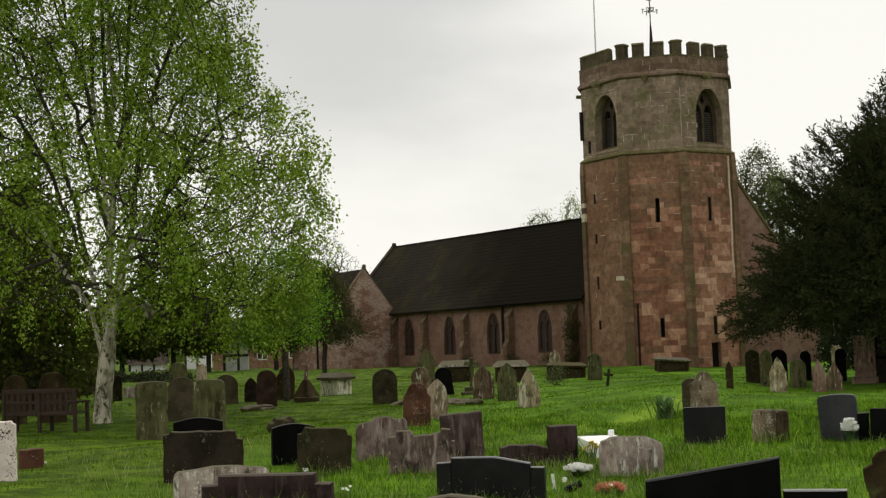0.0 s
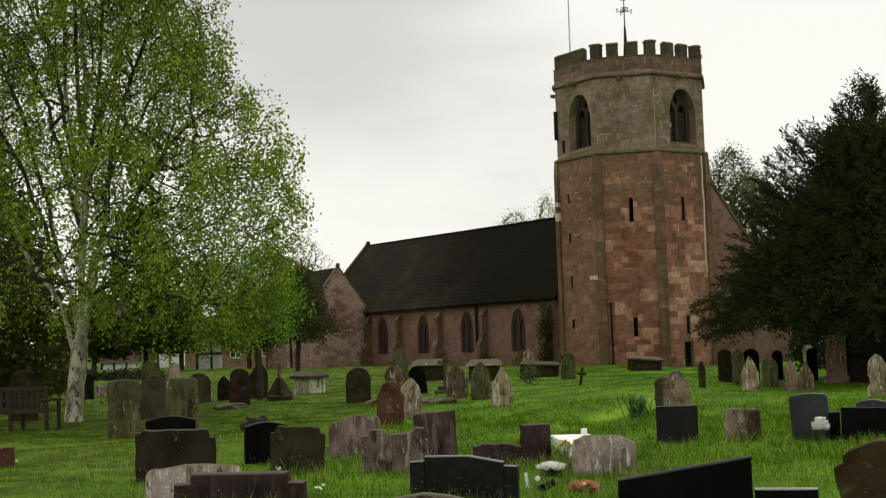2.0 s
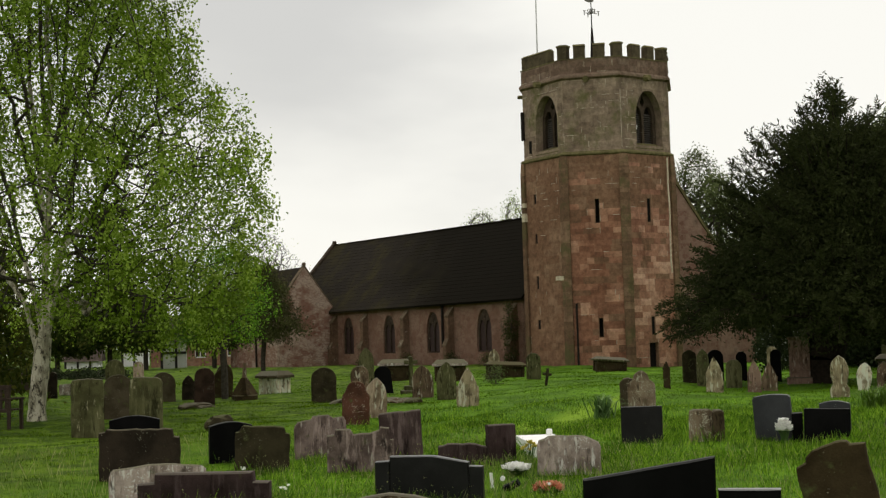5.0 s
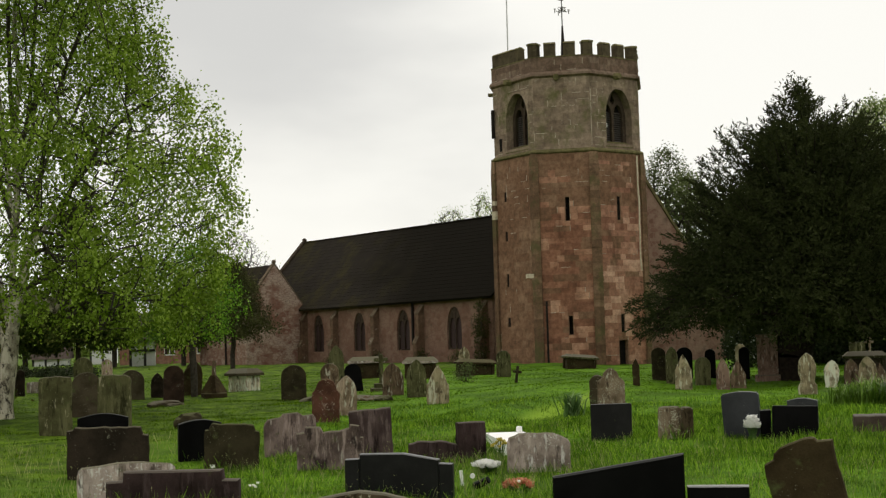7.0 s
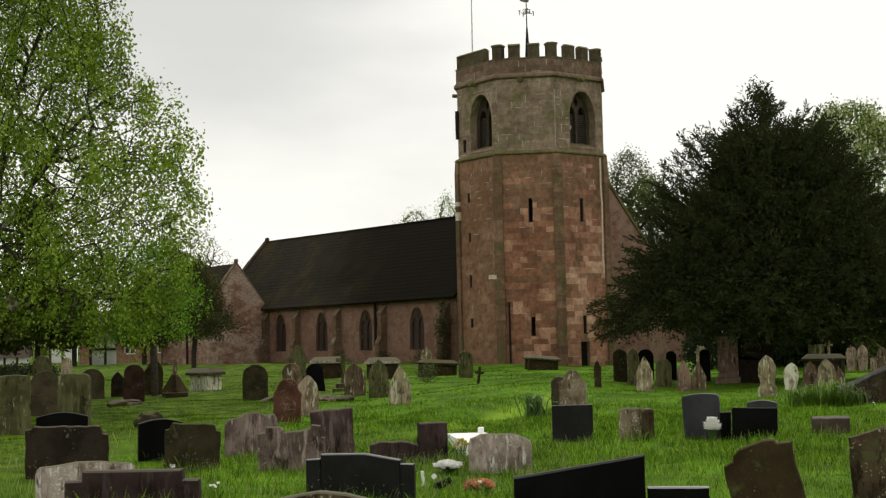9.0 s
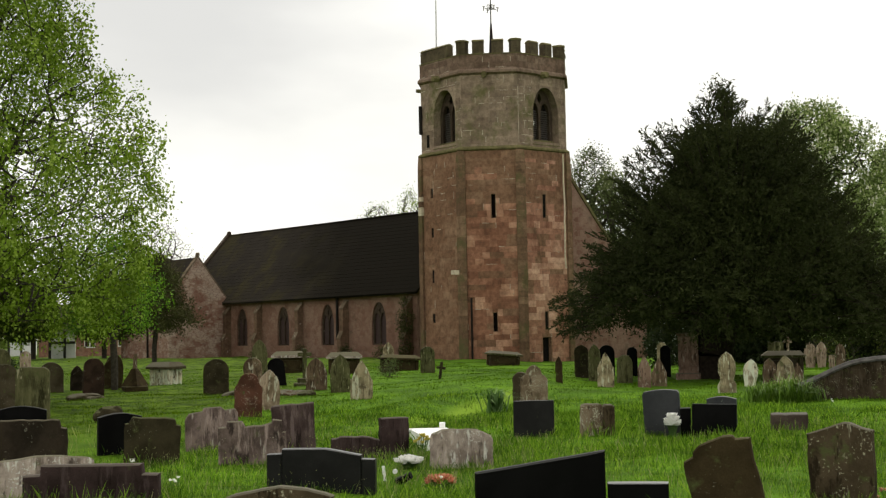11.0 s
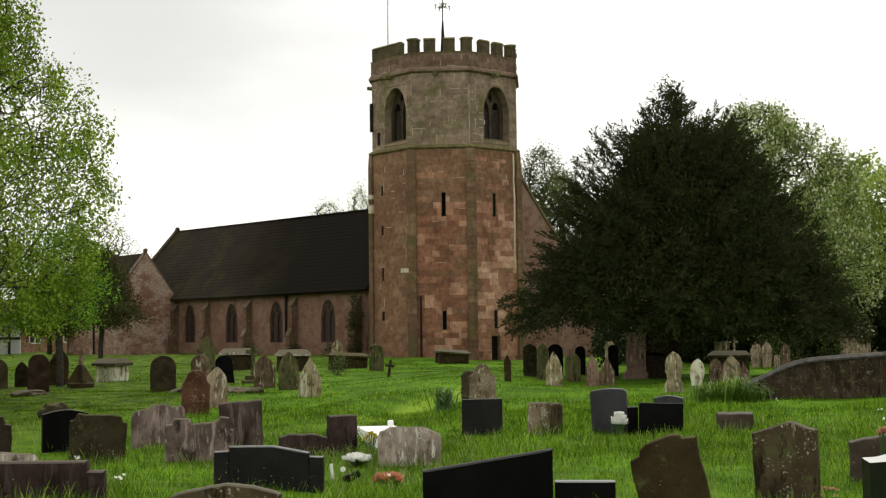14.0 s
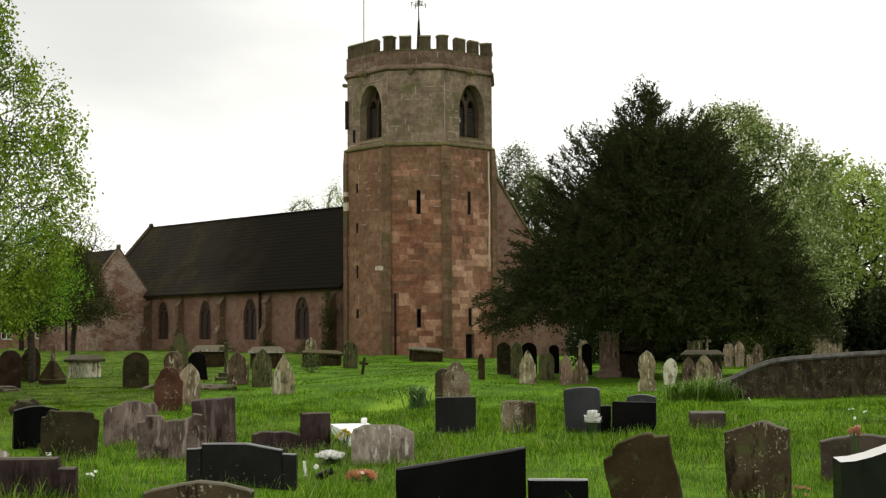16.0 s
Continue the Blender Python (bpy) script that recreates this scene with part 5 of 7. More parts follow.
# grey slate memorial with wings
winged = thing("headstone", pose(-2.12, 14.3, gz(-2.12, 14.3) - 0.02, 0, 0, -3), "wide dark slate memorial with lower wings", "headstone", "headstones in the churchyard")
part("tablet", slab([(-0.42, -0.3), (0.428, -0.3), (0.428, 0.40), (0.05, 0.47), (-0.42, 0.47)], 0.12, 0.001, 0.012, 7), STONE["slate"], winged)
part("wing", slab([(-0.585, -0.3), (-0.422, -0.3), (-0.422, 0.42), (-0.58, 0.415)], 0.116, 0.001, 0.01, 8), STONE["slate"], winged)
part("wing", slab([(0.43, -0.3), (0.575, -0.3), (0.575, 0.355), (0.43, 0.36)], 0.116, 0.001, 0.01, 9), STONE["slate"], winged)
# purple-grey stepped memorial close to the path
slab_thing(-4.02, 12.55, [(-0.63, -0.3), (0.63, -0.3), (0.63, 0.30), (0.48, 0.305), (0.47, 0.395), (-0.46, 0.40), (-0.47, 0.31), (-0.63, 0.305)], 0.16, "purple", "wide purple-grey memorial with stepped shoulders", yaw=4)
# black polished memorial whose top slopes to the front
def sloping_slab(ring, th, drop):
    """A slab whose upper edge is lower at the front by drop."""
    bm = bmesh.new()
    f = [bm.verts.new((x, -th / 2, z - drop if z > 0 else z)) for x, z in ring]
    k = [bm.verts.new((x, th / 2, z)) for x, z in ring]
    bm.faces.new(f)
    bm.faces.new(k[::-1])
    for i in range(len(f)):
        j = (i + 1) % len(f)
        bm.faces.new((f[j], f[i], k[i], k[j]))
    return bm


solid("headstone", sloping_slab([(-0.38, -0.3), (0.55, -0.3), (0.55, 0.70), (0.3, 0.69), (0.1, 0.65), (-0.1, 0.59), (-0.25, 0.56), (-0.38, 0.555)], 0.15, 0.03), POLISHED, pose(3.70, 11.65, gz(3.70, 11.65) - 0.02, 0, 0, 10), "polished black granite memorial with curved top", "headstone", "headstones in the churchyard")


def chest_tomb(x, y, w, d, h, yaw, side, lid, label, taper=0.0, sag=0.0):
    t = thing("chest_tomb", pose(x, y, gz(x, y) - 0.03, 0, sag, yaw), label, "tomb")
    part("chest", one_box((-w / 2, -d / 2, -0.1), (w / 2, d / 2, h * 0.72), 0.015), STONE[side], t, "stone side panels")
    for sx in (-1, 1):
        for sy in (-1, 1):
            part("corner_pilaster", one_box((sx * w / 2 - 0.07, sy * d / 2 - 0.07, -0.1), (sx * w / 2 + 0.07, sy * d / 2 + 0.07, h * 0.72), 0.02), STONE[side], t)
    part("panel", one_box((-w / 2 + 0.18, -d / 2 - 0.02, 0.12), (w / 2 - 0.18, -d / 2, h * 0.6), 0.008), STONE[side], t)
    o = 0.16
    bm = bmesh.new()
    lo = [(-w / 2 - o, -d / 2 - o), (w / 2 + o, -d / 2 - o), (w / 2 + o, d / 2 + o), (-w / 2 - o, d / 2 + o)]
    a = [bm.verts.new((*p, h * 0.72)) for p in lo]
    b = [bm.verts.new((*p, h * 0.82)) for p in lo]
    c = [bm.verts.new((p[0] * (0.75 - taper), p[1] * (0.6 - taper), h)) for p in lo]
    for p, q in ((a, b), (b, c)):
        for i in range(4):
            bm.faces.new((p[i], p[(i + 1) % 4], q[(i + 1) % 4], q[i]))
    bm.faces.new(a[::-1])
    bm.faces.new(c)
    part("lid", bm, STONE[lid], t, "overhanging hipped stone lid")
    return t


chest_tomb(-12.05, 45.6, 0.66, 0.62, 0.84, -24, "whitelich", "greydark", "pale stone chest tomb with dark overhanging lid")
chest_tomb(-5.0, 55.5, 1.3, 0.7, 0.72, 18, "brown", "brown", "low dark chest tomb with mossy lid near the church", 0.0, 3.0)
chest_tomb(-0.85, 63.0, 1.25, 0.75, 0.7, 14, "brown", "grey", "low sagging weathered chest tomb beside the tower", 0.0, 5.0)
chest_tomb(-9.4, 55.0, 1.2, 0.7, 0.9, 8, "brown", "pale", "table tomb with pale lichened top slab")
chest_tomb(-7.05, 54.0, 1.1, 0.7, 0.88, 6, "brown", "pale", "table tomb with white lichened top slab")
chest_tomb(9.22, 48.5, 1.18, 0.7, 0.8, -8, "pinkgrey", "grey", "grey table tomb under trees")


def cross_stone(x, y, h, mat, label, arm=0.22, thick=0.13, steps=2, yaw=0, lean=0, ring=False, at=0.8):
    t = thing("cross_gravestone", pose(x, y, gz(x, y) - 0.02, 0, lean, yaw), label, "gravestone")
    z = 0.0
    for k in range(steps):
        r = 0.34 - 0.11 * k
        part("step", one_box((-r, -r * 0.8, z - 0.06), (r, r * 0.8, z + 0.16), 0.02), STONE[mat], t)
        z += 0.15
    part("shaft", one_box((-thick / 2, -thick / 2, z), (thick / 2, thick / 2, h), 0.015), STONE[mat], t)
    part("cross_arm", one_box((-arm, -thick / 2 + 0.002, h * at), (arm, thick / 2 - 0.002, h * at + thick), 0.015), STONE[mat], t)
    if ring:
        bm = bmesh.new()
        for q in range(12):
            a0, a1 = radians(30 * q), radians(30 * q + 30)
            c = h * at + thick / 2
            rod(bm, (arm * 0.75 * math.cos(a0), 0, c + arm * 0.75 * math.sin(a0)), (arm * 0.75 * math.cos(a1), 0, c + arm * 0.75 * math.sin(a1)), 0.035, None, 5)
        part("ring", bm, STONE[mat], t)
    return t


cross_stone(-6.95, 43.4, 1.25, "grey", "mossy stone cross on a stepped base", yaw=15)
cross_stone(-2.72, 45.2, 0.62, "darkgreen", "small dark stone cross leaning in grass", at=0.6, arm=0.15, thick=0.09, steps=0, lean=8, yaw=12)
cross_stone(9.72, 50.2, 1.3, "palebrown", "pale stone cross under trees", arm=0.15, thick=0.09)
spike = thing("spired_gravestone", pose(-12.0, 41.7, gz(-12.0, 41.7) - 0.05, 0, 0, 25), "dark mossy pyramid gravestone with broken spike top", "gravestone")
part("base", one_box((-0.36, -0.36, -0.1), (0.36, 0.36, 0.2), 0.03), STONE["brown"], spike)
part("pyramid", rod(bmesh.new(), (0, 0, 0.2), (0, 0, 0.74), 0.43, 0.1, 4), STONE["brown"], spike, "tapering weathered stone body")
part("shaft", rod(bmesh.new(), (0, 0, 0.72), (0.02, 0, 1.2), 0.075, 0.05, 8), STONE["brownlich"], spike, "broken stone shaft")

# stone pier under the yew
pier = thing("stone_pier", pose(5.24, 43.0, gz(5.24, 43.0) - 0.05, 0, 0, -7), "square pinkish stone pier on a wider base", "pier")
part("shaft", one_box((-0.31, -0.3, 0.25), (0.31, 0.3, 1.42), 0.02), STONE["pinklich"], pier)
part("base", one_box((-0.4, -0.38, -0.1), (0.4, 0.38, 0.27), 0.03), STONE["pinklich"], pier)
part("cap", one_box((-0.35, -0.34, 1.42), (0.35, 0.34, 1.52), 0.03), STONE["pinklich"], pier)

# pedestal tomb with carved top, far off
urn = thing("pedestal_tomb", pose(16.3, 57.8, gz(16.3, 57.8) - 0.05, 0, 0, -14), "weathered stone pedestal tomb with ivy on its cornice", "tomb")
part("pedestal", one_box((-0.6, -0.5, -0.1), (0.6, 0.5, 1.22), 0.02), STONE["palebrown"], urn)
part("panel", one_box((-0.36, -0.53, 0.3), (0.36, -0.49, 1.0), 0.015), STONE["palelich"], urn, "pale lichened sunk panel")
part("cornice", one_box((-0.76, -0.66, 1.22), (0.76, 0.66, 1.36), 0.04), STONE["greydark"], urn)
part("top", rod(bmesh.new(), (0, 0, 1.36), (0, 0, 1.72), 0.7, 0.3, 4), STONE["greydark"], urn, "sloping weathered cap")

# white marble tablet on a small grave
GX, GY = -1.27, 18.6
grave = thing("marble_grave", pose(GX, GY, gz(GX, GY)), "long white marble ledger grave with small head block", "grave")
bm = bmesh.new()
prism(bm, [(0, 0, -0.1), (0.58, 0.1, -0.1), (0.1, 2.35, -0.1), (-0.48, 2.25, -0.1)], (0, 0, 0.28))
part("ledger", bm, STONE["marble"], grave, "flat white marble ledger")
part("head_block", one_box((0.0, 2.15, 0.175), (0.09, 2.26, 0.27), 0.012), STONE["marble"], grave)

# the rough boundary wall with its sloping end
WX0, WY0, WX1, WY1 = 6.07, 30.35, 16.4, 28.6
rough_wall = thing("churchyard_wall", pose(WX0, WY0, gz(WX0, WY0), 0, 0, math.degrees(math.atan2(WY1 - WY0, WX1 - WX0))), "dark lichened stone wall with rounded cement coping and sloping end", "wall")
top = [(0.0, 0.30), (0.35, 0.44), (0.8, 0.66), (1.1, 0.78), (1.35, 0.84), (1.7, 0.885), (3.3, 0.99), (10.5, 1.2)]
bm = bmesh.new()
prism(bm, [(0, 0, -0.3), (10.5, 0, -0.3)] + [(a, 0, b) for a, b in top[::-1]], (0, 0.5, 0))
part("wall_body", bm, STONE["wallstone"], rough_wall)
bm = bmesh.new()
for (xa, za), (xb, zb) in zip(top, top[1:]):
    ringa = [(-0.04, -0.01), (-0.05, 0.03), (0.06, 0.09), (0.44, 0.09), (0.55, 0.03), (0.54, -0.01)]
    a = [bm.verts.new((xa, p, za + q)) for p, q in ringa]
    b = [bm.verts.new((xb, p, zb + q)) for p, q in ringa]
    for i in range(6):
        bm.faces.new((a[i], a[(i + 1) % 6], b[(i + 1) % 6], b[i]))
    bm.faces.new(a)
    bm.faces.new(b)
part("coping", bm, CEMENT, rough_wall, "rounded pale cement coping")

# bench seen from behind
bench = thing("bench", pose(-14.45, 28.6, gz(-14.45, 28.6), 0, 0, -6), "weathered brown wooden park bench with slatted back", "bench")
BW = 1.9
for k in range(12):
    part("back_slat", one_box((-BW / 2 + 0.1 + k * (BW - 0.2) / 11 - 0.045, -0.03, 0.45), (-BW / 2 + 0.1 + k * (BW - 0.2) / 11 + 0.045, -0.005, 0.9), 0.005), BENCHWOOD, bench)
part("middle_rail", one_box((-BW / 2, -0.04, 0.64), (BW / 2, 0.01, 0.71), 0.008), BENCHWOOD, bench)
part("top_rail", one_box((-BW / 2, -0.045, 0.88), (BW / 2, 0.02, 0.98), 0.01), BENCHWOOD, bench)
part("lower_rail", one_box((-BW / 2, -0.045, 0.38), (BW / 2, 0.02, 0.46), 0.01), BENCHWOOD, bench)
for k in range(4):
    part("seat_slat", one_box((-BW / 2, 0.03 + 0.12 * k, 0.42), (BW / 2, 0.13 + 0.12 * k, 0.45), 0.006), BENCHWOOD, bench)
for yy, hh in ((-0.03, 0.9), (0.48, 0.42)):
    part("leg", one_box((-0.035, yy - 0.035, -0.05), (0.035, yy + 0.035, hh), 0.006), BENCHWOOD, bench)
for sx in (-1, 1):
    for yy, hh in ((-0.03, 0.95), (0.48, 0.66)):
        part("leg", one_box((sx * (BW / 2 - 0.04) - 0.035, yy - 0.035, -0.05), (sx * (BW / 2 - 0.04) + 0.035, yy + 0.035, hh), 0.006), BENCHWOOD, bench)
    part("armrest", one_box((sx * (BW / 2 - 0.04) - 0.045, -0.1, 0.66), (sx * (BW / 2 - 0.04) + 0.045, 0.56, 0.7), 0.012), BENCHWOOD, bench)


# flowers and small things on graves
def flower(c, size, rnd):
    """One open flower of two rings of petals."""
    bm = bmesh.new()
    for ring_n, up in ((6, 0.35), (5, 1.1)):
        for k in range(ring_n):
            a = radians(360 / ring_n * k + rnd.uniform(0, 30))
            u, w = Vector((math.cos(a), math.sin(a), up)) * size, Vector((-math.sin(a), math.cos(a), 0)) * size * 0.55
            bm.faces.new([bm.verts.new(c), bm.verts.new(c + u * 0.6 + w), bm.verts.new(c + u * 1.1), bm.verts.new(c + u * 0.6 - w)])
    return bm


def bouquet(x, y, mat, label, n=12, r=0.1, z0=0.12, seed=1, size=0.035, tall=0.8):
    rnd = random.Random(seed)
    t = thing("flower_bunch", pose(x, y, gz(x, y)), label, "flowers")
    for _ in range(n):
        a, q = rnd.uniform(0, 2 * math.pi), math.sqrt(rnd.uniform(0, 1))
        c = Vector((r * q * math.cos(a), r * q * math.sin(a), z0 + r * tall * (1 - q * q) + rnd.uniform(-0.02, 0.02)))
        part("blossom", flower(c, size, rnd), mat, t)
        part("stem", rod(bmesh.new(), (c.x * 0.3, c.y * 0.3, 0), c, 0.004, None, 4), DAFF, t)
    return t


DAFF = leafy("daffodil_leaf", (0.05, 0.105, 0.025), (0.10, 0.18, 0.055), (0.2, 0.29, 0.12), 0.2)
bouquet(-0.92, 14.92, REDPETAL, "faded red and orange flowers lying in grass", 30, 0.16, 0.05, 2, 0.042, 0.35)
bouquet(2.20, 20.21, WHITEPETAL, "white round flower bunch before a slate headstone", 40, 0.09, 0.17, 3, 0.06, 1.6)
bouquet(-1.36, 16.19, WHITEPETAL, "white flower tributes low in grass", 90, 0.15, 0.06, 4, 0.04, 0.3)
bouquet(-1.29, 17.45, YELLOWPETAL, "yellow-green flowers by a headstone", 14, 0.12, 0.16, 5, 0.03)
bouquet(4.10, 13.60, PEACHPETAL, "faded peach flowers behind a memorial", 14, 0.055, 0.56, 6, 0.032)
bouquet(3.37, 12.92, PEACHPETAL, "wilted peach flowers lying in grass", 7, 0.1, 0.05, 16, 0.022)
bouquet(-9.40, 18.72, WHITEPETAL, "single white flowers among grass", 2, 0.04, 0.08, 20, 0.02)
bouquet(-4.80, 16.52, WHITEPETAL, "single white flowers among grass", 2, 0.04, 0.1, 21, 0.02)
bouquet(-3.62, 13.94, WHITEPETAL, "single white flowers among grass", 2, 0.04, 0.1, 22, 0.02)
bouquet(-4.97, 17.09, WHITEPETAL, "single white flowers among grass", 2, 0.04, 0.1, 23, 0.02)
bouquet(-3.59, 14.00, WHITEPETAL, "single white flowers among grass", 2, 0.04, 0.1, 24, 0.02)
bouquet(6.17, 20.65, WHITEPETAL, "single white flowers among grass", 2, 0.04, 0.32, 25, 0.02)
bouquet(6.19, 20.12, WHITEPETAL, "single white flowers among grass", 2, 0.04, 0.28, 26, 0.02)
bouquet(5.92, 19.63, WHITEPETAL, "single white flowers among grass", 2, 0.04, 0.2, 27, 0.02)
bouquet(6.30, 28.20, WHITEPETAL, "single white flowers among grass", 2, 0.04, 0.1, 28, 0.02)
bouquet(-0.86, 14.62, WHITEPETAL, "single white flowers among grass", 2, 0.04, 0.1, 29, 0.02)
# grave vase and tag in the grass
vase = thing("grave_vase", pose(-1.40, 15.08, gz(-1.40, 15.08)), "dark grave vase with pale ring top lying in grass", "vase")
part("body", rod(bmesh.new(), (0, 0, 0.02), (0.16, -0.05, 0.1), 0.05, 0.04, 12), STONE["black"], vase)
part("ring", rod(bmesh.new(), (-0.02, 0, 0.14), (-0.02, -0.03, 0.14), 0.028, 0.028, 12), STONE["marble"], vase)
tag = solid("grave_marker", one_box((-0.018, -0.008, -0.05), (0.018, 0.008, 0.17), 0.004), STONE["marble"], pose(-1.55, 15.22, gz(-1.55, 15.22), 0, -5, 10), "small white grave marker peg", "marker")


def rock(x, y, s, mat, label, seed, flat=0.5):
    bm = bmesh.new()
    bmesh.ops.create_icosphere(bm, subdivisions=3, radius=1)
    for v in bm.verts:
        k = 1 + 0.35 * noise.noise(v.co * 1.3 + Vector((seed * 7.1, 0, 0))) + 0.12 * noise.noise(v.co * 4 + Vector((0, seed * 3.3, 0)))
        v.co = Vector((v.co.x * s * k, v.co.y * s * 0.8 * k, v.co.z * s * flat * k))
    return solid("rock", bm, STONE[mat], pose(x, y, gz(x, y) + s * flat * 0.25, 0, 0, seed * 40), label, "rock")


rock(-7.85, 37.6, 0.42, "greydark", "flat grey slab stone leaning in grass", 1, 0.4)
rock(-6.4, 36.6, 0.35, "brownlich", "rough lichened rubble stone in grass", 2, 0.35)
rock(-5.75, 36.2, 0.3, "darkgreen", "dark rounded stone in grass", 3, 0.45)
rock(-6.0, 36.8, 0.22, "palelich", "pale rubble stone in grass", 4, 0.5)
rock(-11.6, 35.5, 0.5, "greydark", "flat grey stone sunk in grass", 5, 0.3)
rock(-8.1, 26.4, 0.36, "darkgreen", "rough dark stone in grass", 6, 0.65)
rock(0.6, 14.8, 0.2, "black", "dark low stone in grass", 7, 0.5)

# ---- trees ----
def skeleton(tips, trunk, rnd, sway=0.12):
    """Joins every tip to the nearest limb nearer to the trunk. Returns nodes, parents and how much each carries."""
    nodes, parent = [np.array(p, float) for p in trunk], [-1] + list(range(len(trunk) - 1))
    tips = np.asarray(tips)
    anchor = np.asarray(trunk)
    order = np.argsort(np.min(np.linalg.norm(tips[:, None] - anchor[None], axis=2), axis=1))
    for i in order:
        p = tips[i]
        arr = np.asarray(nodes)
        d = arr - p
        cost = np.linalg.norm(d, axis=1) + 0.35 * np.maximum(0, arr[:, 2] - p[2] + 0.1)
        k = int(np.argmin(cost))
        q = nodes[k]
        length = np.linalg.norm(p - q)
        steps = max(1, int(length / 0.7))
        last = k
        for s in range(1, steps + 1):
            a = s / steps
            w = q + (p - q) * a
            if s < steps:
                w = w + rnd.normal(0, sway * min(1, length / 2), 3)
                w[2] += 0.10 * length * math.sin(math.pi * a)
            nodes.append(w)
            parent.append(last)
            last = len(nodes) - 1
    nodes, parent = np.asarray(nodes), np.asarray(parent)
    load = np.ones(len(nodes))
    for i in range(len(nodes) - 1, 0, -1):
        load[parent[i]] += load[i]
    return nodes, parent, load


def tubes(nodes, parent, radius, sides=5):
    kids = np.arange(1, len(nodes))
    kids = kids[parent[1:] >= 0]
    a, b = nodes[parent[kids]], nodes[kids]
    ra, rb = radius[parent[kids]], radius[kids]
    ra = np.minimum(ra, rb * 1.7)
    d = b - a
    d /= np.linalg.norm(d, axis=1, keepdims=True) + 1e-9
    ref = np.where(np.abs(d[:, 2:3]) > 0.9, np.array([[1.0, 0, 0]]), np.array([[0, 0, 1.0]]))
    u = np.cross(d, ref)
    u /= np.linalg.norm(u, axis=1, keepdims=True) + 1e-9
    w = np.cross(d, u)
    ang = np.arange(sides) * 2 * math.pi / sides
    ringv = u[:, None] * np.cos(ang)[None, :, None] + w[:, None] * np.sin(ang)[None, :, None]
    va = a[:, None] + ringv * ra[:, None, None]
    vb = b[:, None] + ringv * rb[:, None, None]
    v = np.concatenate((va, vb), 1).reshape(-1, 3)
    base = (np.arange(len(kids)) * 2 * sides)[:, None]
    i = np.arange(sides)[None]
    j = (i + 1) % sides
    f = np.stack((base + i, base + j, base + sides + j, base + sides + i), 2).reshape(-1, 4)
    return v, f


def leaves(centres, per, spread, size, rnd, droop=0.3, aspect=0.6, flat=0.0):
    """Single leaves (folded rhombs) scattered about the centres."""
    n = len(centres) * per
    c = np.repeat(centres, per, axis=0) + rnd.normal(0, 1, (n, 3)) * spread
    d = rnd.normal(0, 1, (n, 3))
    d[:, 2] = d[:, 2] * (1 - flat) - droop
    d /= np.linalg.norm(d, axis=1, keepdims=True)
    s = np.cross(d, rnd.normal(0, 1, (n, 3)))
    s /= np.linalg.norm(s, axis=1, keepdims=True) + 1e-9
    sz = size * rnd.uniform(0.6, 1.35, (n, 1))
    v = np.stack((c, c + d * sz * 0.5 + s * sz * aspect * 0.5, c + d * sz, c + d * sz * 0.5 - s * sz * aspect * 0.5), 1).reshape(-1, 3)
    return v, np.arange(4 * n).reshape(-1, 4)


def tree(name, x, y, label, trunk, tips, leaf_mat, bark, r0, per, spread, size, seed, droop=0.3, power=0.5, twig=0.012, aspect=0.6, min_r=0.006, extra=None):
    rnd = np.random.default_rng(seed)
    t = thing(name, pose(x, y, gz(x, y) - 0.05), label, "tree")
    nodes, parent, load = skeleton(tips, trunk, rnd)
    radius = np.maximum(min_r, r0 * (load / load[0]) ** power)
    v, f = tubes(nodes, parent, radius)
    ob = new("trunk", fast_mesh("trunk", v, f, bark, True))
    ob.parent = t
    tagged(ob, "trunk and branches")
    thin = nodes[len(trunk):][load[len(trunk):] <= 6]
    lv, lf = leaves(thin, per, spread, size, rnd, droop, aspect)
    ob = new("crown", fast_mesh("crown", lv, lf, leaf_mat))
    ob.parent = t
    tagged(ob, "crown of many small leaves", kind="stuff")
    if extra:
        extra(t, nodes, load, rnd)
    return t


def in_shape(n, rnd, profile, z0, z1, sx=1.0, sy=1.0, hollow=0.35, cx=0.0, cy=0.0, lump=0.18):
    """Points in a crown whose radius at height z is profile(z), more of them near the outside."""
    pts = []
    while len(pts) < n:
        z = rnd.uniform(z0, z1)
        a = rnd.uniform(0, 2 * math.pi)
        r = profile((z - z0) / (z1 - z0)) * (1 + lump * math.sin(3 * a + z) + lump * 0.7 * math.sin(5 * a - 1.7 * z + 1))
        k = math.sqrt(rnd.uniform(hollow ** 2, 1))
        if rnd.uniform() < r / 8.0 + 0.12:
            pts.append((cx + sx * r * k * math.cos(a), cy + sy * r * k * math.sin(a), z))
    return np.array(pts)


def clumpy(pts, seed, freq, bar):
    """Keeps the points that lie in the denser clumps of a crown."""
    r = np.random.default_rng(seed)
    k = np.zeros(len(pts))
    for f in (freq, freq * 1.6, freq * 2.7):
        for _ in range(4):
            d = r.normal(0, 1, 3)
            k += np.sin(f * pts @ (d / np.linalg.norm(d)) + r.uniform(0, 6.28)) * (freq / f) ** 0.5
    return pts[k > bar * k.std()]


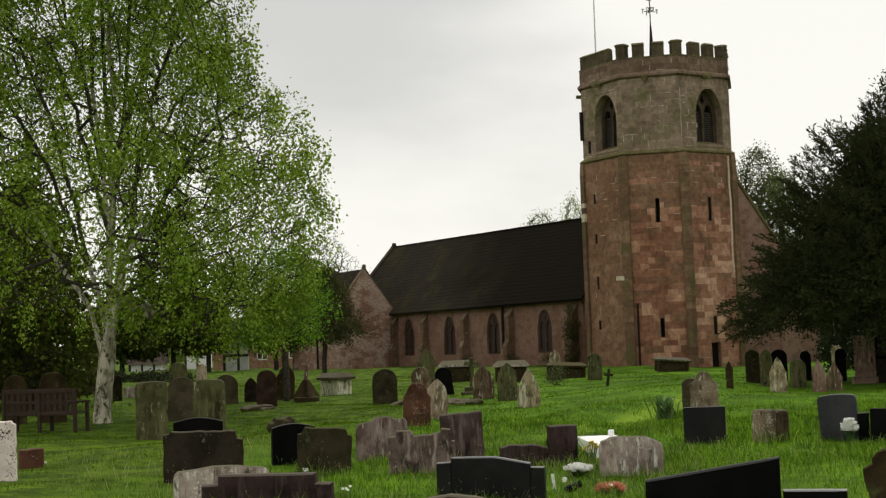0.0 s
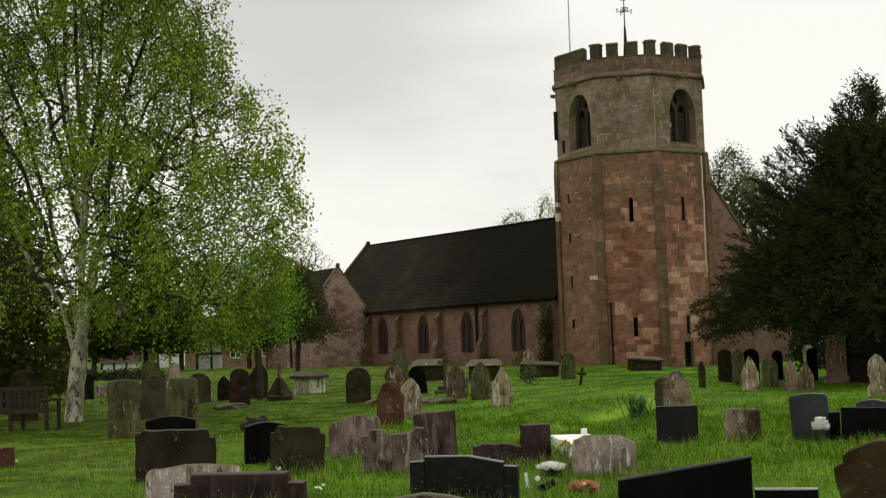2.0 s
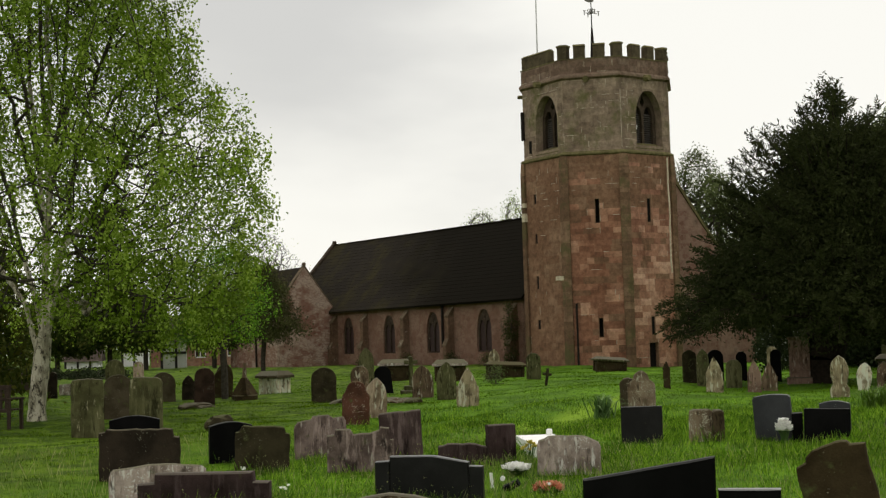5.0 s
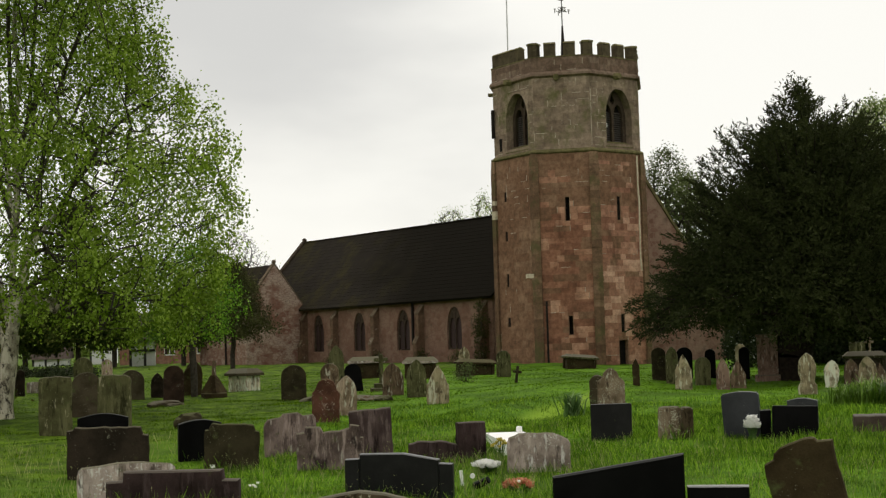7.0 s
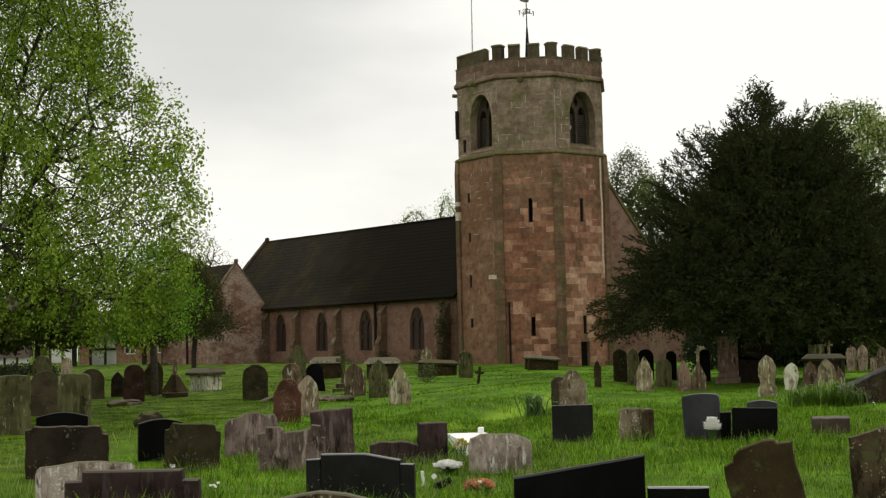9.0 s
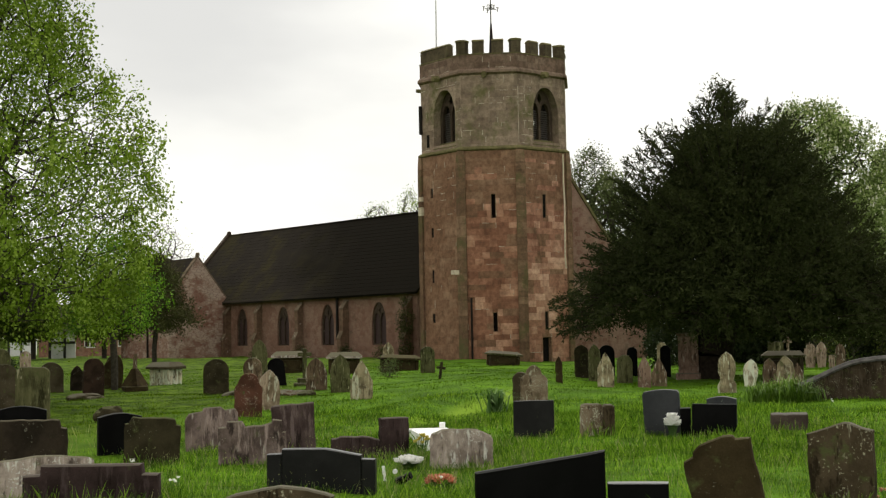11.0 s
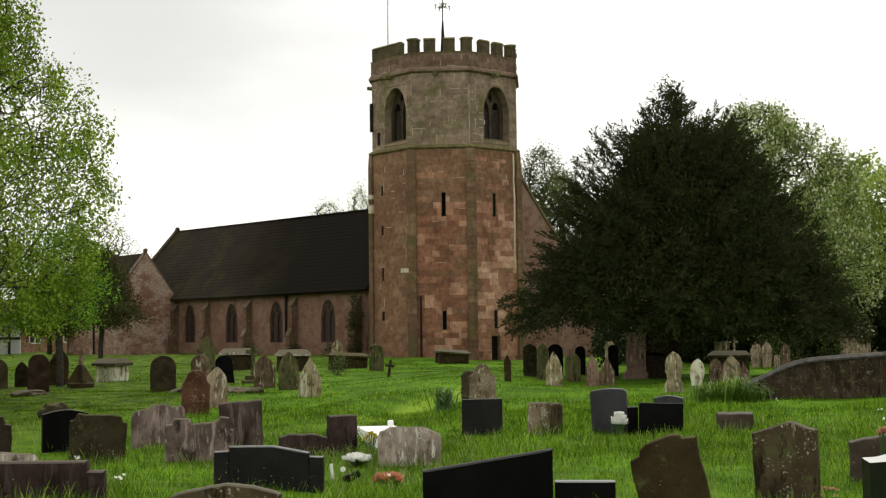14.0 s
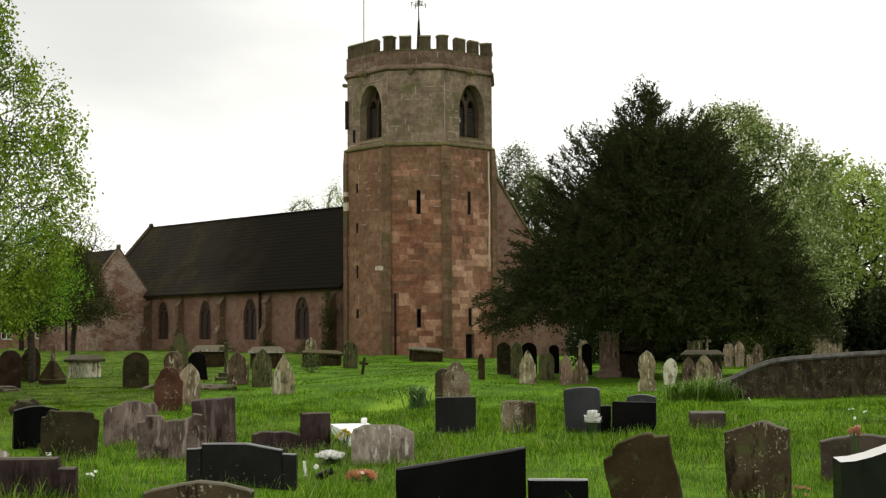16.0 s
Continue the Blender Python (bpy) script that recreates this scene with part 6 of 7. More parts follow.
def boughs(n, rnd, profile, z0, z1, length, rise, steps=6):
    """Rows of tips along boughs that reach out past the crown's outline."""
    pts = []
    for _ in range(n):
        z = rnd.uniform(z0, z1)
        a = rnd.uniform(0, 2 * math.pi)
        r = profile((z - z0) / (z1 - z0))
        L = length * rnd.uniform(0.5, 1.3)
        up = rise * rnd.uniform(0.3, 1.5)
        for k in range(steps):
            q = k / (steps - 1) - 0.45
            pts.append((math.cos(a) * (r + L * q), math.sin(a) * (r + L * q), z + up * L * q - 0.25 * L * max(0, q) ** 2))
    return np.array(pts) + rnd.normal(0, 0.06, (len(pts), 3))


def curve_of(*pairs):
    px, pr = zip(*pairs)
    return lambda q: float(np.interp(q, px, pr))


# the birch, with several pale stems rising from a low fork
rnd = np.random.default_rng(11)
birch_crown = in_shape(3900, rnd, curve_of((0, 4.8), (0.055, 5.5), (0.126, 5.95), (0.2, 6.05), (0.24, 6.0), (0.29, 5.35), (0.35, 4.8), (0.395, 4.42), (0.49, 4.2), (0.57, 4.05), (0.7, 3.75), (0.85, 2.9), (1, 0.7)), 2.75, 17.0, hollow=0.3, lump=0.05)
birch_tips = np.concatenate((
    clumpy(birch_crown[birch_crown[:, 2] > 7.0], 12, 1.1, -0.95),
    birch_crown[birch_crown[:, 2] <= 7.0],
    in_shape(130, rnd, curve_of((0, 1.2), (0.5, 1.9), (1, 1.0)), 2.1, 4.2, cx=3.4, cy=0.3, lump=0.1),
    in_shape(170, rnd, curve_of((0, 0.7), (0.5, 1.0), (1, 0.6)), 2.5, 5.4, cx=1.35, cy=1.0, hollow=0.1, lump=0.1),
))
# the lower crown is open round the stems
low = (birch_tips[:, 2] < 6.4) & (np.abs(birch_tips[:, 0] - 0.35) < 1.7)
side = (birch_tips[:, 2] < 5.8) & (birch_tips[:, 0] < -1.0)
front = (birch_tips[:, 2] < 8.2) & (np.abs(birch_tips[:, 0] - 0.3) < 1.5) & (birch_tips[:, 1] < 0.3)
gap = (birch_tips[:, 2] > 3.0) & (birch_tips[:, 2] < 5.6) & (birch_tips[:, 0] > 2.0) & (birch_tips[:, 0] < 4.6)
keep = np.ones(len(birch_tips), bool)
for where, share in ((low, 0.1), (side, 0.8), (front, 0.6), (gap, 0.42)):
    keep &= ~(where & (rnd.uniform(size=len(where)) < share))
birch_tips = birch_tips[keep]
birch = thing("birch_tree", pose(-14.45, 31.9, gz(-14.45, 31.9) - 0.05), "tall silver birch with pale stems and fresh green leaves", "tree")
rstem = np.random.default_rng(13)
base_nodes = [np.array(p) for p in ((0, 0, -0.1), (0.0, 0, 0.35), (0.06, 0, 0.9), (0.13, 0.02, 1.5), (0.2, 0, 2.1))]
base_parent = [-1, 0, 1, 2, 3]
# each stem: where its top stands, and the node from which it forks
for dx, dy, top, last in ((-0.5, 0.2, 14.0, 4), (0.15, -0.2, 16.0, 4), (0.8, 0.3, 14.6, 4), (1.7, -0.2, 10.4, 4), (-1.6, -0.3, 9.6, 4), (-2.7, 0.1, 7.6, 3), (2.9, 0.4, 8.2, 33), (0.3, 1.6, 9.8, 15), (-0.4, -1.6, 9.2, 6), (1.2, 0.6, 11.2, 25), (2.2, 0.7, 9.6, 35), (-1.0, 0.5, 10.6, 7), (0.5, -0.9, 14.8, 16), (-2.1, -0.6, 8.8, 42), (2.4, -0.8, 7.4, 32)):
    start = base_nodes[last]
    goal = np.array((0.2 + 1.3 * dx, 1.2 * dy, top))
    bend = rstem.normal(0, 0.11, 3)
    for s in range(1, 10):
        a = s / 9
        p = start + (goal - start) * np.array((a ** 1.25, a ** 1.25, a)) + bend * math.sin(2.2 * math.pi * a) + rstem.normal(0, 0.045, 3)
        base_nodes.append(p)
        base_parent.append(last)
        last = len(base_nodes) - 1


def skeleton_from(nodes0, parent0, tips, rnd, sway=0.1):
    nodes, parent = list(nodes0), list(parent0)
    arr0 = np.asarray(nodes)
    order = np.argsort(np.min(np.linalg.norm(tips[:, None] - arr0[None], axis=2), axis=1))
    for i in order:
        p = tips[i]
        arr = np.asarray(nodes)
        cost = np.linalg.norm(arr - p, axis=1) + 0.6 * np.maximum(0, arr[:, 2] - p[2] + 0.3)
        k = int(np.argmin(cost))
        q, last = nodes[k], k
        length = np.linalg.norm(p - q)
        steps = max(1, int(length / 0.6))
        for s in range(1, steps + 1):
            a = s / steps
            w = q + (p - q) * a
            if s < steps:
                w = w + rnd.normal(0, sway * min(1, length / 2), 3)
                w[2] += 0.14 * length * math.sin(math.pi * a)
            nodes.append(w)
            parent.append(last)
            last = len(nodes) - 1
    nodes, parent = np.asarray(nodes), np.asarray(parent)
    load = np.ones(len(nodes))
    for i in range(len(nodes) - 1, 0, -1):
        load[parent[i]] += load[i]
    return nodes, parent, load


bn, bp, bl = skeleton_from(base_nodes, base_parent, birch_tips, rstem)
brad = np.maximum(0.008, 0.235 * (bl / bl[0]) ** 0.53)
brad[1:5] *= 0.92
brad[0] = 0.27
brad[5:] = np.where(brad[5:] > 0.05, 0.05 + (brad[5:] - 0.05) * 0.46, np.minimum(0.05, np.maximum(0.008, 1.45 * brad[5:])))
v, f = tubes(bn, bp, brad, 7)
thick = np.repeat((brad[1:] > 0.052), 7)
ob = new("trunk", fast_mesh("trunk", v, f[thick], BIRCH_BARK, True))
ob.parent = birch
tagged(ob, "pale peeling bark with dark patches")
ob = new("twig_mass", fast_mesh("twig_mass", v, f[~thick], BARK, True))
ob.parent = birch
tagged(ob, "dark fine twigs and branches", kind="stuff")
thin = bn[5:][bl[5:] <= 5]
# hanging twigs under the thin branches
hang = np.concatenate([thin + np.array((0, 0, -0.22 * k)) + rstem.normal(0, 0.1, thin.shape) for k in range(3)])
lv, lf = leaves(hang, 29, np.array((0.115, 0.115, 0.2)), 0.088, rstem, 0.8, 0.66)
ob = new("crown", fast_mesh("crown", lv, lf, BIRCH_LEAF))
ob.parent = birch
tagged(ob, "crown of small fresh green leaves", kind="stuff")

# the great yew, dark and dense down to head height, with spiky boughs round its head
YEW_Z = (1.2, 1.6, 2.6, 3.7, 4.9, 6.5, 7.7, 8.2, 8.5, 8.8, 9.1, 9.4)
YEW_FAR = (5.3, 5.6, 5.6, 4.8, 4.05, 3.45, 2.65, 1.7, 1.15, 0.85, 0.65, 0.4)
YEW_NEAR = (5.35, 5.3, 5.05, 4.6, 3.9, 2.85, 2.15, 1.9, 1.3, -0.1, -0.15, -0.2)


def yew_reach(z, a):
    """How far the yew's crown reaches from the trunk at height z, in the direction a; it leans to one side."""
    c = (1 + math.cos(a)) / 2
    return float(np.interp(z, YEW_Z, YEW_NEAR)) * c + float(np.interp(z, YEW_Z, YEW_FAR)) * (1 - c)


def fronds(base, way, length, n, rnd, leaf, aspect=0.3):
    """Feathery sprays: rows of narrow leaves on both sides of each short axis."""
    side = np.cross(way, np.array((0, 0, 1.0)) + rnd.normal(0, 0.5, way.shape))
    side /= np.linalg.norm(side, axis=1, keepdims=True) + 1e-9
    s = np.linspace(0.05, 1, n)
    root = base[:, None] + way[:, None] * (length[:, None] * s[None])[:, :, None]
    sign = np.where(np.arange(n) % 2, 1.0, -1.0)
    d = way[:, None] * 0.75 + side[:, None] * (sign * (1 - 0.8 * s ** 2))[None, :, None] + rnd.normal(0, 0.25, root.shape)
    d = (d / np.linalg.norm(d, axis=2, keepdims=True)).reshape(-1, 3)
    root = root.reshape(-1, 3)
    sz = leaf * rnd.uniform(0.7, 1.3, (len(root), 1))
    w = np.cross(d, rnd.normal(0, 1, d.shape))
    w /= np.linalg.norm(w, axis=1, keepdims=True) + 1e-9
    v = np.stack((root, root + d * sz * 0.5 + w * sz * aspect * 0.5, root + d * sz, root + d * sz * 0.5 - w * sz * aspect * 0.5), 1).reshape(-1, 3)
    return v, np.arange(len(v)).reshape(-1, 4)


rnd = np.random.default_rng(21)
yew_tips = []
while len(yew_tips) < 2500:
    z, a = rnd.uniform(1.5, 7.9), rnd.uniform(0, 2 * math.pi)
    r = yew_reach(z, a)
    if z < 1.95 and -4.5 < r * math.cos(a) * 0.8 < -2.2:
        continue
    if rnd.uniform() * 5.8 < r:
        k = (0.58 if z > 6.0 and math.cos(a) < 0.1 else 0.76 if z > 4.4 and math.cos(a) < -0.2 else 0.8 if z > 5.5 else 0.88) * math.sqrt(rnd.uniform(0.02, 1)) * (1 + 0.06 * math.sin(4 * a + 1.3 * z))
        yew_tips.append((r * k * math.cos(a), r * k * math.sin(a), z))
yew_tips = np.array(yew_tips + [(-0.35 + 0.1 * math.sin(3 * k), 0, 8.3 + 0.12 * k) for k in range(9)])
bough_base, bough_way = [], []
while len(bough_base) < 560:
    z, a = rnd.uniform(1.5, 9.2), rnd.uniform(0, 2 * math.pi)
    r = yew_reach(z, a)
    if rnd.uniform() * 5.0 > r + 1.2 or (z > 4.4 and math.cos(a) < 0 and rnd.uniform() < 0.25):
        continue
    up = float(np.interp(z, (1.5, 2.6, 4.0, 7.0, 9.2), (-0.5, -0.05, 0.55, 0.9, 2.2))) + rnd.normal(0, 0.2)
    way = np.array((math.cos(a), math.sin(a), up))
    way /= np.linalg.norm(way)
    length = rnd.uniform(0.7, 1.5)
    # every bough ends near the crown's outline
    tip = np.array((r * math.cos(a), r * math.sin(a), z)) + way * rnd.normal(0, 0.13)
    if tip[2] < 1.85 and -4.4 < tip[0] < -2.2:
        continue
    bough_base.append(tip - way * length)
    bough_way.append(way * length)
bough_base, bough_way = np.array(bough_base), np.array(bough_way)


def yew_sprays(t, nodes, load, rnd):
    n = len(bough_base)
    at = np.linspace(0.15, 1.0, 9)
    base = (bough_base[:, None] + bough_way[:, None] * at[None, :, None]).reshape(-1, 3)
    way = np.repeat(bough_way / np.linalg.norm(bough_way, axis=1, keepdims=True), 9, axis=0) + rnd.normal(0, 0.42, (9 * n, 3))
    way /= np.linalg.norm(way, axis=1, keepdims=True)
    v, f = fronds(base, way, np.tile(0.5 - 0.28 * at, n) * rnd.uniform(0.7, 1.25, 9 * n), 15, rnd, 0.12)
    ob = new("sprays", fast_mesh("sprays", v, f, YEW_LEAF))
    ob.parent = t
    tagged(ob, "feathery dark needle sprays", kind="stuff")
    bm = bmesh.new()
    for p, w in zip(bough_base, bough_way):
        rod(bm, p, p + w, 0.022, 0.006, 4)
    tagged(part("bough", bm, SHADED_YEW_BARK, t), "thin outer boughs", kind="stuff")


yew = tree("yew_tree", 6.8, 43.1, "large spreading dark yew tree", [(-0.85, 0, -0.1), (-0.8, 0, 0.8), (-0.6, 0.1, 1.7), (-0.2, 0, 3.0), (0, 0, 5.0), (-0.3, 0, 7.3)], yew_tips, YEW_LEAF, SHADED_YEW_BARK, 0.68, 100, 0.21, 0.14, 22, 0.1, 0.72, aspect=0.34, extra=yew_sprays)

# small dark yew by the chapel, with uneven drooping boughs
rnd = np.random.default_rng(23)
tree("small_yew_tree", -22.4, 82.0, "small dark evergreen tree in front of the chapel", [(0, 0, -0.1), (0, 0, 0.9), (0.1, 0, 1.8), (0, 0, 3.5)],
     np.concatenate((in_shape(420, rnd, curve_of((0, 1.6), (0.3, 2.1), (0.6, 1.7), (1, 0.6)), 2.0, 6.5, hollow=0.1, lump=0.2),
                     boughs(60, rnd, curve_of((0, 1.6), (0.3, 1.8), (1, 0.4)), 2.2, 5.8, 1.5, -0.45, 5),
                     in_shape(110, rnd, curve_of((0, 0.8), (0.5, 1.2), (1, 0.6)), 1.8, 4.4, cx=-1.6, hollow=0.1, lump=0.15))), OLIVE_LEAF, BARK, 0.16, 62, 0.22, 0.12, 24, 0.4)

# conifers and hedge at the edge of the churchyard
for k, (x, y, h, r) in enumerate(((-20.9, 40.5, 7.2, 2.3), (-24.0, 42.5, 6.4, 2.4))):
    rnd = np.random.default_rng(31 + k)
    tree("conifer_tree", x, y, "dense olive-green conifer reaching to the ground", [(0, 0, -0.1), (0, 0, 2), (0, 0, 4), (0, 0, h - 0.5)],
         in_shape(700, rnd, curve_of((0, r), (0.5, r * 0.9), (0.85, r * 0.5), (1, 0.15)), 0.5, h, hollow=0.35, lump=0.12), CONIFER_LEAF, BARK, 0.25, 22, 0.25, 0.2, 33 + k, 0.5)
for k, (x, y, r, h) in enumerate(((-27.0, 52.0, 2.6, 3.4), (-33.0, 60.0, 3.2, 4.2), (-37.5, 68.0, 3.0, 3.6), (-44.0, 77.0, 3.4, 4.6), (-35.0, 50.0, 3.2, 4.6))):
    rnd = np.random.default_rng(41 + k)
    tree("hedge_bush", x, y, "dark green overgrown hedge bush", [(0, 0, -0.1), (0, 0, 0.8), (0, 0, 1.6)],
         in_shape(330, rnd, curve_of((0, r * 0.9), (0.5, r), (0.85, r * 0.7), (1, r * 0.2)), 0.2, h, hollow=0.4), HEDGE_LEAF, BARK, 0.12, 22, 0.3, 0.24, 47 + k, 0.2)

# bright young tree behind the birch
rnd = np.random.default_rng(61)
tree("lime_tree", -12.8, 42.2, "young bright green lime tree", [(0, 0, -0.1), (0, 0, 0.8), (-0.05, 0, 1.6), (-0.1, 0, 3.0)],
     in_shape(470, rnd, curve_of((0, 1.2), (0.3, 1.7), (0.7, 1.5), (1, 0.4)), 2.0, 4.9, hollow=0.2, cx=-0.2), LIME_LEAF, BARK, 0.12, 34, 0.2, 0.085, 62, 0.5)

# trees beyond the church
def broad_tree(x, y, h, r, seed, mat, name, label, n=600, per=22, size=0.3, low=0.25, extra=None, spread=0.33, thin=0.02):
    rnd = np.random.default_rng(seed)
    return tree(name, x, y, label, [(0, 0, -0.1), (0, 0, h * 0.15), (0.1, 0, h * 0.3), (0.1, 0.1, h * 0.5), (0, 0, h * 0.75)],
                in_shape(n, rnd, curve_of((0, r * 0.6), (0.3, r), (0.65, r * 0.85), (0.9, r * 0.45), (1, r * 0.15)), h * low, h, hollow=0.45), mat, BARK, h * (0.028 if thin > 0.015 else 0.018), int(per * 1.9), spread, size * 0.66, seed + 1, 0.2, extra=extra, min_r=thin)


def candles(t, nodes, load, rnd):
    tip = nodes[load <= 1]
    tip = tip[rnd.uniform(size=len(tip)) < 0.9]
    bm_v, bm_f = [], []
    for c in np.repeat(tip, 9, axis=0):
        c = c + rnd.normal(0, 0.3, 3)
        b = len(bm_v)
        for k in range(4):
            a = math.pi / 2 * k
            bm_v.append((c[0] + 0.045 * math.cos(a), c[1] + 0.045 * math.sin(a), c[2]))
        bm_v.append((c[0] + rnd.normal(0, 0.03), c[1], c[2] + rnd.uniform(0.08, 0.17)))
        bm_f += [(b, b + 1, b + 4), (b + 1, b + 2, b + 4), (b + 2, b + 3, b + 4), (b + 3, b, b + 4)]
    ob = new("blossom", fast_mesh("blossom", bm_v, bm_f, CANDLE))
    ob.parent = t
    tagged(ob, "upright white blossom candles", kind="stuff")


broad_tree(13.15, 60.5, 11.35, 4.8, 71, CHESTNUT_LEAF, "chestnut_tree", "horse chestnut in leaf with white blossom candles", 1000, 52, 0.21, 0.12, candles, 0.22)
rnd = np.random.default_rng(73)
oak_tips = clumpy(in_shape(1250, rnd, curve_of((0, 3.2), (0.3, 5.0), (0.6, 4.9), (0.85, 3.3), (1, 1.2)), 2.2, 10.1, hollow=0.35), 74, 1.5, -0.7)
tree("oak_tree", 20.9, 70.0, "spreading oak with open light green crown and dark limbs",
     [(0.5, 0, -0.1), (0.45, 0, 1.6), (0.6, 0, 3.0), (0.2, 0.1, 4.6), (0.6, 0, 6.4), (0.4, 0, 8.0)], oak_tips, OAK_LEAF, BARK, 0.36, 50, 0.26, 0.2, 75, 0.2, power=0.6, min_r=0.022)
broad_tree(21.0, 84.0, 10.0, 5.0, 75, CHESTNUT_LEAF, "oak_tree", "rounded green tree in leaf", 600, 22, 0.4, 0.05, spread=0.24)
broad_tree(7.6, 110.0, 14.3, 4.2, 77, FAR_LEAF, "oak_tree", "oak with open spring crown behind the church", 620, 18, 0.36, 0.1)
broad_tree(6.3, 114.0, 17.0, 3.1, 78, FAR_LEAF, "ash_tree", "twiggy half-bare tree behind the church tower", 1300, 9, 0.24, 0.35, thin=0.013)
broad_tree(17.0, 118.0, 14.0, 6.0, 79, FAR_LEAF, "oak_tree", "oak in light leaf behind the church", 420, 16, 0.34, 0.2)
broad_tree(-13.1, 126.0, 13.6, 3.2, 81, OAK_LEAF, "ash_tree", "sparse spring tree showing over the nave roof", 2400, 2, 0.18, 0.4, thin=0.017)
broad_tree(-10.2, 128.0, 14.9, 1.9, 83, OAK_LEAF, "ash_tree", "sparse spring tree showing over the nave roof", 800, 4, 0.22, 0.4, thin=0.015)
broad_tree(-26.7, 100.0, 10.1, 2.8, 85, OAK_LEAF, "ash_tree", "almost bare small tree by the chapel roof", 1700, 1, 0.14, 0.3, thin=0.012)
for k, (x, y, h, r) in enumerate(((32, 78, 12, 5.5), (40, 95, 14, 7), (30, 110, 13, 6), (-44, 74, 9, 5), (-48, 58, 9, 5), (-60, 110, 13, 7), (-50, 135, 6, 5), (-30, 150, 11, 6), (50, 70, 13, 7))):
    broad_tree(x, y, h, r, 90 + 2 * k, CHESTNUT_LEAF if k % 2 else OAK_LEAF, "oak_tree", "broad leafy tree at the edge of the churchyard", 320, 12, 0.62, 0.08, spread=0.26)

# dark trees before the far houses, whose boughs clear the ground
for k, (x, y, r) in enumerate(((-38.2, 97.0, 3.0), (-42.3, 97.0, 3.0), (-35.6, 97.5, 1.7), (-30.8, 99.0, 2.0))):
    rnd = np.random.default_rng(150 + k)
    tree("dark_tree", x, y, "dark leafy tree before far houses", [(0, 0, -0.1), (0, 0, 0.8), (0, 0, 1.8), (0.1, 0, 3.4)],
         in_shape(420, rnd, curve_of((0, r * 0.8), (0.3, r), (0.7, r * 0.8), (1, r * 0.2)), 1.85 - 0.35 * (k == 1), 5.6, hollow=0.2), HEDGE_LEAF, BARK, 0.2, 44, 0.26, 0.3, 160 + k, 0.2)

# ---- houses beyond the churchyard ----
def house(x, y, yaw, w, d, eave, ridge, wall, roof_mat, label, timber=False, windows=(), sunk=0.1):
    t = thing("house", pose(x, y, gz(x, y) - sunk, 0, 0, yaw), label, "house")
    part("wall", one_box((-w / 2, 0, 0), (w / 2, d, eave)), wall, t)
    g = bmesh.new()
    prism(g, [(-w / 2 - 0.3, -0.35, eave - 0.1), (-w / 2 - 0.3, d / 2, ridge), (-w / 2 - 0.3, d + 0.35, eave - 0.1)], (w + 0.6, 0, 0))
    part("roof", g, roof_mat, t, "pitched tiled roof")
    for wx, wz, ww, wh in windows:
        win = part("window", one_box((wx - ww / 2, -0.04, wz), (wx + ww / 2, 0.02, wz + wh)), WHITEWASH, t, "white framed window")
        for sx in (-1, 1):
            part("pane", one_box((wx + sx * ww / 4 - ww * 0.19, -0.06, wz + 0.1), (wx + sx * ww / 4 + ww * 0.19, -0.045, wz + wh - 0.1)), GLASS, win)
    if timber:
        for k in range(int(w / 1.1) + 1):
            part("timber_post", one_box((-w / 2 + k * 1.1, -0.05, 0), (-w / 2 + k * 1.1 + 0.2, 0.0, eave)), TIMBER, t)
        part("timber_rail", one_box((-w / 2, -0.07, eave * 0.52), (w / 2, -0.05, eave * 0.52 + 0.2)), TIMBER, t)
    part("chimney", one_box((w * 0.3, d / 2 - 0.4, ridge - 0.6), (w * 0.3 + 0.8, d / 2 + 0.4, ridge + 1.2)), BRICK, t)
    return t


house(-36.0, 113.0, 18, 9.0, 6.0, 2.3, 4.6, BRICK, TILE, "red brick cottage with brown tiled roof", windows=((-0.35, 0.85, 0.9, 0.8), (2.4, 0.9, 0.9, 0.9), (-3.2, 0.9, 0.9, 0.9)))
house(-46.4, 124.0, 18, 2.4, 6.0, 2.6, 5.0, WHITEWASH, TILE, "white rendered house with black timbers", True)
house(-49.6, 119.0, 18, 3.0, 6.0, 2.2, 4.2, WHITEWASH, TILE, "white rendered low house beyond the bank", True, sunk=1.45)
house(-35.2, 102.6, 18, 2.0, 3.0, 2.3, 3.4, WHITEWASH, TILE, "small white cottage wing with black timbers", True)

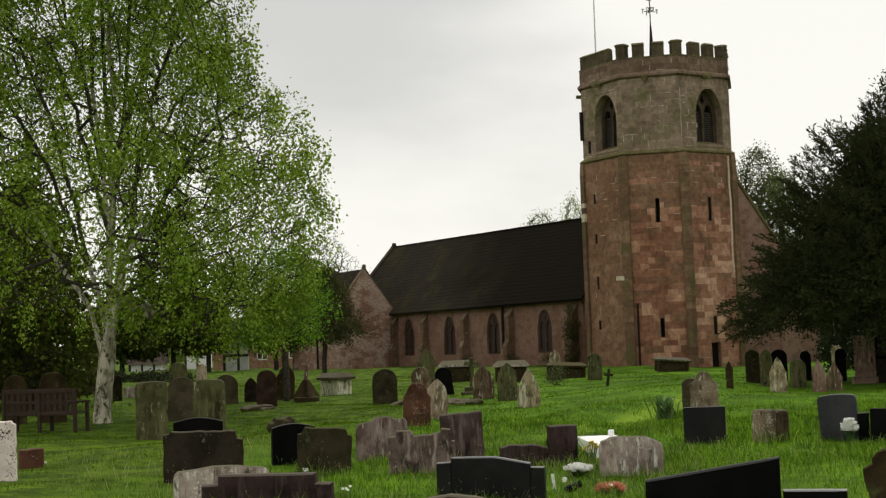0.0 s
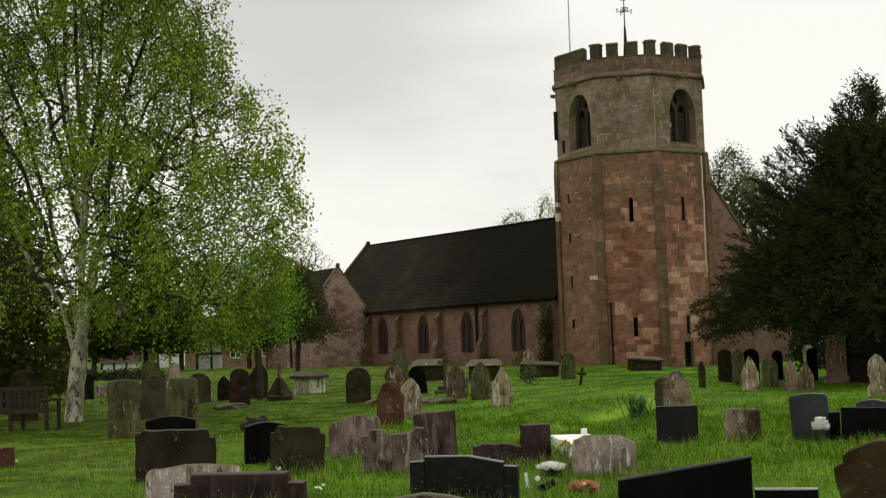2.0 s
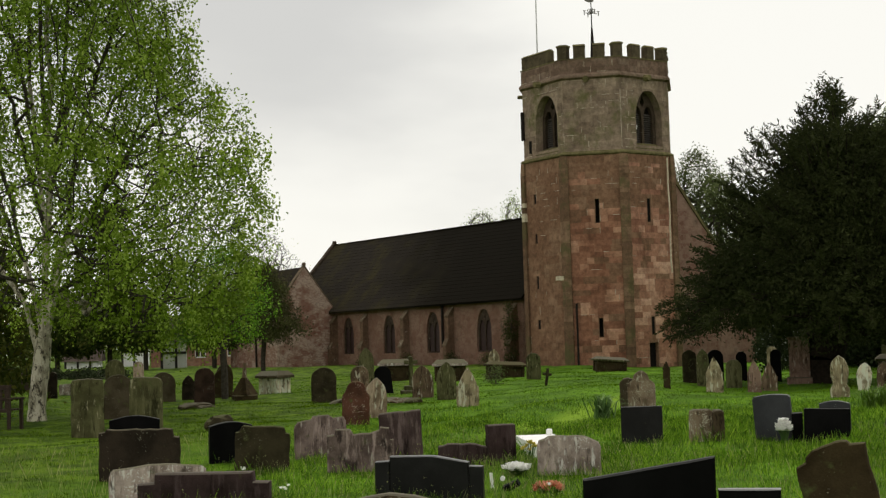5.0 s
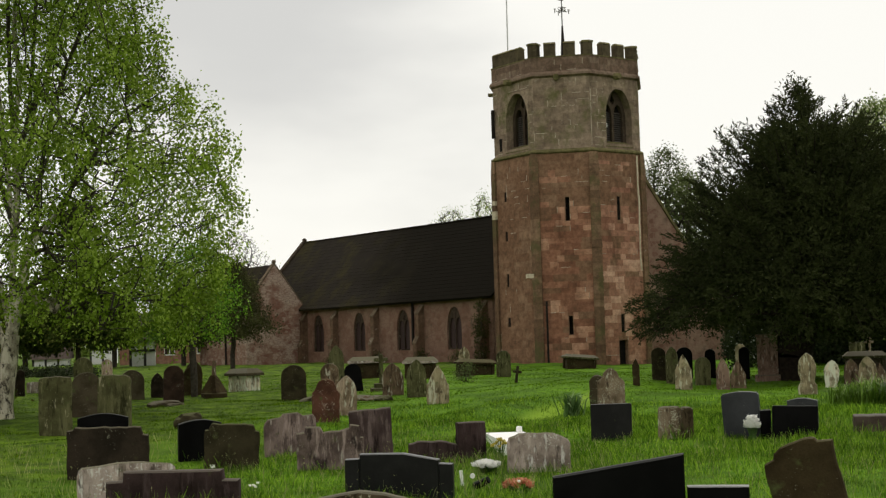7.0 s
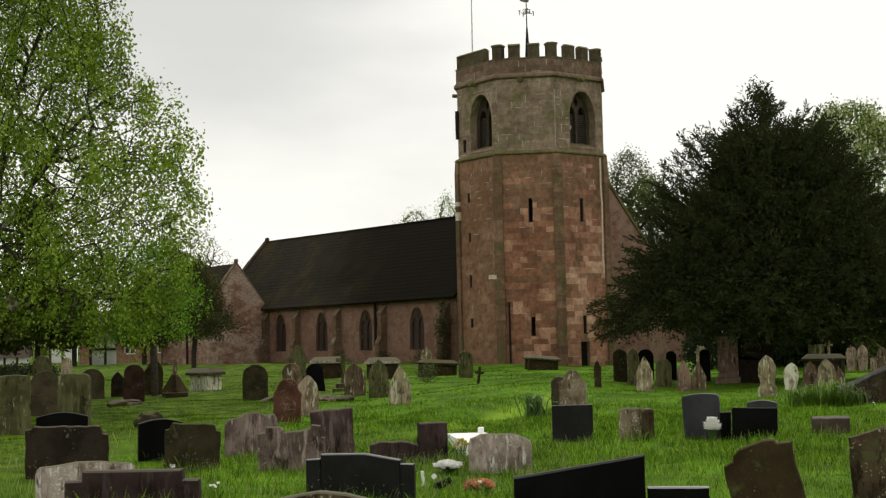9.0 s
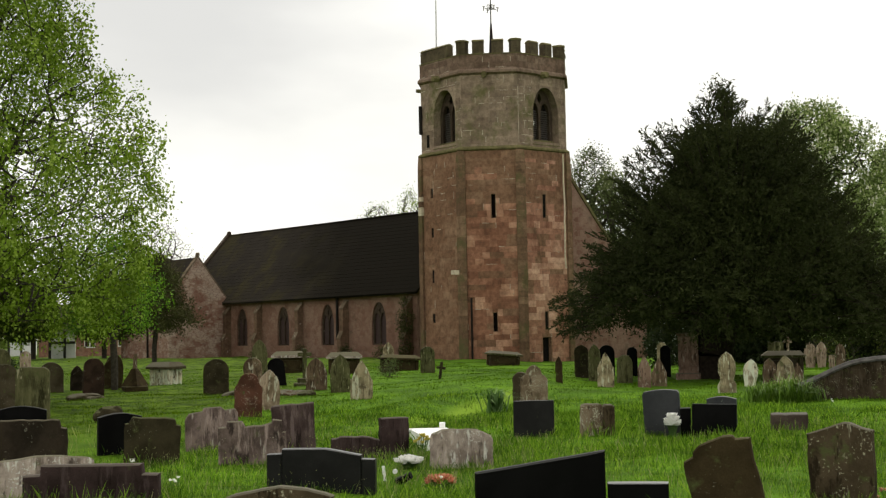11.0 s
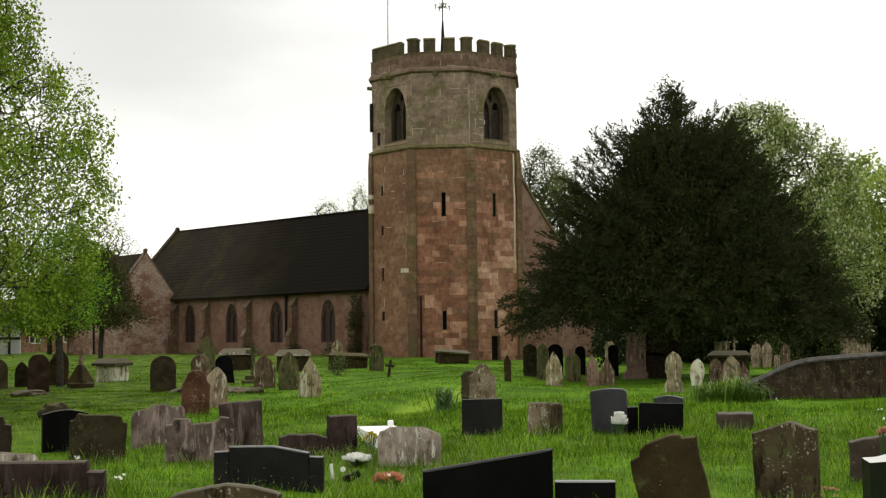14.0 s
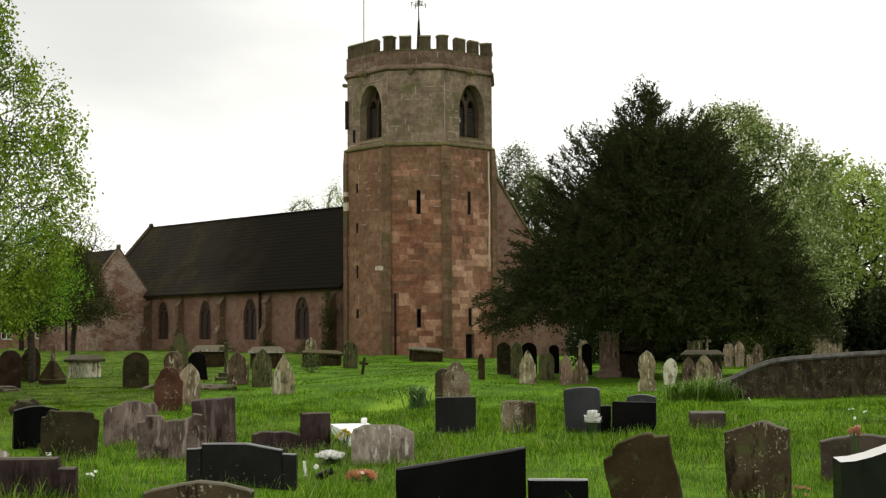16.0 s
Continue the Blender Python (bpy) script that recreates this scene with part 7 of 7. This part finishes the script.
# ---- plants ----
def tuft(x, y, n, h, r, mat, label, seed, width=0.03, name="plant_clump", bend0=0.15, bend1=0.75):
    rnd = np.random.default_rng(seed)
    a = rnd.uniform(0, 2 * math.pi, n)
    root = np.stack((rnd.normal(0, r * 0.35, n), rnd.normal(0, r * 0.35, n), np.zeros(n)), 1)
    out = np.stack((np.cos(a), np.sin(a), np.zeros(n)), 1)
    L = h * rnd.uniform(0.7, 1.15, n)[:, None]
    bend = rnd.uniform(bend0, bend1, n)[:, None]
    side = np.stack((-np.sin(a), np.cos(a), np.zeros(n)), 1) * width / 2
    up = np.array((0, 0, 1.0))
    p1 = root + out * L * bend * 0.3 + up * L * 0.6
    p2 = root + out * L * bend * 0.9 + up * L * np.maximum(0.15, 1 - bend * 0.45)
    v = np.stack((root - side, root + side, p1 + side * 0.9, p1 - side * 0.9, p2), 1).reshape(-1, 3)
    b = np.arange(n)[:, None] * 5
    f = np.concatenate((b + np.array([[0, 1, 2]]), b + np.array([[0, 2, 3]]), b + np.array([[3, 2, 4]])))
    ob = new(name, fast_mesh(name, v, f, mat))
    ob.location = (x, y, gz(x, y) - 0.03)
    return tagged(ob, label, "plant")


tuft(-0.55, 27.64, 64, 0.72, 0.28, DAFF, "clump of grey-green daffodil leaves", 201, 0.048, bend0=0.3, bend1=1.25)
for k, (x, y, h) in enumerate(((5.25, 30.0, 0.7), (5.75, 29.8, 0.9), (6.15, 29.95, 0.6))):
    tuft(x, y, 300, 0.9 * h, 0.45, TUFT, "clump of long arching grass leaves beside a wall", 210 + k, 0.017, bend0=0.3, bend1=1.4)
for k, (x, y) in enumerate(((4.1, 12.1), (3.7, 12.3), (4.4, 12.4))):
    tuft(x, y, 160, 0.22, 0.3, BLADE, "tuft of long grass beside a headstone", 220 + k, 0.012)
rnd = np.random.default_rng(230)
tree("shrub", -4.75, 49.0, "small brown-green shrub in the grass", [(0, 0, -0.05), (0, 0, 0.2)], in_shape(60, rnd, curve_of((0, 0.3), (0.5, 0.45), (1, 0.2)), 0.05, 0.62, hollow=0.2), FAR_LEAF, BARK, 0.03, 10, 0.09, 0.07, 231)
for k, (x, y, s) in enumerate(((13.2, 56.0, 0.6), (12.0, 55.0, 0.5), (15.0, 56.5, 0.5))):
    rnd = np.random.default_rng(240 + k)
    tree("shrub", x, y, "yellow-green flowering shrub under trees", [(0, 0, -0.05), (0, 0, 0.3)], in_shape(90, rnd, curve_of((0, s), (0.5, s), (1, 0.2)), 0.2, 1.6, hollow=0.2), HEDGE_LEAF, BARK, 0.03, 8, 0.12, 0.1, 250 + k)

# ---- grass blades ----
def blades(n, r0, r1, a0, a1, h, w, mat, name, label, seed, lean=0.35, clump=True, keep=None):
    rnd = np.random.default_rng(seed)
    d = np.sqrt(rnd.uniform(r0 ** 2, r1 ** 2, n))
    a = np.radians(rnd.uniform(a0, a1, n))
    x, y = d * np.sin(a), d * np.cos(a)
    if keep is not None:
        ok = keep(x, y, rnd.uniform(0, 1, n))
        d, a, x, y = d[ok], a[ok], x[ok], y[ok]
        n = len(x)
    if clump:
        k = np.zeros(n)
        for f in (0.5, 0.9, 1.6, 2.7, 4.4, 7.0):
            for _ in range(3):
                q, ph = rnd.uniform(0, math.pi), rnd.uniform(0, 2 * math.pi)
                k += np.sin(f * (x * math.cos(q) + y * math.sin(q)) + ph) / 4.2
        tall = 0.8 + 0.5 * np.clip(k, -0.9, 1.2)
    else:
        tall = np.ones(n)
    h = (h * tall * rnd.uniform(0.5, 1.3, n))[:, None]
    t = rnd.uniform(0, 2 * math.pi, n)
    side = np.stack((np.cos(t), np.sin(t), np.zeros(n)), 1) * (w * d / d.mean())[:, None] / 2
    root = np.stack((x, y, ground_z(x, y) - 0.01), 1)
    tip = root + np.concatenate((rnd.normal(0, lean, (n, 2)), np.ones((n, 1))), 1) * h
    mid = root * 0.45 + tip * 0.55 + np.array((0, 0, 1)) * h * 0.08
    v = np.stack((root - side, root + side, mid, tip), 1)
    v[:, 2] += side * 0.6
    v = v.reshape(-1, 3)
    b = np.arange(n)[:, None] * 4
    f = np.concatenate((b + np.array([[0, 1, 2]]), b + np.array([[0, 2, 3]])))
    return tagged(new(name, fast_mesh(name, v, f, mat)), label, "grass", kind="stuff")


def worn_track(x, y):
    """How worn the grass is along the trodden track, 0 to 1."""
    u = x + 2.6 - 0.19 * (y - 24)
    return np.exp(-((u - 0.55) / 0.45) ** 2) * np.clip((y - 22) / 2, 0, 1) * np.clip((37 - y) / 3, 0, 1)


def patchy(x, y):
    """Small bare gaps between the tufts, 0 to 1."""
    return 0.5 + 0.25 * np.sin(5.3 * x + 2.1 * y) * np.sin(4.1 * y - 1.7 * x) + 0.25 * np.sin(11.0 * x - 3.0 * y + 1) * np.sin(9.0 * y + 4.0 * x)


def near_part(x, y, u):
    return u < (1 - 0.5 * worn_track(x, y)) * np.clip(1.7 * patchy(x, y), 0.25, 1) * np.clip((x + 6.5) / 2.5, 0, 1) * np.clip((34 - np.hypot(x, y)) / 12, 0, 1)


def far_part(x, y, u):
    return u < (1 - 0.5 * worn_track(x, y)) * np.clip((x + 11.0 + (y > 38) * 25) / 3, 0, 1) * np.clip((np.hypot(x, y) - 20) / 8, 0, 1)


blades(640000, 8.5, 34, -32, 21, 0.088, 0.0068, BLADE, "grass", "long green churchyard grass", 301, 0.28, keep=near_part)
blades(165000, 20, 66, -31, 21, 0.042, 0.029, SHORT, "grass", "shorter green churchyard grass", 302, keep=far_part)
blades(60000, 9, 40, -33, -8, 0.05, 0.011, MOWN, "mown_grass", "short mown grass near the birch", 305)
blades(60000, 8.5, 28, -26, 21, 0.15, 0.0055, BLADE, "tall_grass", "taller tufts of green grass", 304, 0.26, keep=near_part)
blades(5000, 9, 24, -26, 21, 0.17, 0.0035, SEED, "grass_stalks", "dry grass stalks and seed heads", 303, 0.2, False)

def stalky(x, y, u):
    return (np.abs(x + 0.9 - 0.35 * np.sin(3 * y)) < 1.1) & (y > 14.2) & (y < 17.2) & (u < 0.5)


def seed_heads(n, seed):
    """Thin stalks, each with a small pale seed head."""
    rnd = np.random.default_rng(seed)
    d, a = np.sqrt(rnd.uniform(13.0 ** 2, 18.5 ** 2, n)), np.radians(rnd.uniform(-22, 18, n))
    x, y = d * np.sin(a), d * np.cos(a)
    top = np.stack((x + rnd.normal(0, 0.03, n), y, ground_z(x, y) + rnd.uniform(0.1, 0.27, n)), 1)
    v, f = leaves(top, 2, 0.005, 0.016, rnd, -0.6, 0.5)
    return tagged(new("seed_heads", fast_mesh("seed_heads", v, f, SEED)), "small pale heads of flowering grass", "grass", kind="stuff")


blades(9000, 9.5, 18, -22, 14, 0.2, 0.003, SEED, "grass_stalks", "dry grass stalks in the near grass", 306, 0.2, False, stalky)
seed_heads(1300, 307)

# creeper on the corner of the nave, weeds along the tower foot
rnd = np.random.default_rng(260)
tree("ivy", *(NAVE @ Vector((-0.4, 0.5, 0))).xy, "dark ivy climbing the nave corner buttress", [(0, 0, -0.05), (0, 0, 1.0), (0.1, 0, 2.4)], in_shape(150, rnd, curve_of((0, 0.4), (0.4, 0.28), (0.8, 0.42), (1, 0.15)), 0.1, 3.6, hollow=0.2), OLIVE_LEAF, BARK, 0.04, 16, 0.11, 0.11, 261)
for k, q in enumerate((1.4, 5.2, 10.6, 16.4)):
    rnd = np.random.default_rng(270 + k)
    tree("shrub", *(NAVE @ Vector((q, 0.9, 0))).xy, "dull green weeds against the nave wall", [(0, 0, -0.05), (0, 0, 0.3)], in_shape(60, rnd, curve_of((0, 0.6), (0.5, 0.45), (1, 0.1)), 0.1, 0.75, hollow=0.2), OLIVE_LEAF, BARK, 0.03, 12, 0.13, 0.08, 280 + k)

def white_blossom(t, nodes, load, rnd):
    """Small white flowers at the twig ends."""
    tip = nodes[load <= 1]
    v, f = leaves(tip, 3, 0.1, 0.07, rnd, 0.0, 0.9)
    ob = new("blossom", fast_mesh("blossom", v, f, WHITEPETAL))
    ob.parent = t
    tagged(ob, "small white flowers", kind="stuff")


# ---- dark hedge and shrubs behind the yew ----
for k in range(8):
    x, y, r, h = 11.5 + 3.4 * k, 66.0 + 5.0 * math.sin(k * 1.7) - (k > 5) * 4.0, 2.6, (3.0, 3.4, 3.7, 3.5, 3.5, 3.3, 3.4, 3.2)[k]
    rnd = np.random.default_rng(401 + k)
    tree("hedge_bush", x, y, "dark overgrown evergreen hedge bush", [(0, 0, -0.1), (0, 0, 0.8), (0, 0, 1.6)],
         in_shape(260, rnd, curve_of((0, r), (0.5, r), (0.85, r * 0.7), (1, r * 0.2)), 0.1, h, hollow=0.3), HEDGE_DARK, BARK, 0.12, 70, 0.32, 0.22, 420 + k, 0.2)

for k, (x, y) in enumerate(((5.6, 91.0), (8.4, 90.0), (10.6, 84.0), (13.0, 86.0))):
    rnd = np.random.default_rng(411 + k)
    tree("hedge_bush", x, y, "dark overgrown evergreen hedge bush", [(0, 0, -0.1), (0, 0, 0.8), (0, 0, 1.6)],
         in_shape(220, rnd, curve_of((0, 1.8), (0.5, 1.9), (0.85, 1.3), (1, 0.4)), 0.05, 3.2, hollow=0.3), HEDGE_DARK, BARK, 0.12, 42, 0.3, 0.26, 450 + k, 0.2)

# low shrubs along the far side, under the birch's view
for k, (x, y) in enumerate(((-34.5, 76.0), (-32.4, 73.5), (-29.6, 72.0), (-27.4, 69.0), (-36.8, 77.5), (-31.0, 66.0))):
    rnd = np.random.default_rng(431 + k)
    tree("shrub", x, y, "low dark shrub at the churchyard edge", [(0, 0, -0.05), (0, 0, 0.3)],
         in_shape(90, rnd, curve_of((0, 1.3), (0.5, 1.4), (1, 0.4)), 0.02, 0.5, hollow=0.2), HEDGE_DARK, BARK, 0.04, 22, 0.12, 0.16, 460 + k, 0.2)

# ivy over the pedestal tomb's cornice
rnd = np.random.default_rng(491)
tree("ivy", 16.5, 57.1, "dull green ivy grown over a pedestal tomb", [(0, 0, -0.05), (0.05, 0, 0.7), (0, 0, 1.3)],
     in_shape(60, rnd, curve_of((0, 0.16), (0.5, 0.4), (1, 0.2)), 1.1, 1.9, hollow=0.2), OLIVE_LEAF, BARK, 0.03, 14, 0.11, 0.1, 492, 0.2, extra=white_blossom)

# hawthorn in white flower beyond the yew
for k, (x, y) in enumerate(((6.1, 59.5), (6.9, 60.2))):
    rnd = np.random.default_rng(481 + k)
    tree("hawthorn_shrub", x, y, "small dark shrub sprinkled with white blossom", [(0, 0, -0.05), (0, 0, 0.4), (0, 0, 0.9)],
         in_shape(120, rnd, curve_of((0, 0.5), (0.5, 0.8), (1, 0.2)), 0.2, 2.1, hollow=0.2), HEDGE_DARK, BARK, 0.04, 26, 0.16, 0.14, 485 + k, 0.2, extra=white_blossom)

# ---- tower masonry: single blocks on the two faces towards the graveyard, joined courses elsewhere ----
def block_mesh():
    bm = one_box((0, 0, 0), (1, 1, 1))
    for v in bm.verts:
        if v.co.y < 0.5:
            v.co.x = 0.5 + (v.co.x - 0.5) * 0.995
            v.co.z = 0.5 + (v.co.z - 0.5) * 0.99
    me = mesh_of(bm, "stone_block")
    return me


def courses(w, z0, z1, holes, rnd, margin=0.26, low=0.3, high=0.46):
    """Rectangles of masonry blocks (x0, x1, z0, z1, how far proud), broken round the openings."""
    out, z = [], z0
    while z < z1 - 0.15:
        h = min(rnd.uniform(low, high), z1 - z)
        x = margin
        while x < w - margin - 0.08:
            b = rnd.uniform(0.38, 1.05)
            e = min(x + b, w - margin)
            if w - margin - e < 0.2:
                e = w - margin
            spans = [(x, e)]
            for ring in holes:
                hx0, hx1 = min(p[0] for p in ring) - 0.03, max(p[0] for p in ring) + 0.03
                hz0, hz1 = min(p[1] for p in ring) - 0.03, max(p[1] for p in ring) + 0.03
                if z < hz1 and z + h > hz0 and x <= hx0 < e:
                    out += [(hx0 + 0.006, hx1 - 0.006, p + 0.006, q - 0.006, 0.01) for p, q in ((z, hz0), (hz1, z + h)) if q - p > 0.05]
                if z < hz1 and z + h > hz0:
                    spans = [q for a, c in spans for q in ((a, min(c, hx0)), (max(a, hx1), c)) if q[1] - q[0] > 0.06]
            for a, c in spans:
                out.append((a + 0.002, c - 0.002, z + 0.002, z + h - 0.002, rnd.uniform(0.004, 0.012)))
            x = e
        z += h
    return out


def joined_blocks(parent, rects, mat, name, m):
    v, f = [], []
    for x0, x1, z0, z1, d in rects:
        b = len(v)
        e = 0.006
        v += [(x0, 0, z0), (x1, 0, z0), (x1, 0, z1), (x0, 0, z1), (x0 + e, -d, z0 + e), (x1 - e, -d, z0 + e), (x1 - e, -d, z1 - e), (x0 + e, -d, z1 - e)]
        f += [(b + 4, b + 5, b + 6, b + 7), (b, b + 1, b + 5, b + 4), (b + 1, b + 2, b + 6, b + 5), (b + 2, b + 3, b + 7, b + 6), (b + 3, b, b + 4, b + 7)]
    ob = new(name, fast_mesh(name, v, f, mat))
    ob.parent = parent
    ob.matrix_local = m
    return tagged(ob, "courses of weathered sandstone blocks", kind="stuff")


def mortar(parent, rects, chance, m, rnd):
    """Repointed joints: pale lime along some edges of the blocks, where chance(x, z) lets it."""
    v, f = [], []
    for x0, x1, z0, z1, d in rects:
        for a, b, c, e in ((x0 - 0.014, x1, z0 - 0.014, z0 + 0.011), (x0 - 0.014, x0 + 0.013, z0, z1)):
            if rnd.random() < chance((x0 + x1) / 2, (z0 + z1) / 2):
                cut, tail = rnd.uniform(0.0, 0.5), rnd.uniform(0.0, 0.4)
                if b - a > e - c:
                    a, b = a + (b - a) * cut, b - (b - a) * tail * (1 - cut)
                elif rnd.random() < 0.5:
                    c = c + (e - c) * cut
                k, y = len(v), -d - 0.004
                v += [(a, 0, c), (b, 0, c), (b, 0, e), (a, 0, e), (a, y, c), (b, y, c), (b, y, e), (a, y, e)]
                f += [(k + 4, k + 5, k + 6, k + 7), (k, k + 1, k + 5, k + 4), (k + 1, k + 2, k + 6, k + 5), (k + 2, k + 3, k + 7, k + 6), (k + 3, k, k + 4, k + 7)]
    if v:
        ob = new("mortar_joint", fast_mesh("mortar_joint", v, f, LIMEJOINT))
        ob.parent = parent
        ob.matrix_local = m
        tagged(ob, "pale repointed mortar joints", kind="stuff")


rblock = random.Random(77)
rjoint = random.Random(78)
SHARED = {}
for key, mat in (("red", RED), ("bright", BRIGHT), ("dull", DULL)):
    SHARED[key] = block_mesh()
    SHARED[key].materials.append(mat)
for i, key in ((0, "red"), (1, "bright")):
    m, w = face_frame(LOW, i)
    rects = courses(w, -0.2, 10.95, LOW_HOLES[i], rblock, 0.26, 0.27, 0.4)
    mortar(church_tower, rects, lambda x, z: 0.09 if z > 6.0 else 0.03, m, rjoint)
    for x0, x1, z0, z1, d in rects:
        ob = new("stone_block", SHARED["dull" if rblock.random() < (0.75 if z0 > 8.3 else 0.15) else key])
        ob.parent = church_tower
        ob.matrix_local = m @ Matrix.Translation((x0, -d, z0)) @ Matrix.Diagonal((x1 - x0, d + 0.05, z1 - z0, 1))
for i in (2, 6, 7):
    m, w = face_frame(LOW, i)
    rects = courses(w, -0.2, 10.95, LOW_HOLES.get(i, []), rblock)
    joined_blocks(church_tower, rects, RED if i != 7 else DULL, "wall_masonry", m)
    mortar(church_tower, rects, lambda x, z: 0.35 if z > 9.0 and x > 1.2 else 0.04, m, rjoint)
for i in (0, 1, 2, 6, 7):
    m, w = face_frame(HIGH, i)
    hole = [[(w / 2 - 0.68, 11.8), (w / 2 + 1.28, 15.02)]] if i % 2 else []
    rects = courses(w, 11.8, 15.5, hole, rblock, 0.02)
    joined_blocks(church_tower, rects, GREY, "belfry_masonry", m)
    mortar(church_tower, rects, (lambda x, z: 0.7 if x < 0.9 else 0.08) if i == 1 else (lambda x, z: 0.16 if x < 2.2 else 0.3) if i == 0 else (lambda x, z: 0.15), m, rjoint)
    m, w = face_frame(PAR, i)
    rects = courses(w, 15.95, Z3 - 0.02, [], rblock, 0.02, 0.28, 0.36)
    joined_blocks(church_tower, rects, PARAPET, "parapet_masonry", m)
    mortar(church_tower, rects, lambda x, z: 0.3 if i in (0, 7) else 0.15, m, rjoint)
for i in (0, 1):
    # upper strip under the string course
    m, w = face_frame(LOW, i)
    joined_blocks(church_tower, courses(w, 10.98, 11.36, [], rblock, 0.1), DULL, "wall_masonry", m)
